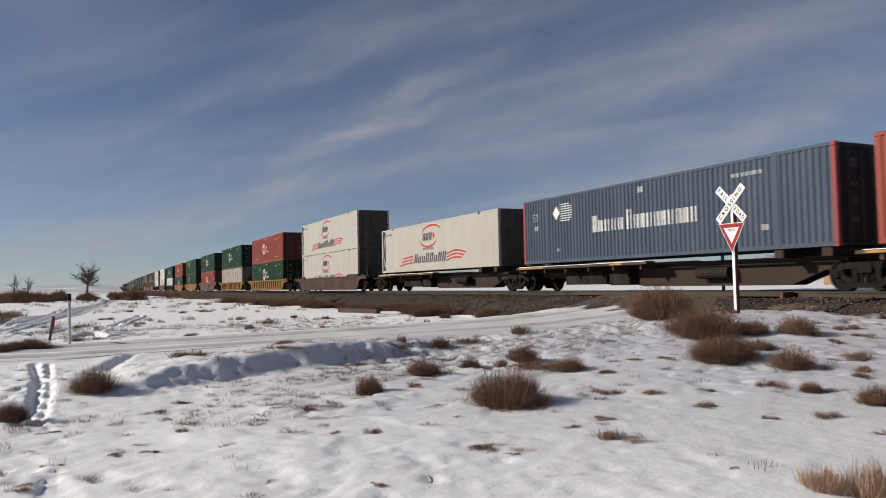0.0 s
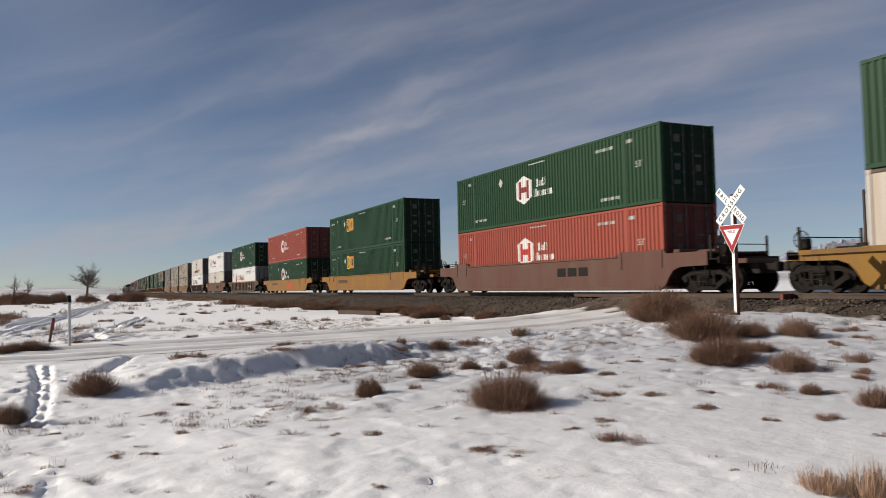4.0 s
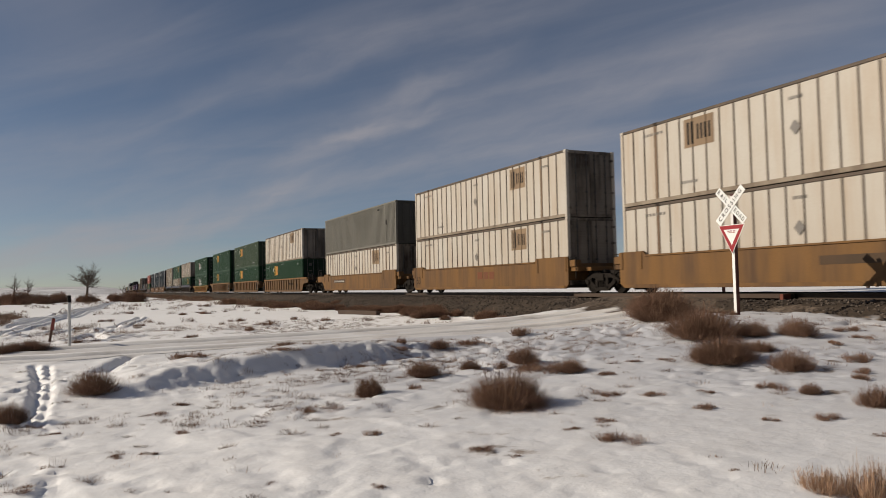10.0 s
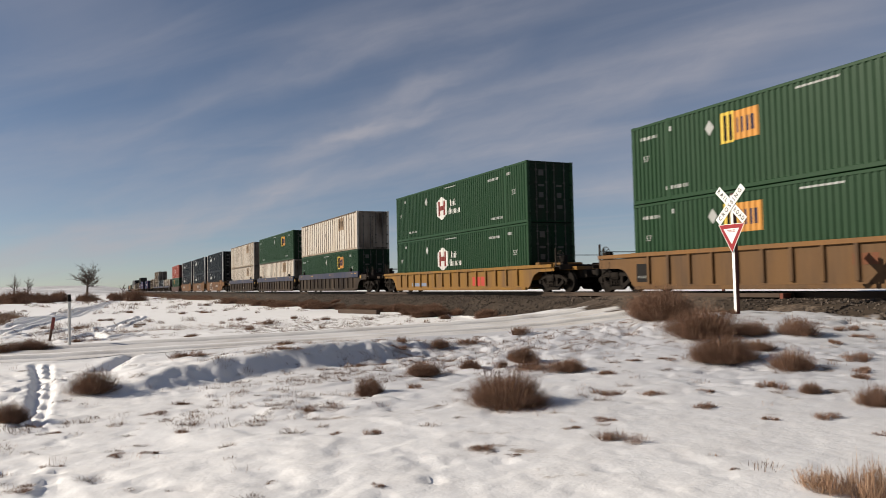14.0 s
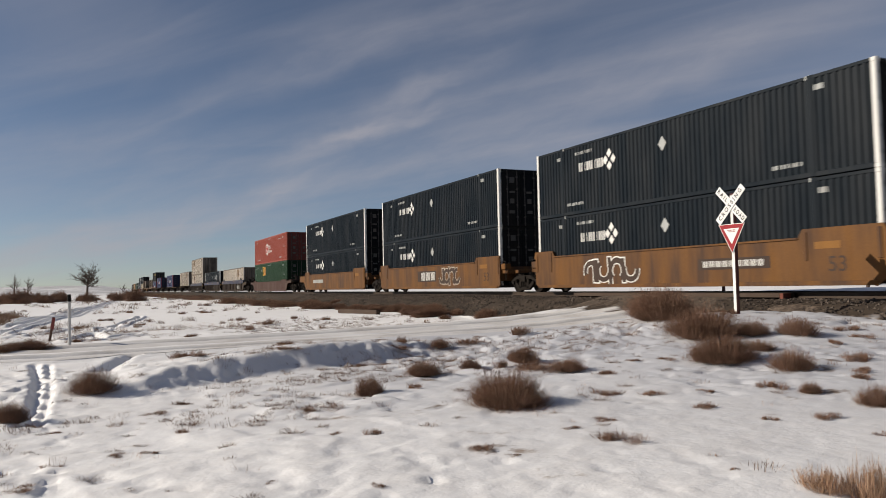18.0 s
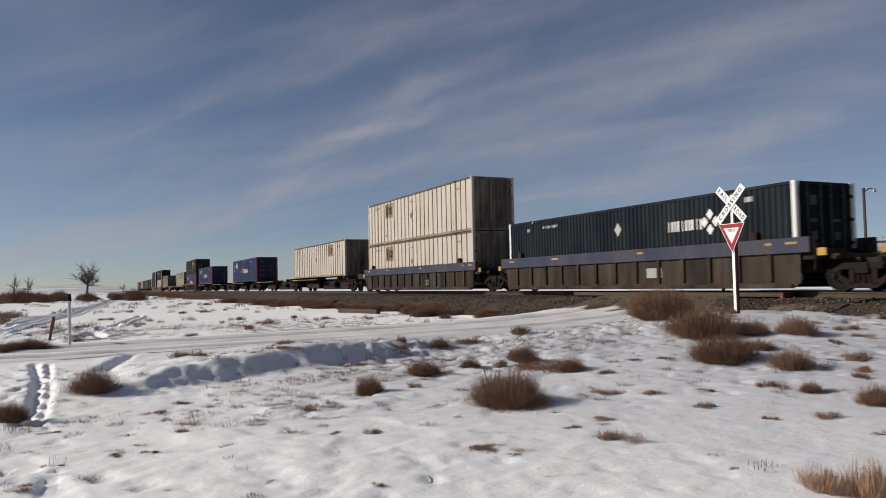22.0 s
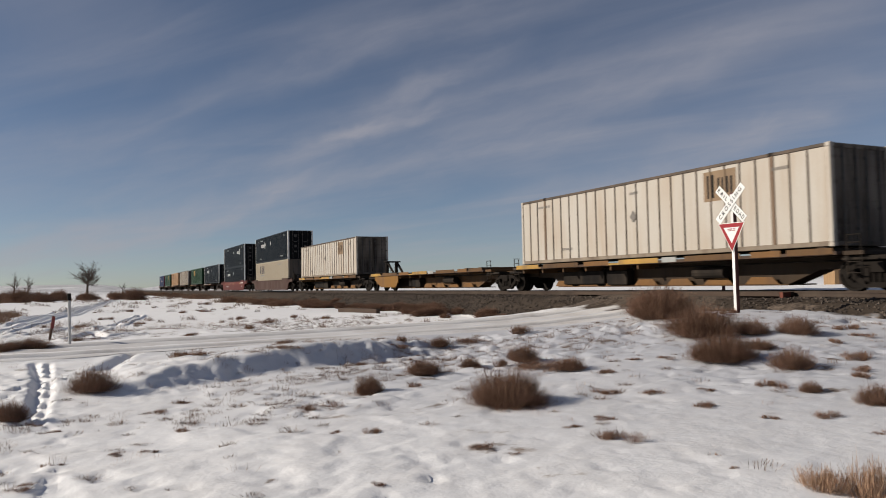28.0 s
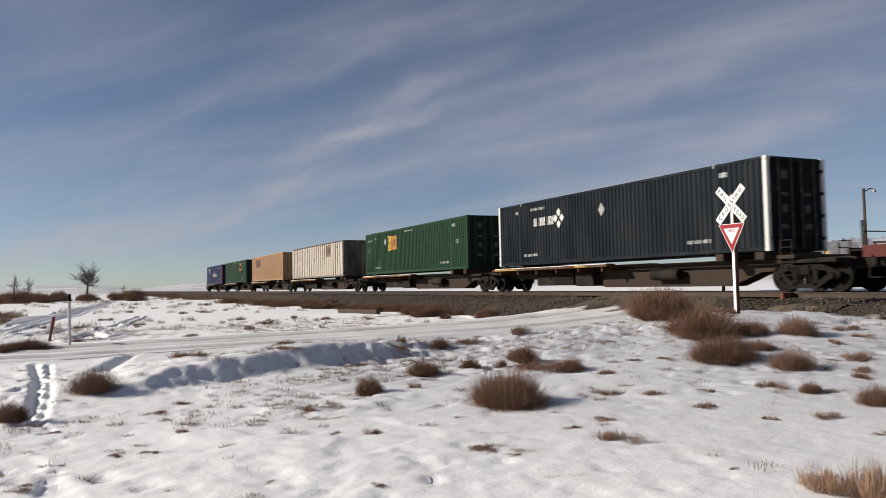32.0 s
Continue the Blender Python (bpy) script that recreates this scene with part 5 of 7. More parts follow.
def scrawl(s, x, u0, u1, v0, v1, edge=True):
    """Bold painted loops and strokes of uneven size: their pale edge, or the dark paint that fills it."""
    rnd = random.Random(u0 * 100)
    w = (u1 - u0) / 4
    r0, r1, pad, x = (1.06, 0.46, 0.05, x) if edge else (0.97, 0.55, 0.0, x - 0.003)
    for k in range(4):
        c = LEN / 2 - u0 - w * (k + 0.5)
        h, m = (v1 - v0) / 2 * rnd.uniform(0.75, 1.0), (v0 + v1) / 2
        a0, sweep = rnd.uniform(0, 6.28), rnd.uniform(3.4, 5.6)
        for i in range(14):
            a, b = a0 + sweep * i / 14, a0 + sweep * (i + 1) / 14
            q = [(x - 0.0004 * k, c + w * 0.62 * r * math.cos(t), m + h * r * math.sin(t)) for t, r in ((a, r0), (b, r0), (b, r1), (a, r1))]
            s.add(q, [(0, 1, 2, 3)])
        y0 = c + rnd.choice((-0.45, 0.35)) * w
        s.add([(x - 0.002, y0 - pad, m - h - pad), (x - 0.002, y0 + 0.24 * w + pad, m - h - pad), (x - 0.002, y0 + 0.34 * w + pad, m + h + pad), (x - 0.002, y0 + 0.1 * w - pad, m + h + pad)], [(0, 1, 2, 3)])
    return s


SILL_TOP = {("smooth", "maroon"): 1.15, ("smooth", "red"): 1.24, ("smooth", "rose"): 1.40, ("ribbed", "yellow"): 1.22, ("smooth", "ochre"): 1.32, ("smooth", "tan"): 1.40}


def well_car(colour, style, lead, trail, label, marks=()):
    """A well car; lead and trail: metres from its middle to the coupling at either end, 'shared' ends rest on the next car's truck."""
    car = tagged(new("well_car"), label, "rail car", "cars of the freight train")
    mat = CAR_PAINT["buff" if (style, colour) == ("smooth", "tan") else colour]
    ribbed = style != "smooth"
    top = SILL_TOP.get((style, colour), {"smooth": 1.56, "ribbed": 1.44, "chord": 1.56}[style])
    lift = {"smooth": 0.24 if top > 1.5 else 0.04 if colour == "ochre" else 0.15, "ribbed": 0.03, "chord": 0.0}[style]
    low = 0.23 if style == "smooth" and colour in ("tan", "orange", "ochre", "rust") else 0.14
    deck = min(top, 1.46 if style == "smooth" else 1.30)

    def foot(reach):
        """Lower edge of one end of a side, going out, and its upper corner: arched over the truck at a coupler, cut square at a joint."""
        if reach > 10.6:
            return [(7.95, low), (8.22, low + 0.16), (8.42, 0.60), (8.62, 0.80), (8.95, 0.91), (10.2, 0.93), (10.2, deck), (8.45, deck)]
        return [(8.0, low), (8.2, low + 0.14), (8.2, deck)]

    prof = foot(trail) + [(8.3, top), (8.2, top + lift), (6.85, top + lift), (6.7, top), (-5.6, top), (-5.75, top + lift), (-8.15, top + lift), (-8.2, top)]
    if lead > 10.6:
        prof[-1] = (-8.3, top)
    prof += [(-y, z) for y, z in reversed(foot(lead))]
    for s in (-1, 1):
        d = 1.37 if ribbed else 1.41
        sill = part("side_sill", Solid().slab(prof, *sorted((s * 1.33, s * d))), mat, car)
        part("bottom_chord", Solid().cbox(*sorted((s * 1.31, s * 1.45)), -7.95, 7.95, low - 0.03, low + 0.10, 0.01), mat, sill)
        if style == "smooth":
            part("top_flange", Solid().cbox(*sorted((s * 1.31, s * 1.45)), -5.6, 6.7, top - 0.05, top + 0.012, 0.008), mat, sill)
            if colour == "red":
                # flat strip whose lighter paint stands in for light on a bevel
                part("upper_strake", Solid().box(*sorted((s * 1.408, s * 1.4118)), -8.1, 8.1, 0.86, top - 0.06), CAR_PAINT["pale_red"], sill, "paler red upper half, light of a bevel painted in")
            for y in (-8.05, -5.85, 6.95, 8.05):
                part("stiffener", Solid().cbox(*sorted((s * 1.405, s * 1.44)), y - 0.05, y + 0.05, 0.9, top + 0.15, 0.008), mat, sill)
        elif style == "ribbed":
            part("top_chord", Solid().cbox(*sorted((s * 1.31, s * 1.47)), -8.2 if lead < 10.6 else -10.15, 8.2 if trail < 10.6 else 10.15, top - 0.13, top + 0.012, 0.01), CAR_PAINT["tan_chord"] if colour in ("brown", "tan") else mat, sill)
            for k in range(15):
                y = -7.2 + 14.4 * k / 14
                part("stake", Solid().cbox(*sorted((s * 1.365, s * 1.46)), y - 0.06, y + 0.06, 0.32, top - 0.12, 0.008), mat, sill)
        else:
            part("top_chord", Solid().cbox(*sorted((s * 1.31, s * 1.47)), -8.6, 8.6, 1.12, top + 0.012, 0.012), CHORD, sill, "dull blue top chord")
            for k in range(13):
                y = -7.2 + 14.4 * k / 12
                part("stake", Solid().cbox(*sorted((s * 1.365, s * 1.455)), y - 0.07, y + 0.07, 0.32, 1.13, 0.008), mat, sill)
            g = Solid()
            for y, w in ((-8.0, 0.2), (-7.2, 0.12), (4.0, 0.25), (-1.5, 0.16), (7.6, 0.2)):
                g.box(*sorted((s * 1.471, s * 1.475)), y - w, y + w, 1.38, 1.45)
            part("stencil", g, YELLOW, sill, "worn yellow stencil")
            for y in (-6.6, 7.0):
                part("lift_stop", Solid().cbox(*sorted((s * 1.31, s * 1.43)), y - 0.16, y + 0.16, top, top + 0.26, 0.02), DARK, car)
        if s > 0:
            continue
        for name, ink, u0, u1, v0, v1, n in marks:
            face = -1.412 if not ribbed else -1.459 if isinstance(n, str) else -1.375
            m = Solid()
            if n == 0:
                scrawl(m, face - 0.002, u0, u1, v0, v1)
                part("graffiti_fill", scrawl(Solid(), face - 0.002, u0, u1, v0, v1, False), INK["dark_brown"], sill, "dark sprayed letters")
            elif isinstance(n, str):
                plate_text(m, n, face - 0.004, (u0 + u1) / 2, (v0 + v1) / 2, v1 - v0)
            else:
                p = (u1 - u0) / n
                for k in range(n):
                    m.box(face - 0.004, face, LEN / 2 - u0 - p * (k + (0.82 if n > 1 else 1)), LEN / 2 - u0 - p * k, v0, v1)
            tagged(part(name, m, INK[ink], sill), kind="stuff" if n and not isinstance(n, str) and n > 1 else "")
    part("well_floor", Solid().box(-1.33, 1.33, -8.1, 8.1, 0.24, 0.335), DARK, car)
    for y, reach in ((-1, lead), (1, trail)):
        part("bulkhead", Solid().cbox(-1.33, 1.33, *sorted((y * 8.02, y * 8.19)), 0.55, 1.26), mat, car)
        car_end(car, y, reach, mat, reach > 10.6, deck)
        if style == "chord":
            for x in (-1, 1):
                part("reflector", Solid().cbox(*sorted((x * 1.372, x * 1.385)), *sorted((y * 8.78, y * 9.06)), 1.02, 1.24, 0.004), YELLOW, car, "worn orange reflector panel")
    return car


def spine_car(colour, lead, trail, label, hitch=False):
    """A spine car: one deep centre beam with saddles for the container's ends."""
    car = tagged(new("spine_car"), label, "rail car", "cars of the freight train")
    mat = CAR_PAINT[colour]
    # the empty hitch car keeps its paint, loaded ones take the shaded copy
    darkened = mat if hitch else CAR_PAINT.get(colour + "_beam", mat)
    beam = Solid()
    belly = [(6.0, 0.18), (7.0, 0.60)] if colour == "tan" else [(1.0, 0.18), (2.2, 0.46)]
    beam.slab([(-8.2, 0.66), (-6.9, 0.62), (-5.7, 0.18)] + belly + [(8.2, 0.62), (8.2, 1.0), (-8.2, 1.0)], -0.34, 0.34)
    part("centre_beam", beam, darkened, car, "fish-bellied centre beam")
    part("beam_flange", Solid().cbox(-0.46, 0.46, -8.2, 8.2, 1.0, 1.04, 0.008), mat, car)
    for y in (-7.7, -6.1, 6.1, 7.7):
        part("saddle", Solid().cbox(-1.30, 1.30, y - 0.17, y + 0.17, 0.98, 1.235, 0.02), darkened, car)
    for s in (-1, 1):
        front = -8.2 if colour == "tan" else -0.4
        run_board = part("walkway", Solid().cbox(*sorted((s * (0.37 if colour == "tan" else 0.95), s * 1.38)), front, 8.7, 1.0, 1.10, 0.008), CAR_PAINT["walk"] if colour in ("black", "tan") else mat, car, "worn steel walkway")
        if colour == "tan":
            for k, (y, long) in enumerate(((-8.1, 1.5), (-6.4, 1.1), (-4.9, 2.4), (-2.1, 0.7), (-1.2, 2.2), (1.6, 1.6), (3.6, 2.6), (6.6, 1.9))):
                part("edge_plate", Solid().cbox(*sorted((s * 1.381, s * 1.395)), y, y + long, 1.02, 1.20, 0.004), (mat, YELLOW, CAR_PAINT["tan_chord"], INK["pale"])[(0, 2, 0, 3, 1, 2, 0, 1)[k]], run_board)
            part("bottom_flange", Solid().cbox(-0.62, 0.62, -6.0, 6.2, 0.17, 0.21, 0.006), mat, car, "tan bottom flange")
            # Paler chord paint on the gussets stands in for sun on the beam's foot.
            for k in range(7):
                part("gusset", Solid().slab([(-5.6 + 1.8 * k, 0.21), (-4.3 + 1.8 * k, 0.21), (-4.55 + 1.8 * k, 0.44), (-5.35 + 1.8 * k, 0.44)], *sorted((s * 0.52, s * 0.56))), CAR_PAINT["tan_chord"], car)
        if colour in ("brown", "rust"):
            part("snow_strip", Solid().cbox(*sorted((s * 0.97, s * 1.34)), -0.3, 8.5, 1.098, 1.125, 0.01), SNOW, car, "thin snow lying on the walkway")
        for k in range(6):
            y = 0.0 + 1.6 * k
            part("walkway_bracket", Solid().slab([(y - 0.04, 1.0), (y + 0.04, 1.0), (y + 0.04, 0.82), (y - 0.04, 0.82)], *sorted((s * 0.34, s * 1.3))), mat, car)
        part("stencil", Solid().box(*sorted((s * 1.382, s * 1.386)), 6.4, 8.4, 1.015, 1.085).box(*sorted((s * 1.382, s * 1.386)), 1.0, 1.7, 1.015, 1.085), YELLOW, car, "worn yellow stencil")["kind"] = "stuff"
    # Black boxes fill the space beside the beam's rear half.
    part("brake_gear", Solid().cbox(-0.72, 0.72, 1.35, 2.6, 0.24, 0.80, 0.03).cbox(-0.66, 0.66, 2.85, 5.7, 0.28, 0.84, 0.03), DARK, car, "black boxes round the rear half of the beam")
    part("air_reservoir", Solid().rod((-0.62, -3.6, 0.62), (-0.62, -2.2, 0.62), 0.2, 12), DARK, car, "black air tank")
    part("brake_pipe", Solid().rod((-0.5, -8.0, 0.86), (-0.5, 8.0, 0.86), 0.03, 6), DARK, car)
    for y, reach in ((-1, lead), (1, trail)):
        def yy(a, b):
            return sorted((y * a, y * b))
        e = Solid().cbox(-0.42, 0.42, *yy(8.1, reach - 0.45), 0.66, 1.0)
        if reach > 9.9:
            e.cbox(-1.32, 1.32, *yy(8.35, 8.95), 0.98, 1.10)
        part("end_sill", e, darkened, car)
        # Added plate that blocks the light showing through above the truck.
        part("truck_guard", Solid().cbox(-1.18, 1.18, *yy(8.2, reach - 0.5), 0.84, 0.96, 0.02), DARK, car, "black plate added over the truck to block light")
        if reach > 9.9:
            part("coupler", Solid().cbox(-0.11, 0.11, *yy(reach - 0.6, reach), 0.72, 0.94, 0.03).cbox(-0.17, 0.17, *yy(reach - 0.22, reach - 0.02), 0.68, 0.98, 0.04), DARK, car, "cast steel coupler")
        for x in (-1.28, 1.28):
            h = Solid()
            for a in (8.45, 8.85):
                h.rod((x, y * a, 0.45), (x, y * a, 1.55), 0.02, 6)
            for z in (0.5, 0.8, 1.32, 1.53):
                h.rod((x, y * 8.45, z), (x, y * 8.85, z), 0.016, 6)
            if reach > 9.9 and (y < 0 or not hitch):
                part("ladder", h, DARK, car)

    if hitch:
        h = Solid()
        for x in (-0.35, 0.35):
            h.rod((x, 8.0, 1.05), (x, 7.9, 2.02), 0.13, 8).rod((x, 6.55, 1.10), (x, 7.75, 1.98), 0.08, 8)
        h.cbox(-0.55, 0.55, 7.55, 8.15, 2.0, 2.09, 0.03).cbox(-0.5, 0.5, 6.3, 6.75, 1.04, 1.26, 0.03)
        part("hitch_stand", h, DARK, car, "raised black trailer hitch")
        for x in (-1, 1):
            part("side_skirt", Solid().slab([(7.8, 1.0), (7.78, 0.72), (6.65, 0.26), (4.0, 0.24), (3.5, 0.62), (3.5, 1.0)], *sorted((x * 1.26, x * 1.33))), CAR_PAINT["ochre"], car, "deep yellow-tan side skirt below the hitch")
        part("end_bulkhead", Solid().cbox(-1.25, 1.25, 7.55, 7.75, 0.45, 0.99), darkened, car)
    return car


C, R, F = "corrugated", "ribbed", "reefer"
HEX, HEXR, SQR, SQRB = (C, "green", "hexagon"), (C, "red", "hexagon_red"), (C, "green", "square"), (C, "green", "square_back")
PALE, WRIB, WRIBF, WHEX = (C, "pale_green", "square"), (R, "white", "square_sheet"), (R, "white", "square_sheet_front"), (R, "white", "hexagon_sheet")
DIA, DIAB, ORB, ORBP = (C, "navy", "diamonds"), (C, "navy", "diamonds_back"), (C, "blue", "orb"), (C, "pale_blue", "orb_pale")
SWO, CRS, BLK, PEACH, OLIVE, GREY = (F, "bright", "swoosh"), (F, "clean", "crest"), (C, "cream", "blocks"), (C, "peach", "blocks"), (C, "olive", "blocks_dark"), (C, "grey", "grey")

# The train from front to rear: middle of the load at the start, car, its colour, how it is coupled (ahead, behind: "c" coupler, "j" joint), loads from below up
TRAIN = [
    (4.43, "spine", "brown", "jj", (HEXR,)), (21.74, "spine", "brown", "jj", (ORBP,)), (40.27, "spine", "brown", "jc", (SWO,)),
    (61.58, "smooth", "maroon", "cc", (SWO, SWO)), (85.51, "ribbed", "yellow", "cc", (HEX, HEXR)), (108.91, "ribbed", "yellow", "cc", (WHEX, HEX)),
    (132.75, "smooth", "rose", "cc", (HEXR, HEX)), (156.61, "smooth", "ochre", "cc", (SQR, SQR)), (180.39, "smooth", "ochre", "cc", (HEX, HEXR)),
    (204.06, "ribbed", "brown", "cc", (CRS, HEX)), (227.84, "smooth", "rust", "cc", (SWO, CRS)), (251.45, "ribbed", "maroon", "cc", (CRS, SWO)),
    (275.17, "smooth", "tan", "cj", (WRIB, WRIBF)), (294.87, "smooth", "tan", "jj", (WRIB, WRIB)), (314.28, "smooth", "tan", "jc", (WRIB, GREY)),
    (338.16, "ribbed", "tan", "cj", (SQR, WRIB)), (358.47, "ribbed", "tan", "jj", (SQR, PALE)), (378.73, "ribbed", "tan", "jc", (SQR, SQR)),
    (402.19, "ribbed", "yellow", "cc", (HEX, HEX)), (426.35, "chord", "slate", "cj", (SQRB, WRIB)), (445.76, "chord", "slate", "jj", (WRIB, SQRB)),
    (465.49, "chord", "slate", "jc", (WRIB, WRIB)), (489.37, "smooth", "orange", "cj", (DIA, DIA)), (509.03, "smooth", "orange", "jj", (DIA, DIA)),
    (528.81, "smooth", "orange", "jc", (DIA, DIA)), (552.65, "smooth", "maroon", "cc", (SQR, HEXR)), (576.45, "chord", "slate", "cj", (WRIB,)),
    (596.16, "chord", "slate", "jj", (DIAB,)), (616.08, "chord", "slate", "jc", (WRIBF, WRIBF)),
    (637.77, "spine", "black", "cj", (WRIB,)), (655.21, "spine", "black", "jj", ()), (672.31, "spine", "black", "jj", (ORB,)),
    (690.74, "spine", "black", "jj", ()), (709.13, "spine", "black", "jc", (ORB,)), (729.78, "ribbed", "brown", "cc", (ORB, OLIVE)),
    (751.30, "spine", "tan", "cj", (WRIB,)), (771.32, "spine", "tan", "jj", ()), (791.30, "spine", "tan", "jc", (WRIB,)),
    (812.61, "smooth", "maroon", "cc", (BLK, DIA)), (836.31, "smooth", "red", "cc", (DIA, DIAB)),
    (857.64, "spine", "rust", "cj", (DIA,)), (877.20, "spine", "rust", "jj", (SQR,)), (898.90, "spine", "rust", "jj", (WRIB,)),
    (919.08, "spine", "rust", "jj", (PEACH,)), (939.17, "spine", "rust", "jj", (SQRB,)), (958.87, "spine", "rust", "jc", (ORB,)),
]
# painted marks on the cars' sides, by place in the train: name, colour, from, to (metres from the rear of the load), lower, upper edge, pieces
MARKS = {
    4: (("wordmark", "red", 10.45, 12.05, 0.38, 0.75, 3),), 5: (("wordmark", "red", 10.33, 11.84, 0.44, 0.84, 3), ("plate", "dim", 2.8, 4.68, 0.38, 0.60, 1), ("placard", "white", 12.49, 12.9, 0.45, 0.70, 1)),
    6: (("wordmark", "black", 9.65, 11.96, 0.70, 1.06, 3),), 7: (("plate", "plate_brown", 2.49, 4.8, 0.77, 1.02, 1),),
    8: (("wordmark", "red", 9.64, 11.38, 0.42, 1.01, 3), ("plate", "plate_brown", 2.4, 4.79, 0.82, 1.03, 1)), 9: (("placard", "dim", 12.3, 12.9, 0.7, 0.95, 1), ("marking", "dim", 4.0, 5.4, 0.6, 0.75, 5), ("placard", "white", 13.6, 14.1, 0.6, 0.85, 1)),
    10: (("wordmark", "black", 9.75, 12.16, 0.66, 1.12, 3), ("stencil", "yellow", -1.5, -0.7, 1.02, 1.10, 1), ("stencil", "yellow", 12.25, 12.8, 1.0, 1.07, 1)),
    11: (("numeral", "white", 0.4, 1.2, 0.42, 0.80, "53"), ("marking", "white", 2.29, 2.94, 0.62, 0.76, 3), ("placard", "dim", 8.1, 8.6, 0.75, 0.98, 1)),
    12: (("plate", "plate_brown", 8.6, 12.0, 0.80, 1.05, 1),), 13: (("wordmark", "rust", 8.22, 10.05, 0.72, 1.08, 3), ("numeral", "black", 0.2, 1.0, 0.5, 0.95, "53")),
    14: (("plate", "plate_brown", 2.58, 5.62, 0.80, 1.08, 1), ("marking", "white", 2.8, 5.4, 0.87, 1.0, 9)), 15: (("marking", "black", 11.27, 12.86, 0.80, 1.0, 4), ("numeral", "black", 14.4, 14.9, 0.58, 0.88, "53")),
    16: (("wordmark", "rust", 8.95, 9.74, 0.74, 1.05, 3), ("plate", "black", 0.15, 0.75, 0.38, 1.05, 1), ("marking", "dim", 0.22, 0.70, 0.52, 0.62, 4), ("plate", "black", 15.3, 15.95, 0.38, 1.12, 1), ("marking", "dim", 15.4, 15.85, 0.52, 0.62, 3), ("numeral", "black", 14.45, 14.9, 0.58, 0.9, "53")), 17: (("wordmark", "rust", 8.95, 9.74, 0.74, 1.05, 3), ("plate", "black", 0.15, 0.75, 0.38, 1.05, 1), ("marking", "dim", 0.22, 0.70, 0.52, 0.62, 4), ("plate", "black", 15.3, 15.95, 0.38, 1.12, 1), ("marking", "dim", 15.4, 15.85, 0.52, 0.62, 3), ("numeral", "black", 14.45, 14.9, 0.58, 0.9, "53")),
    18: (("wordmark", "red", 10.68, 12.08, 0.34, 0.80, 3), ("plate", "steel", 2.55, 4.81, 0.36, 0.56, 1)),
    21: (("numeral", "white", 9.98, 10.42, 0.38, 0.62, "53"),), 22: (("graffiti", "white", 3.57, 6.79, 0.30, 1.40, 0), ("numeral", "dark_brown", 14.5, 15.3, 0.55, 1.0, "53"), ("placard", "orange_pale", 14.2, 15.0, 1.22, 1.42, 1), ("plate", "dark_brown", 9.8, 12.69, 0.74, 1.10, 1), ("marking", "white", 10.0, 12.5, 0.82, 1.02, 9)),
    23: (("numeral", "dark_brown", 14.5, 15.3, 0.55, 1.0, "53"), ("placard", "orange_pale", 14.2, 15.0, 1.22, 1.42, 1), ("plate", "dark_brown", 6.2, 8.9, 0.62, 1.26, 1), ("wordmark", "white", 6.75, 8.8, 0.70, 1.18, 3), ("graffiti", "patch", 9.3, 11.9, 0.40, 1.40, 0)),
    24: (("plate", "dim", 2.56, 5.58, 0.80, 1.08, 1), ("placard", "orange_pale", 14.2, 15.0, 1.22, 1.42, 1)), 26: (("marking", "dim", 11.14, 13.56, 0.40, 0.85, 7),), 27: (("placard", "dim", 9.8, 10.6, 0.5, 0.85, 1),), 28: (("numeral", "dim", 10.3, 10.76, 0.36, 0.70, "53"),),
    34: (("marking", "dim", 2.24, 3.64, 0.72, 0.95, 5),), 39: (("marking", "dim", 2.47, 4.6, 0.54, 0.68, 6), ("marking", "dim", 5.96, 6.6, 1.04, 1.12, 2), ("marking", "dim", 7.9, 8.7, 1.06, 1.12, 2), ("stencil", "stencil", 1.9, 2.4, 0.90, 0.98, 1), ("stencil", "stencil", 4.6, 5.2, 0.90, 0.98, 1), ("stencil", "stencil", 8.0, 8.9, 0.90, 0.98, 1), ("stencil", "stencil", 12.9, 13.7, 0.95, 1.05, 1), ("marking", "white", 13.8, 16.0, 0.98, 1.12, 5), ("numeral", "white", 14.56, 15.06, 0.50, 0.75, "53")),
}
CAR_LABEL = {"smooth": "smooth-sided well car carrying double-stacked containers", "ribbed": "well car with ribbed side sills", "chord": "well car with ribbed sides and a blue top chord",
             "spine": "low skeletal spine car with worn walkways"}
SPEED = 26.05


def run(t):
    """Metres that the train has gone."""
    return SPEED * t


MOVING = []
USED = set()


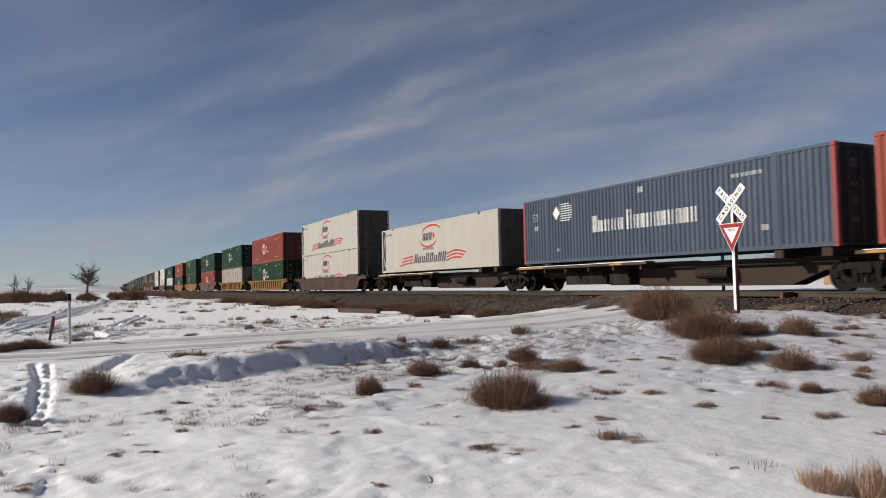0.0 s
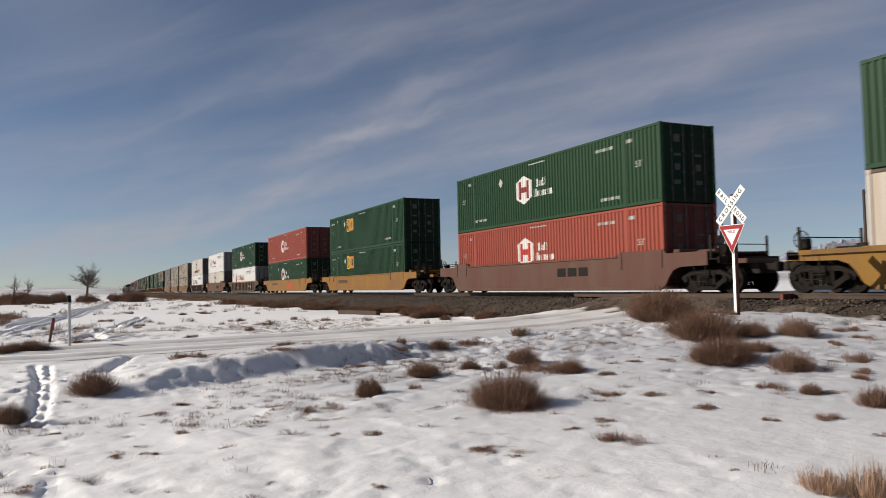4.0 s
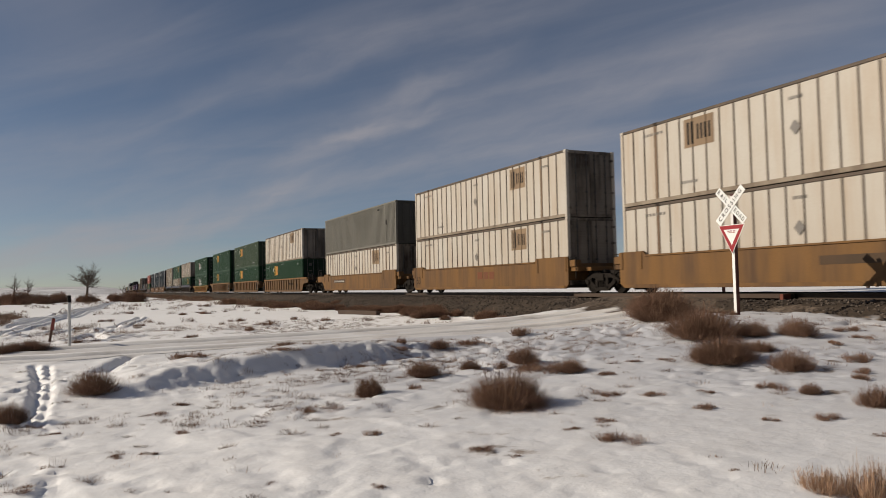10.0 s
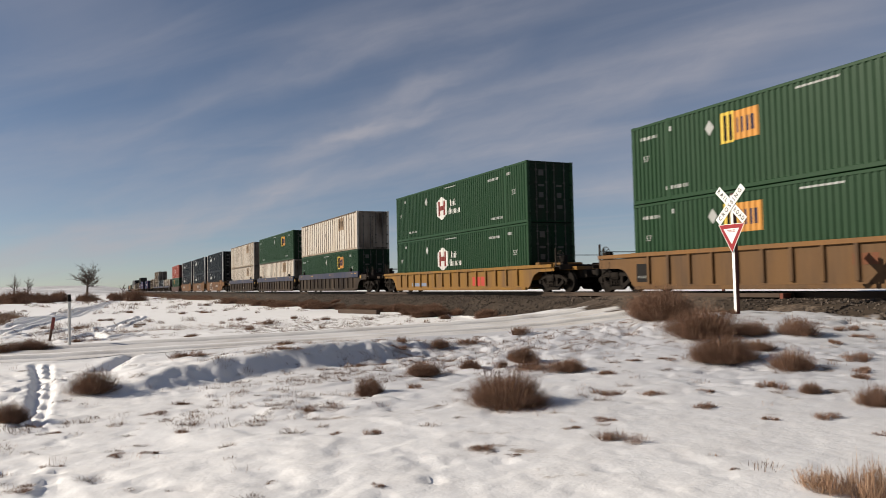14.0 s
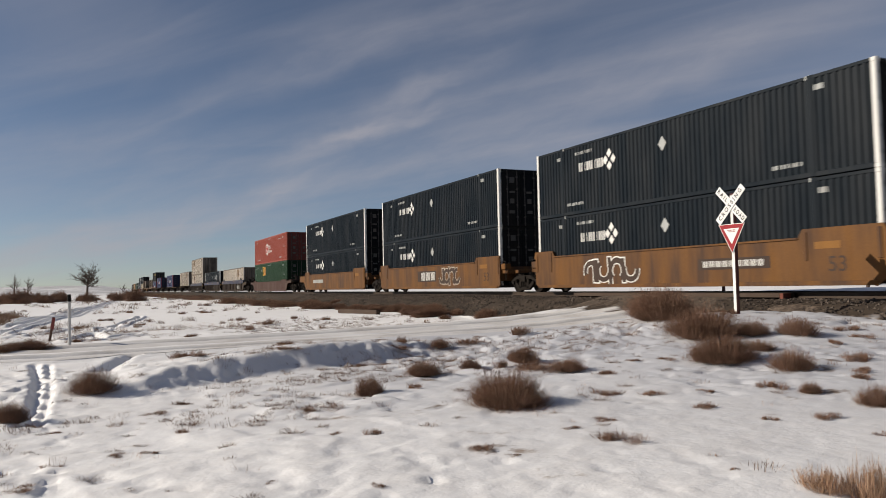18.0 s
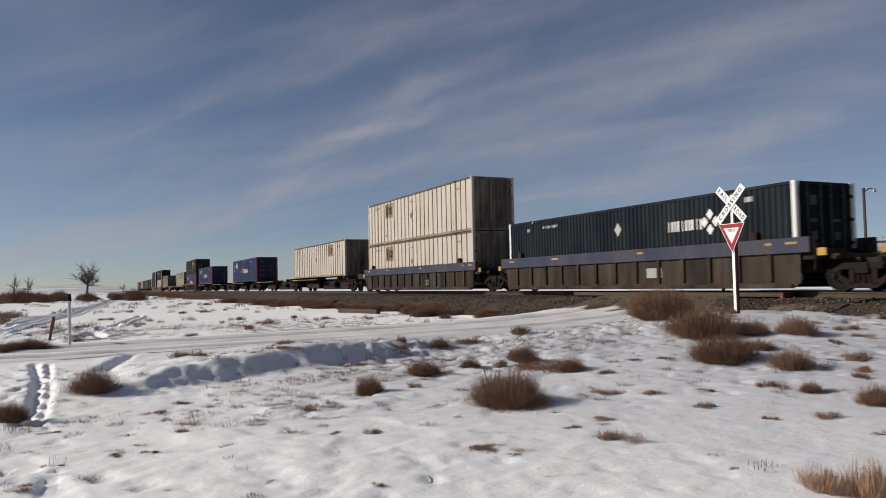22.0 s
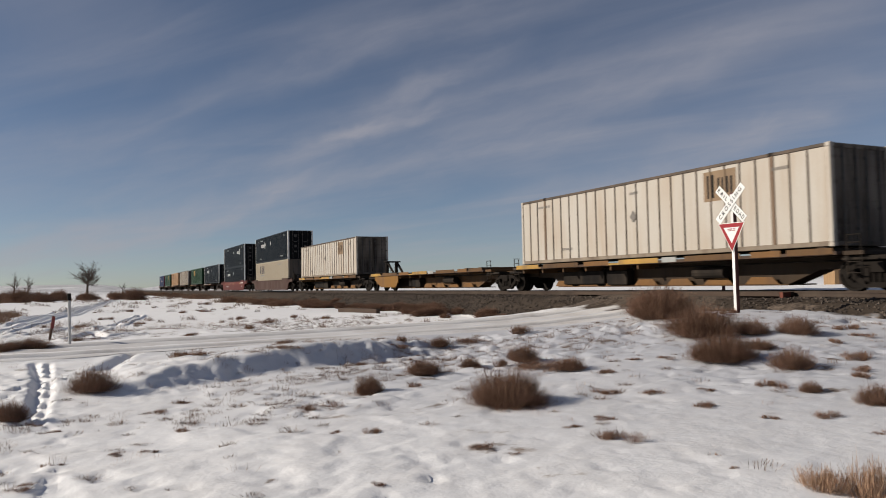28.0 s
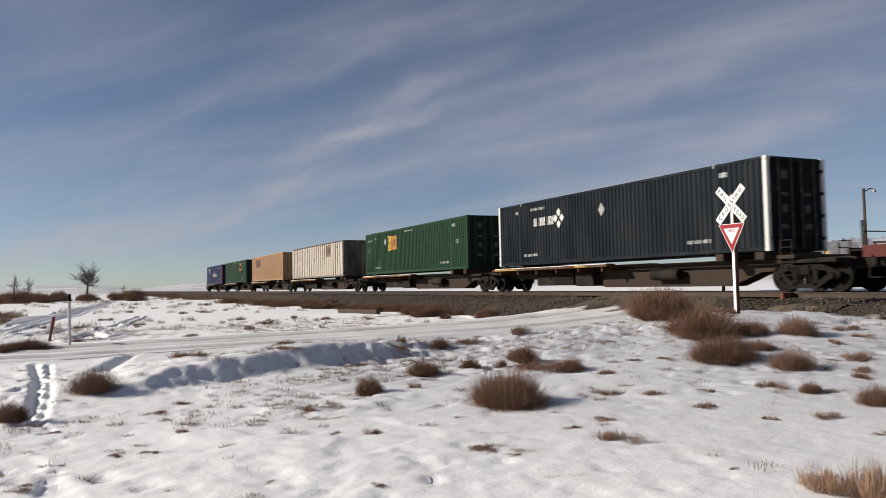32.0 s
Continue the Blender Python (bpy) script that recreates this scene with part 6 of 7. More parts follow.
def train():
    cars = {}
    for i, (y0, style, colour, ends, load) in enumerate(TRAIN):
        gap0 = (y0 - TRAIN[i - 1][0]) / 2 if i else 10
        gap1 = (TRAIN[i + 1][0] - y0) / 2 if i + 1 < len(TRAIN) else 10.5
        half = max(8.6, min(gap0, 12)), max(8.6, min(gap1, 12))
        label = colour + " " + CAR_LABEL[style] if style != "spine" else colour + " " + CAR_LABEL[style] + ("" if load else ", empty")
        hitch = style == "spine" and colour == "tan" and not load
        key = (style, colour, ends, hitch, round(half[0], 0), round(half[1], 0), MARKS.get(i))
        if key in cars:
            car = copy_thing(cars[key], pose(0, y0, 0))
            tagged(car, label)
        else:
            if style == "spine":
                car = spine_car(colour, half[0], half[1], label, hitch)
                lead_truck, trail_truck = (7.6 if ends[0] == "c" else None), (half[1] if ends[1] == "j" else 7.6 if gap1 < 9.5 else half[1] - 1.6)
                if ends[0] == "c":
                    lead_truck = half[0] - 1.6
            else:
                car = well_car(colour, style, half[0], half[1], label, MARKS.get(i, ()))
                lead_truck, trail_truck = (half[0] - 2.15 if ends[0] == "c" else None), (half[1] if ends[1] == "j" else half[1] - 2.15)
            if lead_truck:
                add_truck(car, -lead_truck)
            add_truck(car, trail_truck)
            cars[key] = car
        MOVING.append((car, y0, 0.0))
        base = 1.24 if style == "spine" else 0.34
        for kind, paint_, design in load:
            c = container(kind, paint_, design)
            if c in USED:
                c = copy_thing(c, pose(0, y0, base))
            USED.add(c)
            MOVING.append((c, y0, base))
            base += 2.905


train()

# ---- roadside ----
def crossing_sign(x, y, turn, label, back=False):
    """A crossbuck with a yield sign on one timber post."""
    z = 0.1 if back else land_z(x, y)
    s = tagged(new("crossing_sign"), label, "road sign")
    s.matrix_basis = pose(x, y, z, 0, 0, turn)
    # the faces look along -y of the sign
    part("post", Solid().cbox(-0.055, 0.055, -0.05, 0.06, -0.3, 3.05), paint("post_stain", (0.085, 0.030, 0.028), 0.7, amount=0.25), s, "dark red-brown timber post")
    part("reflective_strip", Solid().cbox(-0.045, 0.045, -0.058, -0.051, 0.05, 3.0, 0.003), paint("post_white", (0.75, 0.74, 0.72), 0.6, amount=0.25), s, "white reflective strip")
    face = paint("sign_white", (0.72, 0.72, 0.70), 0.5, amount=0.12)
    ink = paint("sign_black", (0.015, 0.015, 0.015), 0.5, amount=0.1)
    for k, (ang, words) in enumerate(((SIGN_LEAN, "CROSSING"), (SIGN_LEAN - 2 * SIGN_LEAN, "RAIL ROAD"))):
        yb = -0.075 - 0.02 * (1 - k)
        b = part("blade", Solid().cbox(-0.60, 0.60, yb - 0.006, yb + 0.006, -0.104, 0.104, 0.004), face, s, "white reflective crossbuck blade", m=pose(0, 0, 2.76, 0, -ang, 0))
        bits = ((words, 0.0),) if k == 0 else (("RAIL", -0.36), ("ROAD", 0.36))
        sol = Solid()
        for w, cx in bits:
            lettering(sol, " ".join(w), cx, 0, 0.155, yb - 0.0085, 1.02 if k == 0 else 0.40)
        part("lettering", sol, ink, b, "black block capitals")
    yl = part("yield_plate", Solid().add([(-0.40, -0.09, 2.26), (0.40, -0.09, 2.26), (0, -0.09, 1.56), (-0.40, -0.082, 2.26), (0.40, -0.082, 2.26), (0, -0.082, 1.56)],
                                         [(0, 1, 2), (5, 4, 3), (0, 3, 4, 1), (1, 4, 5, 2), (2, 5, 3, 0)]), paint("sign_red", (0.27, 0.016, 0.022), 0.5, amount=0.12) if not back else paint("bare_aluminium", (0.55, 0.55, 0.54), 0.5, amount=0.2), s, "red yield triangle" if not back else "bare pale metal back of the yield triangle")
    if back:
        return s
    part("yield_border", Solid().add([(-0.425, -0.087, 2.275), (0.425, -0.087, 2.275), (0, -0.087, 1.53), (-0.425, -0.083, 2.275), (0.425, -0.083, 2.275), (0, -0.083, 1.53)],
                                     [(0, 1, 2), (5, 4, 3), (0, 3, 4, 1), (1, 4, 5, 2), (2, 5, 3, 0)]), face, yl)
    part("yield_field", Solid().add([(-0.25, -0.094, 2.16), (0.25, -0.094, 2.16), (0, -0.094, 1.76), (-0.25, -0.091, 2.16), (0.25, -0.091, 2.16), (0, -0.091, 1.76)],
                                    [(0, 1, 2), (5, 4, 3), (0, 3, 4, 1), (1, 4, 5, 2), (2, 5, 3, 0)]), face, yl)
    part("lettering", lettering(Solid(), "YIELD", 0, 2.095, 0.09, -0.097, 0.26), paint("sign_red", (0.27, 0.016, 0.022)), yl, "red capitals")
    return s


def lettering(s, text, cx, cz, size, y, width):
    cu = bpy.data.curves.new("lettering", "FONT")
    cu.body, cu.size, cu.align_x, cu.align_y, cu.offset = text, size, "CENTER", "CENTER", size * 0.02
    ob = bpy.data.objects.new("lettering", cu)
    me = ob.to_mesh()
    xs = [p.co.x for p in me.vertices]
    k = width / (max(xs) - min(xs))
    s.add([(cx + p.co.x * k, y, cz + p.co.y) for p in me.vertices], [tuple(q.vertices) for q in me.polygons])
    ob.to_mesh_clear()
    bpy.data.objects.remove(ob)
    bpy.data.curves.remove(cu)
    return s


SIGN_LEAN = 45
crossing_sign(14.8, 13.85, -90, "white railroad crossbuck with a red yield triangle below")


def bush_mesh(seed, stems, mat, clusters=1, width=0.004, sprays=7):
    """Upright brushy stems, 1 m across and 0.5 m tall, in one or several clusters."""
    rnd = random.Random(seed)
    v, f = [], []

    def blade(p, q, w):
        a = rnd.uniform(0, 6.28)
        d = Vector((math.cos(a), math.sin(a), 0)) * w
        n = len(v)
        v.extend([tuple(p - d), tuple(p + d), tuple(q + d * 0.35), tuple(q - d * 0.35)])
        f.append((n, n + 1, n + 2, n + 3))

    spots = [(0, 0, 1.0)] if clusters == 1 else [(rnd.uniform(-.33, .33), rnd.uniform(-.33, .33), rnd.uniform(.3, .6)) for k in range(clusters)]
    for i in range(stems):
        cx, cy, size = rnd.choice(spots)
        a = rnd.uniform(0, 2 * math.pi)
        r = math.sqrt(rnd.random())
        lobe = 0.86 + 0.13 * math.sin(2 * a + seed) + 0.10 * math.sin(5 * a + 2 * seed)
        rr = 0.36 * r * lobe * size
        base = Vector((cx + math.cos(a) * rr, cy + math.sin(a) * rr, -0.03))
        h = 0.5 * (0.55 + 0.45 * size) * (1 - 0.42 * r ** 3) * rnd.uniform(0.55, 1.0) * (0.9 + 0.14 * math.sin(3 * a + seed * 3))
        if rnd.random() < 0.05:
            h *= 1.22
        out = 0.20 * r * lobe * size
        tip = base + Vector((math.cos(a) * out + rnd.gauss(0, 0.075), math.sin(a) * out + rnd.gauss(0, 0.075), h))
        mid = base.lerp(tip, 0.5) + Vector((rnd.gauss(0, 0.015) + math.cos(a) * out * 0.25, rnd.gauss(0, 0.015) + math.sin(a) * out * 0.25, 0))
        blade(base, mid, width)
        blade(mid, tip, width * 0.75)
        for k in range(sprays):
            p = base.lerp(mid, rnd.uniform(0.55, 1)) if k < 2 else mid.lerp(tip, rnd.uniform(0, 0.85))
            e = p + Vector((rnd.gauss(0, 0.03), rnd.gauss(0, 0.03), rnd.uniform(-0.005, 0.06)))
            blade(p, e, width * 0.7)
    me = bpy.data.meshes.new("bush")
    me.from_pydata(v, [], f)
    me.materials.append(mat)
    return me


def dome_mesh(seed, stems, mat, width, sprays):
    """A dense round bush, 1 m across and 0.5 m tall: stems that fan out from one root and fine twigs at their ends."""
    rnd = random.Random(seed)
    v, f = [], []

    def blade(p, q, w):
        a = rnd.uniform(0, 6.28)
        d = Vector((math.cos(a), math.sin(a), 0)) * w
        n = len(v)
        v.extend([tuple(p - d), tuple(p + d), tuple(q + d * 0.4), tuple(q - d * 0.4)])
        f.append((n, n + 1, n + 2, n + 3))

    for i in range(stems):
        a = rnd.uniform(0, 2 * math.pi)
        c = rnd.random() ** 0.85
        flat = math.sqrt(1 - c * c)
        lobe = 1 + 0.10 * math.sin(2 * a + seed) + 0.08 * math.sin(5 * a + 2 * seed) + 0.05 * math.sin(9 * a + 4 * seed)
        r = rnd.uniform(0.62, 1.0) if rnd.random() > 0.04 else rnd.uniform(1.0, 1.14)
        out = Vector((math.cos(a), math.sin(a), 0))
        high = 0.5 * c * r * (1 + 0.10 * math.sin(3 * a + seed) + 0.06 * math.sin(7 * a - seed)) + 0.03
        tip = out * (0.49 * flat * lobe * r) + Vector((rnd.gauss(0, 0.03), rnd.gauss(0, 0.03), high))
        base = out * (0.17 * flat) + Vector((rnd.gauss(0, 0.03), rnd.gauss(0, 0.03), -0.04))
        mid = Vector((base.x + (tip.x - base.x) * 0.66, base.y + (tip.y - base.y) * 0.66, base.z + (tip.z - base.z) * 0.48))
        blade(base, mid, width)
        blade(mid, tip, width * 0.8)
        for k in range(sprays):
            p = base.lerp(mid, rnd.uniform(0.6, 1)) if k < 2 else mid.lerp(tip, rnd.uniform(0, 1.0))
            e = p + out * (0.035 * flat * rnd.random()) + Vector((rnd.gauss(0, 0.026), rnd.gauss(0, 0.026), rnd.uniform(-0.01, 0.045)))
            blade(p, e, width * 0.75)
    me = bpy.data.meshes.new("bush")
    me.from_pydata(v, [], f)
    me.materials.append(mat)
    return me


BUSHES = [dome_mesh(k, 1500, BRUSH, 0.0025, 10) for k in range(6)]
BIG_BUSHES = [dome_mesh(60 + k, 3600, BRUSH, 0.0015, 11) for k in range(3)]
TUFTS = [bush_mesh(20 + k, 420, BRUSH, 5, 0.0048, 6) for k in range(6)]
STRAWS = [bush_mesh(40 + k, 650, STRAW, 1, 0.0042, 6) for k in range(2)]


def bush(x, y, wide, tall, kind="bush"):
    rnd = random.Random(x * 71 + y * 13)
    far, kind = kind == "far", "bush" if kind == "far" else kind
    pool = {"bush": BUSHES, "tuft": TUFTS, "straw": STRAWS}[kind]
    me = rnd.choice(pool if kind != "bush" or far or wide < 1.15 else BIG_BUSHES)
    ob = new({"bush": "bush", "tuft": "grass_tuft", "straw": "straw_clump"}[kind], me)
    ob.matrix_basis = pose(x, y, land_z(x, y) - 0.01, rnd.uniform(-5, 5), rnd.uniform(-5, 5), rnd.uniform(0, 360)) @ Matrix.Diagonal((wide * (0.98 if kind == "bush" else 0.82), wide * rnd.uniform(.8, 1.0), tall / 0.5 * ((0.78 if wide >= 1.15 else 0.9) if kind == "bush" else 1), 1))
    lab = {"bush": "dry reddish-brown bush rising out of the snow", "tuft": "low dry tuft poking through the snow", "straw": "pale straw-coloured clump of dry stalks"}[kind]
    return tagged(ob, lab, {"bush": "bush", "tuft": "grass", "straw": "grass"}[kind], {"bush": "dry bushes", "tuft": "dry tufts", "straw": "straw clumps"}[kind])


# bushes and tufts: x, y, width, height
for _b in (
        (0.12, 12.81, 0.89, 0.43), (-0.85, 10.97, 0.58, 0.29), (3.8, 10.53, 0.6, 0.34), (5.23, 11.78, 0.85, 0.3), (-1.34, 21.65, 1.53, 0.37), (-1.78, 21.0, 0.84, 0.29),
        (4.94, 8.46, 1.29, 0.58), (12.51, 14.05, 2.2, 1.02), (11.32, 11.49, 2.0, 0.8), (9.73, 9.45, 1.6, 0.58), (11.95, 10.84, 0.92, 0.35), (12.57, 10.28, 0.97, 0.4),
        (9.9, 8.22, 0.9, 0.39), (10.94, 9.75, 0.66, 0.22), (8.51, 5.9, 0.55, 0.29), (8.53, 6.81, 0.4, 0.17), (7.26, 11.86, 0.76, 0.33), (7.39, 10.54, 0.78, 0.24),
        (6.29, 12.1, 0.48, 0.21), (7.17, 15.23, 0.57, 0.26),
):
    bush(*_b, "bush")
for _b in (
        (1.92, 16.51, 0.84, 0.23), (-0.07, 24.3, 0.89, 0.14), (8.32, 7.28, 0.5, 0.16), (13.87, 10.16, 0.6, 0.17), (12.39, 9.3, 0.41, 0.12), (11.28, 8.14, 0.58, 0.25),
        (9.89, 6.98, 0.43, 0.15), (7.43, 5.72, 0.34, 0.13), (6.87, 6.01, 0.21, 0.09), (6.68, 11.64, 0.4, 0.23), (7.16, 10.8, 1.31, 0.26), (9.63, 15.52, 0.84, 0.32),
        (8.13, 15.43, 0.94, 0.21), (5.27, 6.91, 0.32, 0.08), (4.76, 6.01, 0.46, 0.16), (4.7, 6.74, 0.25, 0.05), (6.83, 7.86, 0.41, 0.11), (6.71, 6.86, 0.36, 0.13),
        (7.51, 7.65, 0.29, 0.06), (14.43, 13.77, 0.52, 0.25), (4.08, 17.12, 0.78, 0.16), (3.54, 14.48, 0.64, 0.12), (6.32, 35.22, 0.8, 0.29), (6.73, 31.12, 0.82, 0.28),
        (8.84, 34.99, 0.52, 0.27), (5.39, 28.0, 0.6, 0.29), (9.65, 32.47, 0.65, 0.26), (5.0, 44.23, 0.84, 0.28), (9.44, 68.12, 1.22, 0.44), (6.18, 44.57, 1.05, 0.23),
        (0.93, 40.58, 0.76, 0.24), (-0.2, 33.17, 0.56, 0.19), (2.97, 24.15, 0.59, 0.16), (2.8, 57.22, 0.81, 0.35), (2.08, 34.66, 0.58, 0.19), (0.99, 9.1, 0.28, 0.08),
        (0.81, 10.69, 0.42, 0.06), (6.1, 15.05, 0.44, 0.18), (6.34, 15.47, 0.33, 0.24), (4.82, 13.82, 0.43, 0.09), (1.31, 11.28, 0.3, 0.07), (4.52, 10.52, 0.31, 0.11),
        (-0.35, 9.96, 0.23, 0.05), (2.83, 7.78, 0.21, 0.12), (2.7, 9.5, 0.65, 0.12), (1.4, 6.31, 0.16, 0.03), (2.11, 5.69, 0.16, 0.05), (2.45, 7.98, 0.22, 0.05),
        (0.31, 8.18, 0.26, 0.06), (0.57, 8.1, 0.21, 0.05), (-0.26, 8.0, 0.28, 0.04), (-0.46, 7.17, 0.33, 0.04), (3.47, 6.39, 0.38, 0.08), (3.55, 6.04, 0.18, 0.03),
        (6.49, 8.41, 0.46, 0.12), (7.5, 9.78, 0.44, 0.12), (9.19, 10.22, 0.47, 0.08), (13.37, 9.51, 0.56, 0.14), (7.19, 4.95, 0.24, 0.05), (10.41, 7.39, 0.36, 0.13),
        (4.89, 4.67, 0.13, 0.04), (1.95, 15.04, 0.41, 0.11), (8.76, 10.59, 0.29, 0.08),
):
    bush(*_b, "tuft")
for _b in (
        (5.04, 3.95, 0.41, 0.24), (5.21, 3.7, 0.44, 0.36),
):
    bush(*_b, "straw")


def blades(clumps, seed, per, mat, name, label, width, kind="grass", splay=0.1, fuzz=0.0):
    """Many small clumps of dry blades in one mesh: clumps of (x, y, radius, height)."""
    rnd = np.random.RandomState(seed)
    c = np.repeat(np.asarray(clumps, float), per, axis=0)
    n = len(c)
    a, r = rnd.rand(n) * 6.28, np.sqrt(rnd.rand(n))
    reach = 1.0 if fuzz else 0.6
    bx, by = c[:, 0] + np.cos(a) * r * c[:, 2] * reach, c[:, 1] + np.sin(a) * r * c[:, 2] * reach
    bz = land(bx, by) - 0.02
    h = c[:, 3] * (1 - (0.8 if fuzz else 0.5) * r * r) * (0.5 + 0.55 * rnd.rand(n))
    tx, ty = bx + np.cos(a) * r * h * 0.35 + rnd.randn(n) * splay * h, by + np.sin(a) * r * h * 0.35 + rnd.randn(n) * splay * h
    if fuzz:
        # short twigs through the whole mound
        k = rnd.rand(n) ** 0.7
        bx, by, lo = bx + (tx - bx) * k, by + (ty - by) * k, h * k * 0.9
        bz, h = bz + lo, np.minimum(h, fuzz * (0.5 + rnd.rand(n)))
        tx, ty = bx + rnd.randn(n) * h * 0.55, by + rnd.randn(n) * h * 0.55
    w = width * (0.6 + 0.8 * rnd.rand(n))
    t = rnd.rand(n) * 6.28
    wx, wy = np.cos(t) * w, np.sin(t) * w
    v = np.stack([np.stack([bx - wx, by - wy, bz], -1), np.stack([bx + wx, by + wy, bz], -1), np.stack([tx + wx * .3, ty + wy * .3, bz + h], -1), np.stack([tx - wx * .3, ty - wy * .3, bz + h], -1)], 1)
    me = bpy.data.meshes.new(name)
    me.from_pydata(v.reshape(-1, 3).tolist(), [], np.arange(4 * n).reshape(-1, 4).tolist())
    me.materials.append(mat)
    return tagged(new(name, me), label, kind, kind="stuff")


def scatter(n, x0, x1, y0, y1, seed, want):
    rnd = np.random.RandomState(seed)
    x, y = x0 + (x1 - x0) * rnd.rand(n), y0 + (y1 - y0) * rnd.rand(n)
    k = want(x, y) > rnd.rand(n)
    return x[k], y[k], rnd


def clump_list(x, y, rnd, r0, r1, h0, h1, power=2):
    u = rnd.rand(len(x)) ** power
    return np.stack([x, y, r0 + (r1 - r0) * u, h0 + (h1 - h0) * u], -1)


def off_road(x, y):
    return ((y < 17.0) | (y > 23.8)) & (x - TRACK - bend(y) < -4.2)


x, y, rnd = scatter(12000, -14, 15.5, 3.2, 34, 3, lambda x, y: off_road(x, y) * (1 - 0.8 * step((x - 1.5) / 2) * step((10 - y) / 3)) * (1 - 0.5 * step((8.5 - y) / 2)) * np.clip(0.12 + 1.6 * vnoise(x / 2.6 + 7, y / 2.6) + 0.5 * vnoise(x / .8, y / .8), 0.02, 1))
blades(clump_list(x, y, rnd, 0.05, 0.22, 0.03, 0.14, 1.3), 5, 14, STRAW, "dry_grass", "thin dry grass stalks poking through the snow", 0.0016, splay=0.18)
x, y, rnd = scatter(20000, -14, 15.5, 3.2, 34, 4, lambda x, y: off_road(x, y) * (1 - 0.85 * step((x - 1.5) / 2) * step((10 - y) / 3)) * (1 - 0.6 * step((8.5 - y) / 2)) * np.clip(0.05 + 1.5 * vnoise(x / 3.3 + 17, y / 3.3) + 0.6 * vnoise(x / .7, y / .7 + 3), 0.01, 1))
blades(clump_list(x, y, rnd, 0.06, 0.30, 0.04, 0.12, 1.2), 6, 42, SCRUB, "dry_weeds", "low dark dead weeds lying in the snow", 0.0026, splay=0.4)
x, y, rnd = scatter(2700, -3.5, 15.2, 4.2, 17, 44, lambda x, y: off_road(x, y) * (1 - 0.7 * step((x - 1.5) / 2) * step((8 - y) / 3)) * (1 - 0.8 * step((9.5 - y) / 3)) * np.clip(0.12 + 1.3 * vnoise(x / 2.1 + 3, y / 2.1) + 0.3 * vnoise(x / .7, y / .7), 0.05, 1))
blades(clump_list(x, y, rnd, 0.06, 0.20, 0.03, 0.10, 1.5), 45, 110, SCRUB, "low_tufts", "small low tufts of dead weeds in the snow", 0.0026, splay=1.0)
# brush along the foot of the bank and across the plain
x, y, rnd = scatter(12000, 2, 30, 27, 330, 8, lambda x, y: np.exp(-((x - TRACK - bend(y) + 5.3 - 0.5 * step((y - 70) / 60)) / 1.4) ** 2) * step((y - 52) / 16) * np.clip(0.80 + 1.5 * vnoise(x / 3, y / 7), 0, 1))
blades(clump_list(x, y, rnd, 0.45, 1.3, 0.28, 0.95), 9, 120, SCRUB, "bankside_brush", "low brown brush along the foot of the railway bank", 0.010, "brush", 0.3, 0.16)
x, y, rnd = scatter(1700, -30, 13, 26, 62, 21, lambda x, y: ((x - TRACK - bend(y)) < -6) * np.clip(0.03 + 0.9 * vnoise(x / 5 + 2, y / 7) + 0.4 * vnoise(x / 1.4, y / 1.4), 0.02, 1))
blades(clump_list(x, y, rnd, 0.10, 0.40, 0.12, 0.34, 1.3), 22, 130, SCRUB, "field_weeds", "scattered brown weeds in the snowy field", 0.0045, "weeds", 0.3, 0.09)
x, y, rnd = scatter(5200, -110, 14, 58, 300, 10, lambda x, y: ((x - TRACK - bend(y)) < -6) * np.clip(-0.05 + 0.20 * step((y - 60) / 60) + 1.1 * vnoise(x / 17 + 2, y / 26) + 0.35 * vnoise(x / 4, y / 5), 0.015, 1))
blades(clump_list(x, y, rnd, 0.3, 1.2, 0.2, 0.8), 12, 60, SCRUB, "plain_brush", "patches of brown sagebrush across the snowy plain", 0.014, "brush", 0.3, 0.16)
for _n, _x0, _x1, _y0, _y1, _seed, _want, _size in (
        (520, -50, 12, 100, 170, 14, lambda x, y: np.clip(0.22 + 1.6 * vnoise(x / 7, y / 15 + 6), 0.03, 1) * step((3 + 0.06 * y - x) / 4), (1.4, 4.2, 0.6, 2.5)),
        (620, 5, 26, 52, 200, 26, lambda x, y: np.exp(-((x - TRACK - bend(y) + 5.6) / 1.1) ** 2) * np.clip(0.5 + 1.7 * vnoise(x / 3, y / 7), 0, 1), (0.9, 2.6, 0.4, 1.0))):
    x, y, rnd = scatter(_n, _x0, _x1, _y0, _y1, _seed, _want)
    for _x, _y, _w, _h in clump_list(x, y, rnd, *_size, 1.8):
        bush(float(_x), float(_y), float(_w), float(_h), "far")
x, y, rnd = scatter(900, 9, 18, 26.5, 78, 36, lambda x, y: np.exp(-((x - TRACK - bend(y) + 4.9) / 1.0) ** 2) * np.clip(0.45 + 1.7 * vnoise(x / 1.9 + 4, y / 4), 0, 1))
for _x, _y, _w, _h in clump_list(x, y, rnd, 0.5, 1.7, 0.20, 0.62, 1.2):
    bush(float(_x), float(_y), float(_w), float(_h))
x, y, rnd = scatter(420, -9, -3.2, 37, 56, 24, lambda x, y: np.clip(0.35 + 1.5 * vnoise(x / 2.5, y / 4 + 6), 0.0, 1) * step((-2.6 - 0.035 * (y - 36) - x) / 1.2))
blades(clump_list(x, y, rnd, 0.3, 0.9, 0.2, 0.6), 25, 170, SCRUB, "trackside_scrub", "brown scrub beside the wheel tracks", 0.009, "brush", 0.3, 0.14)


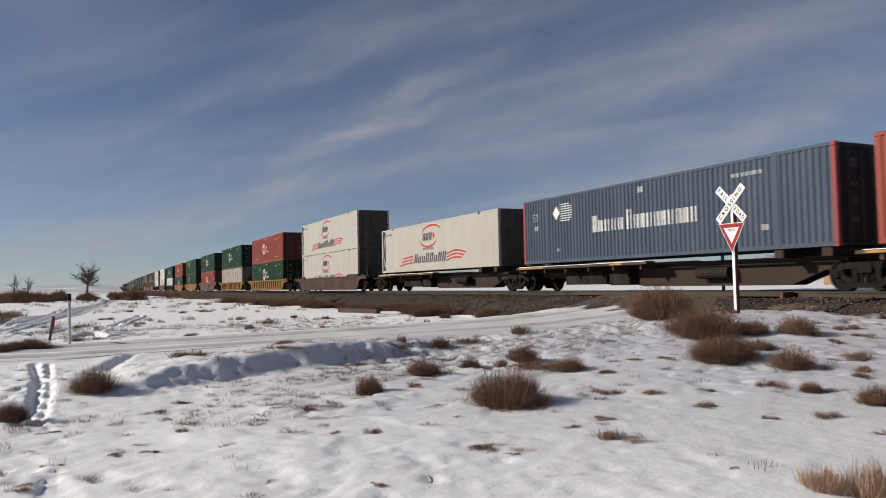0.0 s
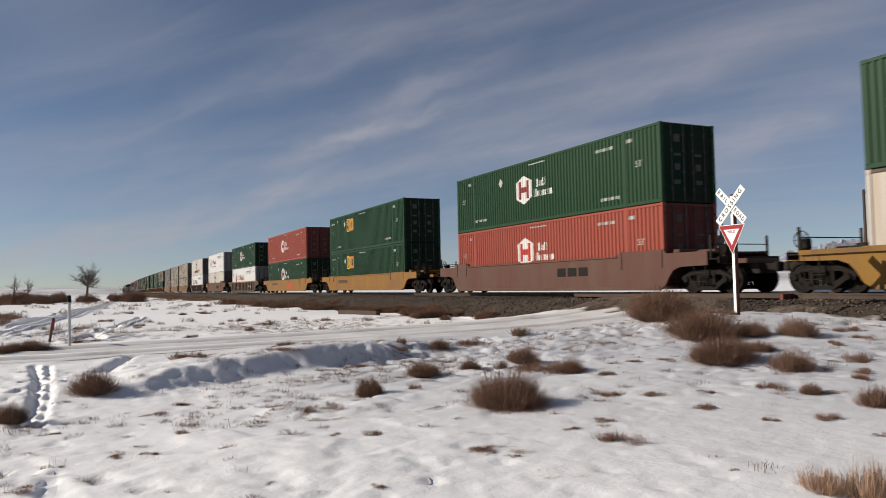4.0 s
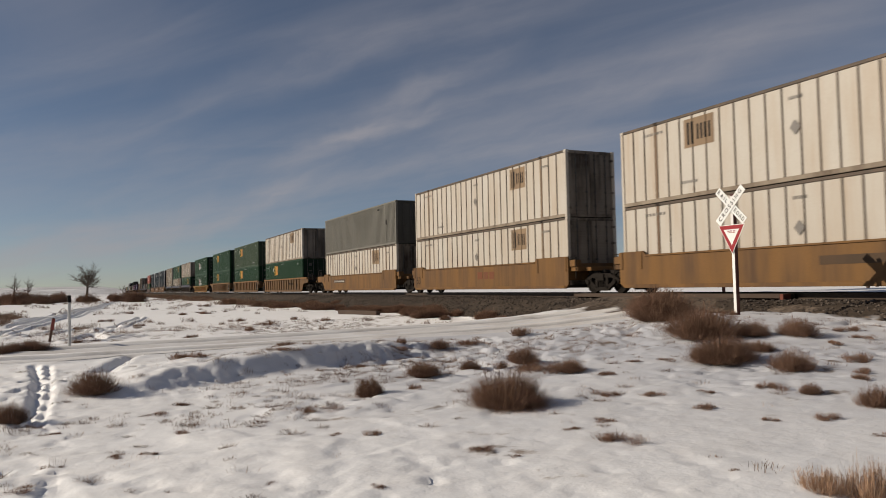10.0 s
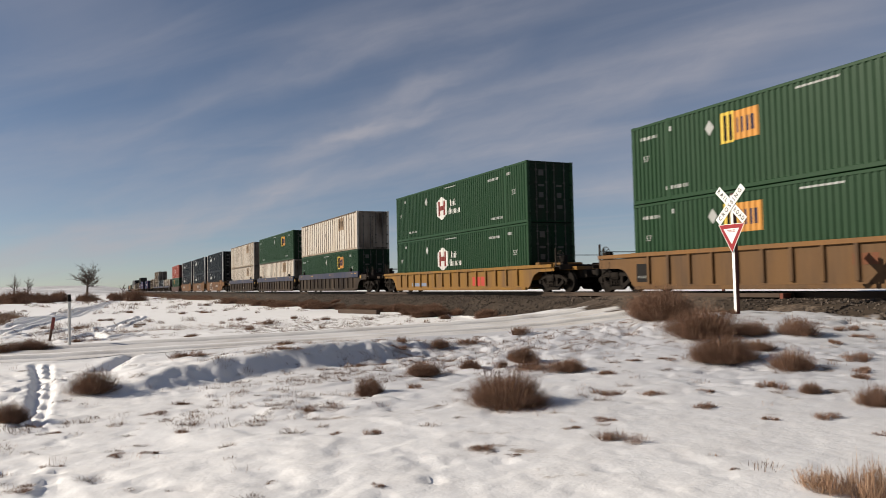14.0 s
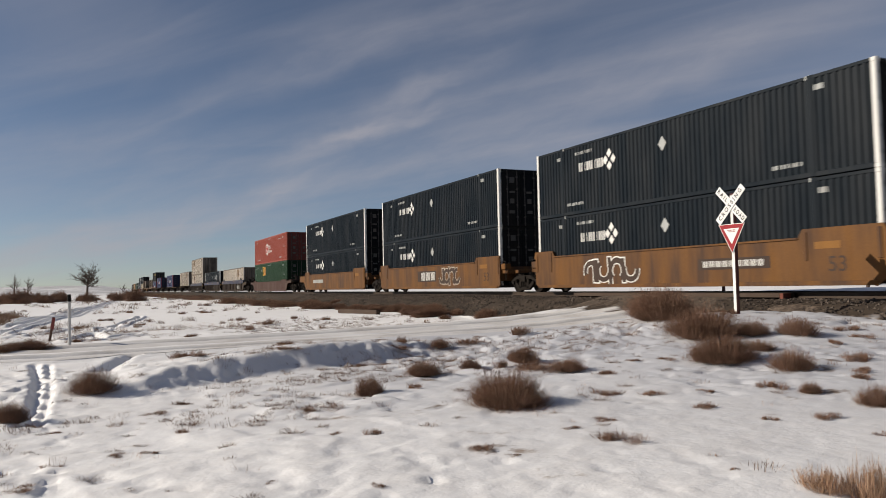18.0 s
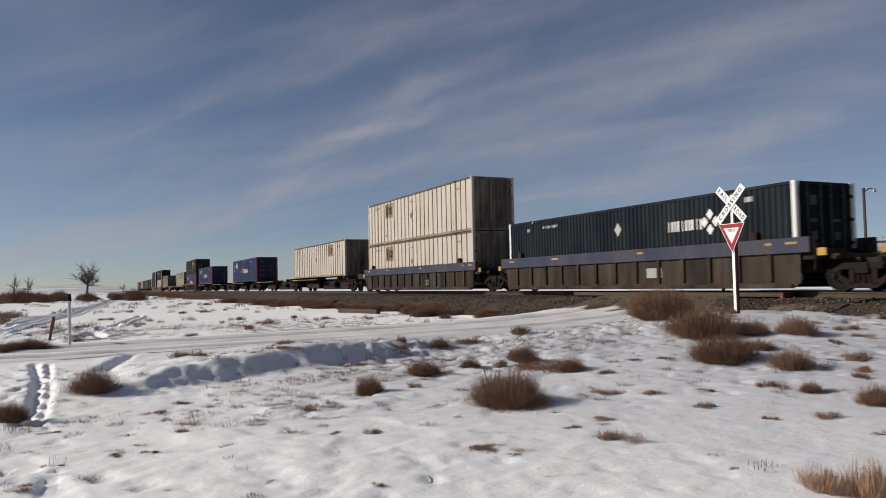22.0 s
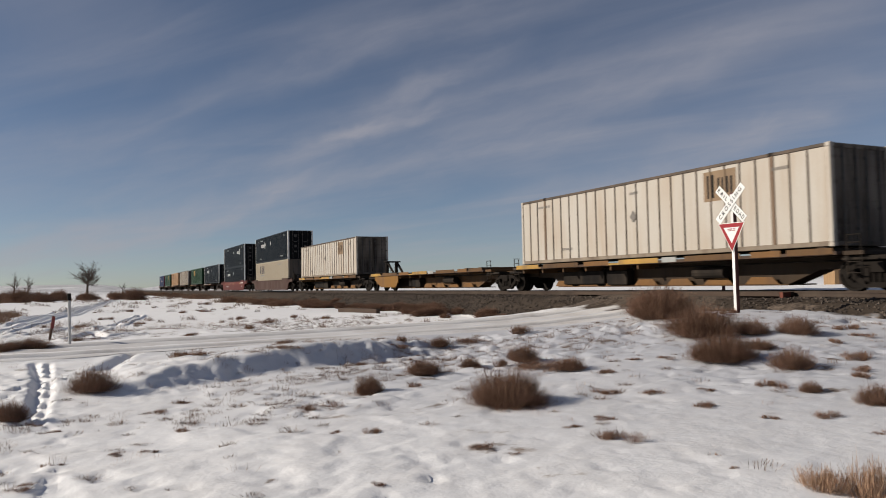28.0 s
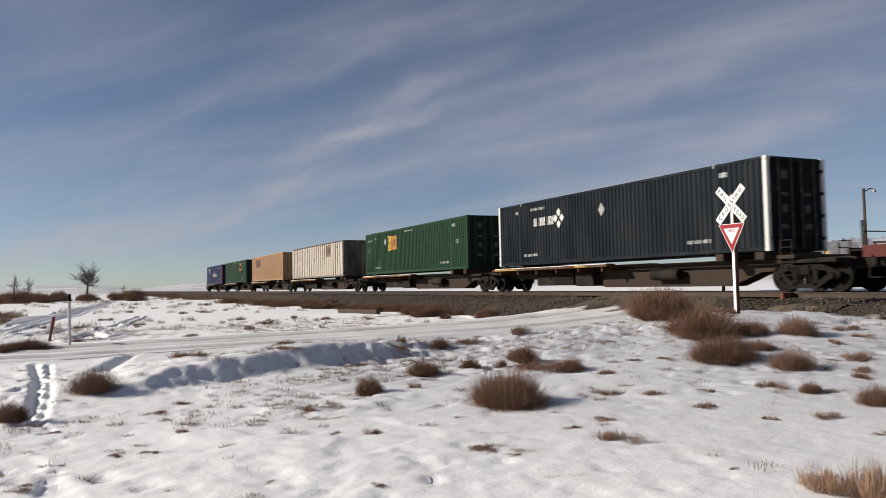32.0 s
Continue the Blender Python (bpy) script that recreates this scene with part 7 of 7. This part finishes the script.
def bare_tree(x, y, high, seed, label, levels=4, wide=1.0, limbs=7):
    """A leafless tree: tapered trunk, ascending limbs that lead on, and side twigs."""
    rnd = random.Random(seed)
    root = tagged(new("tree"), label, "tree")
    root.matrix_basis = pose(x, y, land_z(x, y) - 0.1)
    trunk, crown = Solid(), Solid()

    def grow(p, d, length, r, level):
        bent = (d + Vector((rnd.uniform(-.5, .5), rnd.uniform(-.5, .5), rnd.uniform(-.25, .35)))).normalized()
        m = p + d * length * 0.5
        q = m + bent * length * 0.5
        crown.rod(p, m, r, 5 if level > 2 else 3, r * 0.85)
        crown.rod(m, q, r * 0.85, 5 if level > 2 else 3, r * 0.65)
        if level == 0:
            return
        grow(q, bent, length * rnd.uniform(0.75, 0.95), max(r * 0.62, 0.016), level - 1)
        for k in range(3 if level > 1 else 4):
            a = rnd.uniform(0, 6.28)
            e = (bent * rnd.uniform(0.4, 0.8) + Vector((math.cos(a) * wide, math.sin(a) * wide, rnd.uniform(-0.2, 0.5))) * 0.8).normalized()
            grow(p.lerp(m, rnd.uniform(0.4, 1.0)) if k else m.lerp(q, rnd.uniform(0.2, 0.9)), e, length * rnd.uniform(0.45, 0.8), max(r * 0.48, 0.016), level - 1)

    top = Vector((0.02 * high, 0, 0.48 * high))
    trunk.rod((0, 0, -0.2), top * 0.5, high * 0.030, 8, high * 0.024).rod(top * 0.5, top, high * 0.024, 8, high * 0.018)
    for k in range(limbs):
        a = 2.4 * k + rnd.uniform(-0.4, 0.4)
        lift = 0.55 + 0.45 * (k + 0.5) / limbs
        side = rnd.uniform(0.6, 1.0) * wide
        d = Vector((math.cos(a) * side, math.sin(a) * side, rnd.uniform(0.2, 0.7) + 0.5 * (lift > 0.9))).normalized()
        grow(top * lift, d, high * rnd.uniform(0.12, 0.18), high * 0.013, levels)
    bark = paint("bare_bark", (0.085, 0.064, 0.054), 0.9, amount=0.3, streak=False)
    part("trunk", trunk, bark, root)
    part("crown", crown, bark, root, "bare branching twigs")


bare_tree(0.45, 190, 9.6, 7, "bare leafless tree with a twiggy crown on the plain", 4, 0.85, 9)
bare_tree(-13.8, 229, 6.6, 6, "small bare tree behind the brush", 3, 0.6, 5)
bare_tree(10.9, 260, 4.6, 8, "low bare sapling far along the track", 3, 0.5, 4)
bare_tree(-16.5, 222, 7.2, 9, "thin bare sapling above the brush", 3, 0.4, 4)


def marker_posts():
    p = tagged(new("marker_post"), "white roadside marker post with a dark cap", "post")
    p.matrix_basis = pose(-0.36, 22.2, land_z(-0.36, 22.2) - 0.05, 0, -0.5, 20)
    part("post", Solid().cbox(-0.034, 0.034, -0.03, 0.03, -0.2, 1.25, 0.01), paint("marker_grey", (0.55, 0.55, 0.54), 0.6, amount=0.3), p)
    part("cap", Solid().cbox(-0.040, 0.040, -0.036, 0.036, 1.25, 1.44, 0.012), DARK, p, "dark cap")
    q = tagged(new("marker_stake"), "short leaning stake with a red reflector", "post")
    q.matrix_basis = pose(-0.93, 25.0, land_z(-0.93, 25.0), 0, 9, 30)
    part("stake", Solid().cbox(-0.035, 0.035, -0.02, 0.02, -0.2, 0.70, 0.008), paint("stake_wood", (0.10, 0.06, 0.045), 0.8, amount=0.3), q)
    part("reflector", Solid().cbox(-0.05, 0.05, -0.03, -0.021, 0.34, 0.68, 0.003), paint("faded_red", (0.22, 0.05, 0.045), 0.6, amount=0.3), q, "faded red plate")
    t = tagged(new("old_tie"), "discarded weathered railway tie lying in the snow", "timber")
    t.matrix_basis = pose(12.65, 36.6, land_z(12.65, 36.6) + 0.09, 0, 0, 12)
    part("beam", Solid().cbox(-0.12, 0.12, -1.9, 1.9, -0.1, 0.12, 0.02), TIE, t)


marker_posts()


def lamp_pole():
    x, y = 45.0, 31.4
    g = land_z(x, y)
    p = tagged(new("street_lamp"), "dark timber pole with a small yard lamp", "street lamp")
    p.matrix_basis = pose(x, y, g)
    top = 6.0 - g
    part("pole", Solid().rod((0, 0, -0.3), (0, 0, top), 0.11, 10, 0.085), paint("pole_wood", (0.055, 0.036, 0.03), 0.85, amount=0.4), p)
    part("arm", Solid().rod((0, 0, top - 0.25), (0.28, -0.2, top - 0.02), 0.03, 6).rod((0.28, -0.2, top - 0.02), (0.5, -0.36, top - 0.06), 0.03, 6), DARK, p)
    part("lamp_head", Solid().rod((0.5, -0.36, top - 0.05), (0.5, -0.36, top - 0.28), 0.07, 10, 0.16), STEEL, p, "small grey lamp head")


lamp_pole()


def farm_house():
    x, y = 104.6, 77.0
    h = tagged(new("house"), "low farmhouse with a snow-dusted gable roof", "house")
    h.matrix_basis = pose(x, y, land_z(x, y), 0, 0, -30) @ Matrix.Diagonal((0.6, 0.5, 1, 1))
    wall = Solid().cbox(-3.4, 3.4, -4, 4, -0.3, 3.6, 0.02)
    wall.slab([(-4, 3.6), (4, 3.6), (0, 6.3)], -3.38, 3.38)
    part("wall", wall, paint("house_siding", (0.30, 0.19, 0.10), 0.8, amount=0.3), h)
    rf = Solid()
    for s in (-1, 1):
        rf.add([(-3.8, 0, 6.42), (3.8, 0, 6.42), (3.8, s * 4.7, 3.35), (-3.8, s * 4.7, 3.35), (-3.8, 0, 6.55), (3.8, 0, 6.55), (3.8, s * 4.7, 3.48), (-3.8, s * 4.7, 3.48)],
               [(0, 1, 2, 3), (4, 5, 6, 7), (0, 1, 5, 4), (1, 2, 6, 5), (2, 3, 7, 6), (3, 0, 4, 7)])
    part("roof", rf, paint("house_roof", (0.20, 0.19, 0.185), 0.8, amount=0.3, dirt=(0.6, 0.6, 0.62), streak=False), h, "grey roof with patches of snow")
    for wx in (-0.2, 1.9):
        w = part("window", Solid().cbox(wx - 0.6, wx + 0.6, -4.06, -4.0, 1.2, 2.5, 0.01), DARK, h, "dark window")
        part("frame", Solid().cbox(wx - 0.7, wx + 0.7, -4.05, -4.0, 1.1, 1.2, 0.01), WHITE, w)
    part("door", Solid().cbox(-2.4, -1.4, -4.06, -4.0, 0, 2.1, 0.01), paint("house_door", (0.16, 0.10, 0.07), 0.6), h)
    x, y = 102.2, 63.2
    r = tagged(new("timber_rack"), "dark open timber rack in a far yard", "shed")
    r.matrix_basis = pose(x, y, land_z(x, y), 0, 0, -34)
    wood = paint("rack_timber", (0.11, 0.07, 0.05), 0.85, amount=0.4)
    for k in range(5):
        part("rack_post", Solid().cbox(-6 + 3 * k - 0.15, -6 + 3 * k + 0.15, -0.15, 0.15, -0.3, 6.0), wood, r)
    for z in (4.4, 5.8):
        part("rack_beam", Solid().cbox(-6.3, 6.3, -0.18, 0.18, z, z + 0.3), wood, r)


farm_house()


def mountains():
    """A snowy range beyond the plain, east of the line."""
    az = np.radians(np.linspace(18, 150, 900))
    rr = np.array([3300, 3500, 3700, 3900, 4050, 4200])
    lift = np.array([0, 0.25, 0.6, 0.95, 1.0, 0.8])
    crest = np.interp(np.degrees(az), [18, 26, 37, 45, 48, 51, 54, 58, 90, 150], [8, 25, 50, 80, 105, 155, 185, 180, 170, 120])
    A, K = np.meshgrid(az, np.arange(len(rr)))
    H = crest[None, :] * lift[:, None] * (0.92 + 0.16 * vnoise(A * 26, K * 1.1 + 2) + 0.16 * vnoise(A * 75, K * 1.7) + 0.08 * vnoise(A * 190, K * 2.3) + 0.04 * vnoise(A * 420, K * 3.1))
    v = np.stack([np.sin(A) * rr[:, None], np.cos(A) * rr[:, None], H - 4], -1).reshape(-1, 3)
    n = len(az)
    f = [(k * n + i, k * n + i + 1, (k + 1) * n + i + 1, (k + 1) * n + i) for k in range(len(rr) - 1) for i in range(n - 1)]
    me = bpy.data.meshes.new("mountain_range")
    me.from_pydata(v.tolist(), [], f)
    # The haze of distance is mixed into this blue-grey.
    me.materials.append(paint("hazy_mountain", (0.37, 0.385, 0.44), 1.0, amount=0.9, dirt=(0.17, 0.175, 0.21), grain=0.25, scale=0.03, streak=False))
    tagged(new("backdrop_mountains", me), "snowy mountain range on the horizon, hazed blue", "mountains", kind="structure")


mountains()
crossing_sign(24.9, 24.0, -90, "second crossbuck beyond the rails", back=True)


def motions():
    """The train rolls towards -y at an even speed."""
    for ob, y0, z in MOVING:
        rows = []
        for k in range(33):
            y = y0 - run(k)
            rows.append((k, pose(track_x(y), y, z, 0, 0, track_turn(y))))
        walk(ob, rows)


motions()
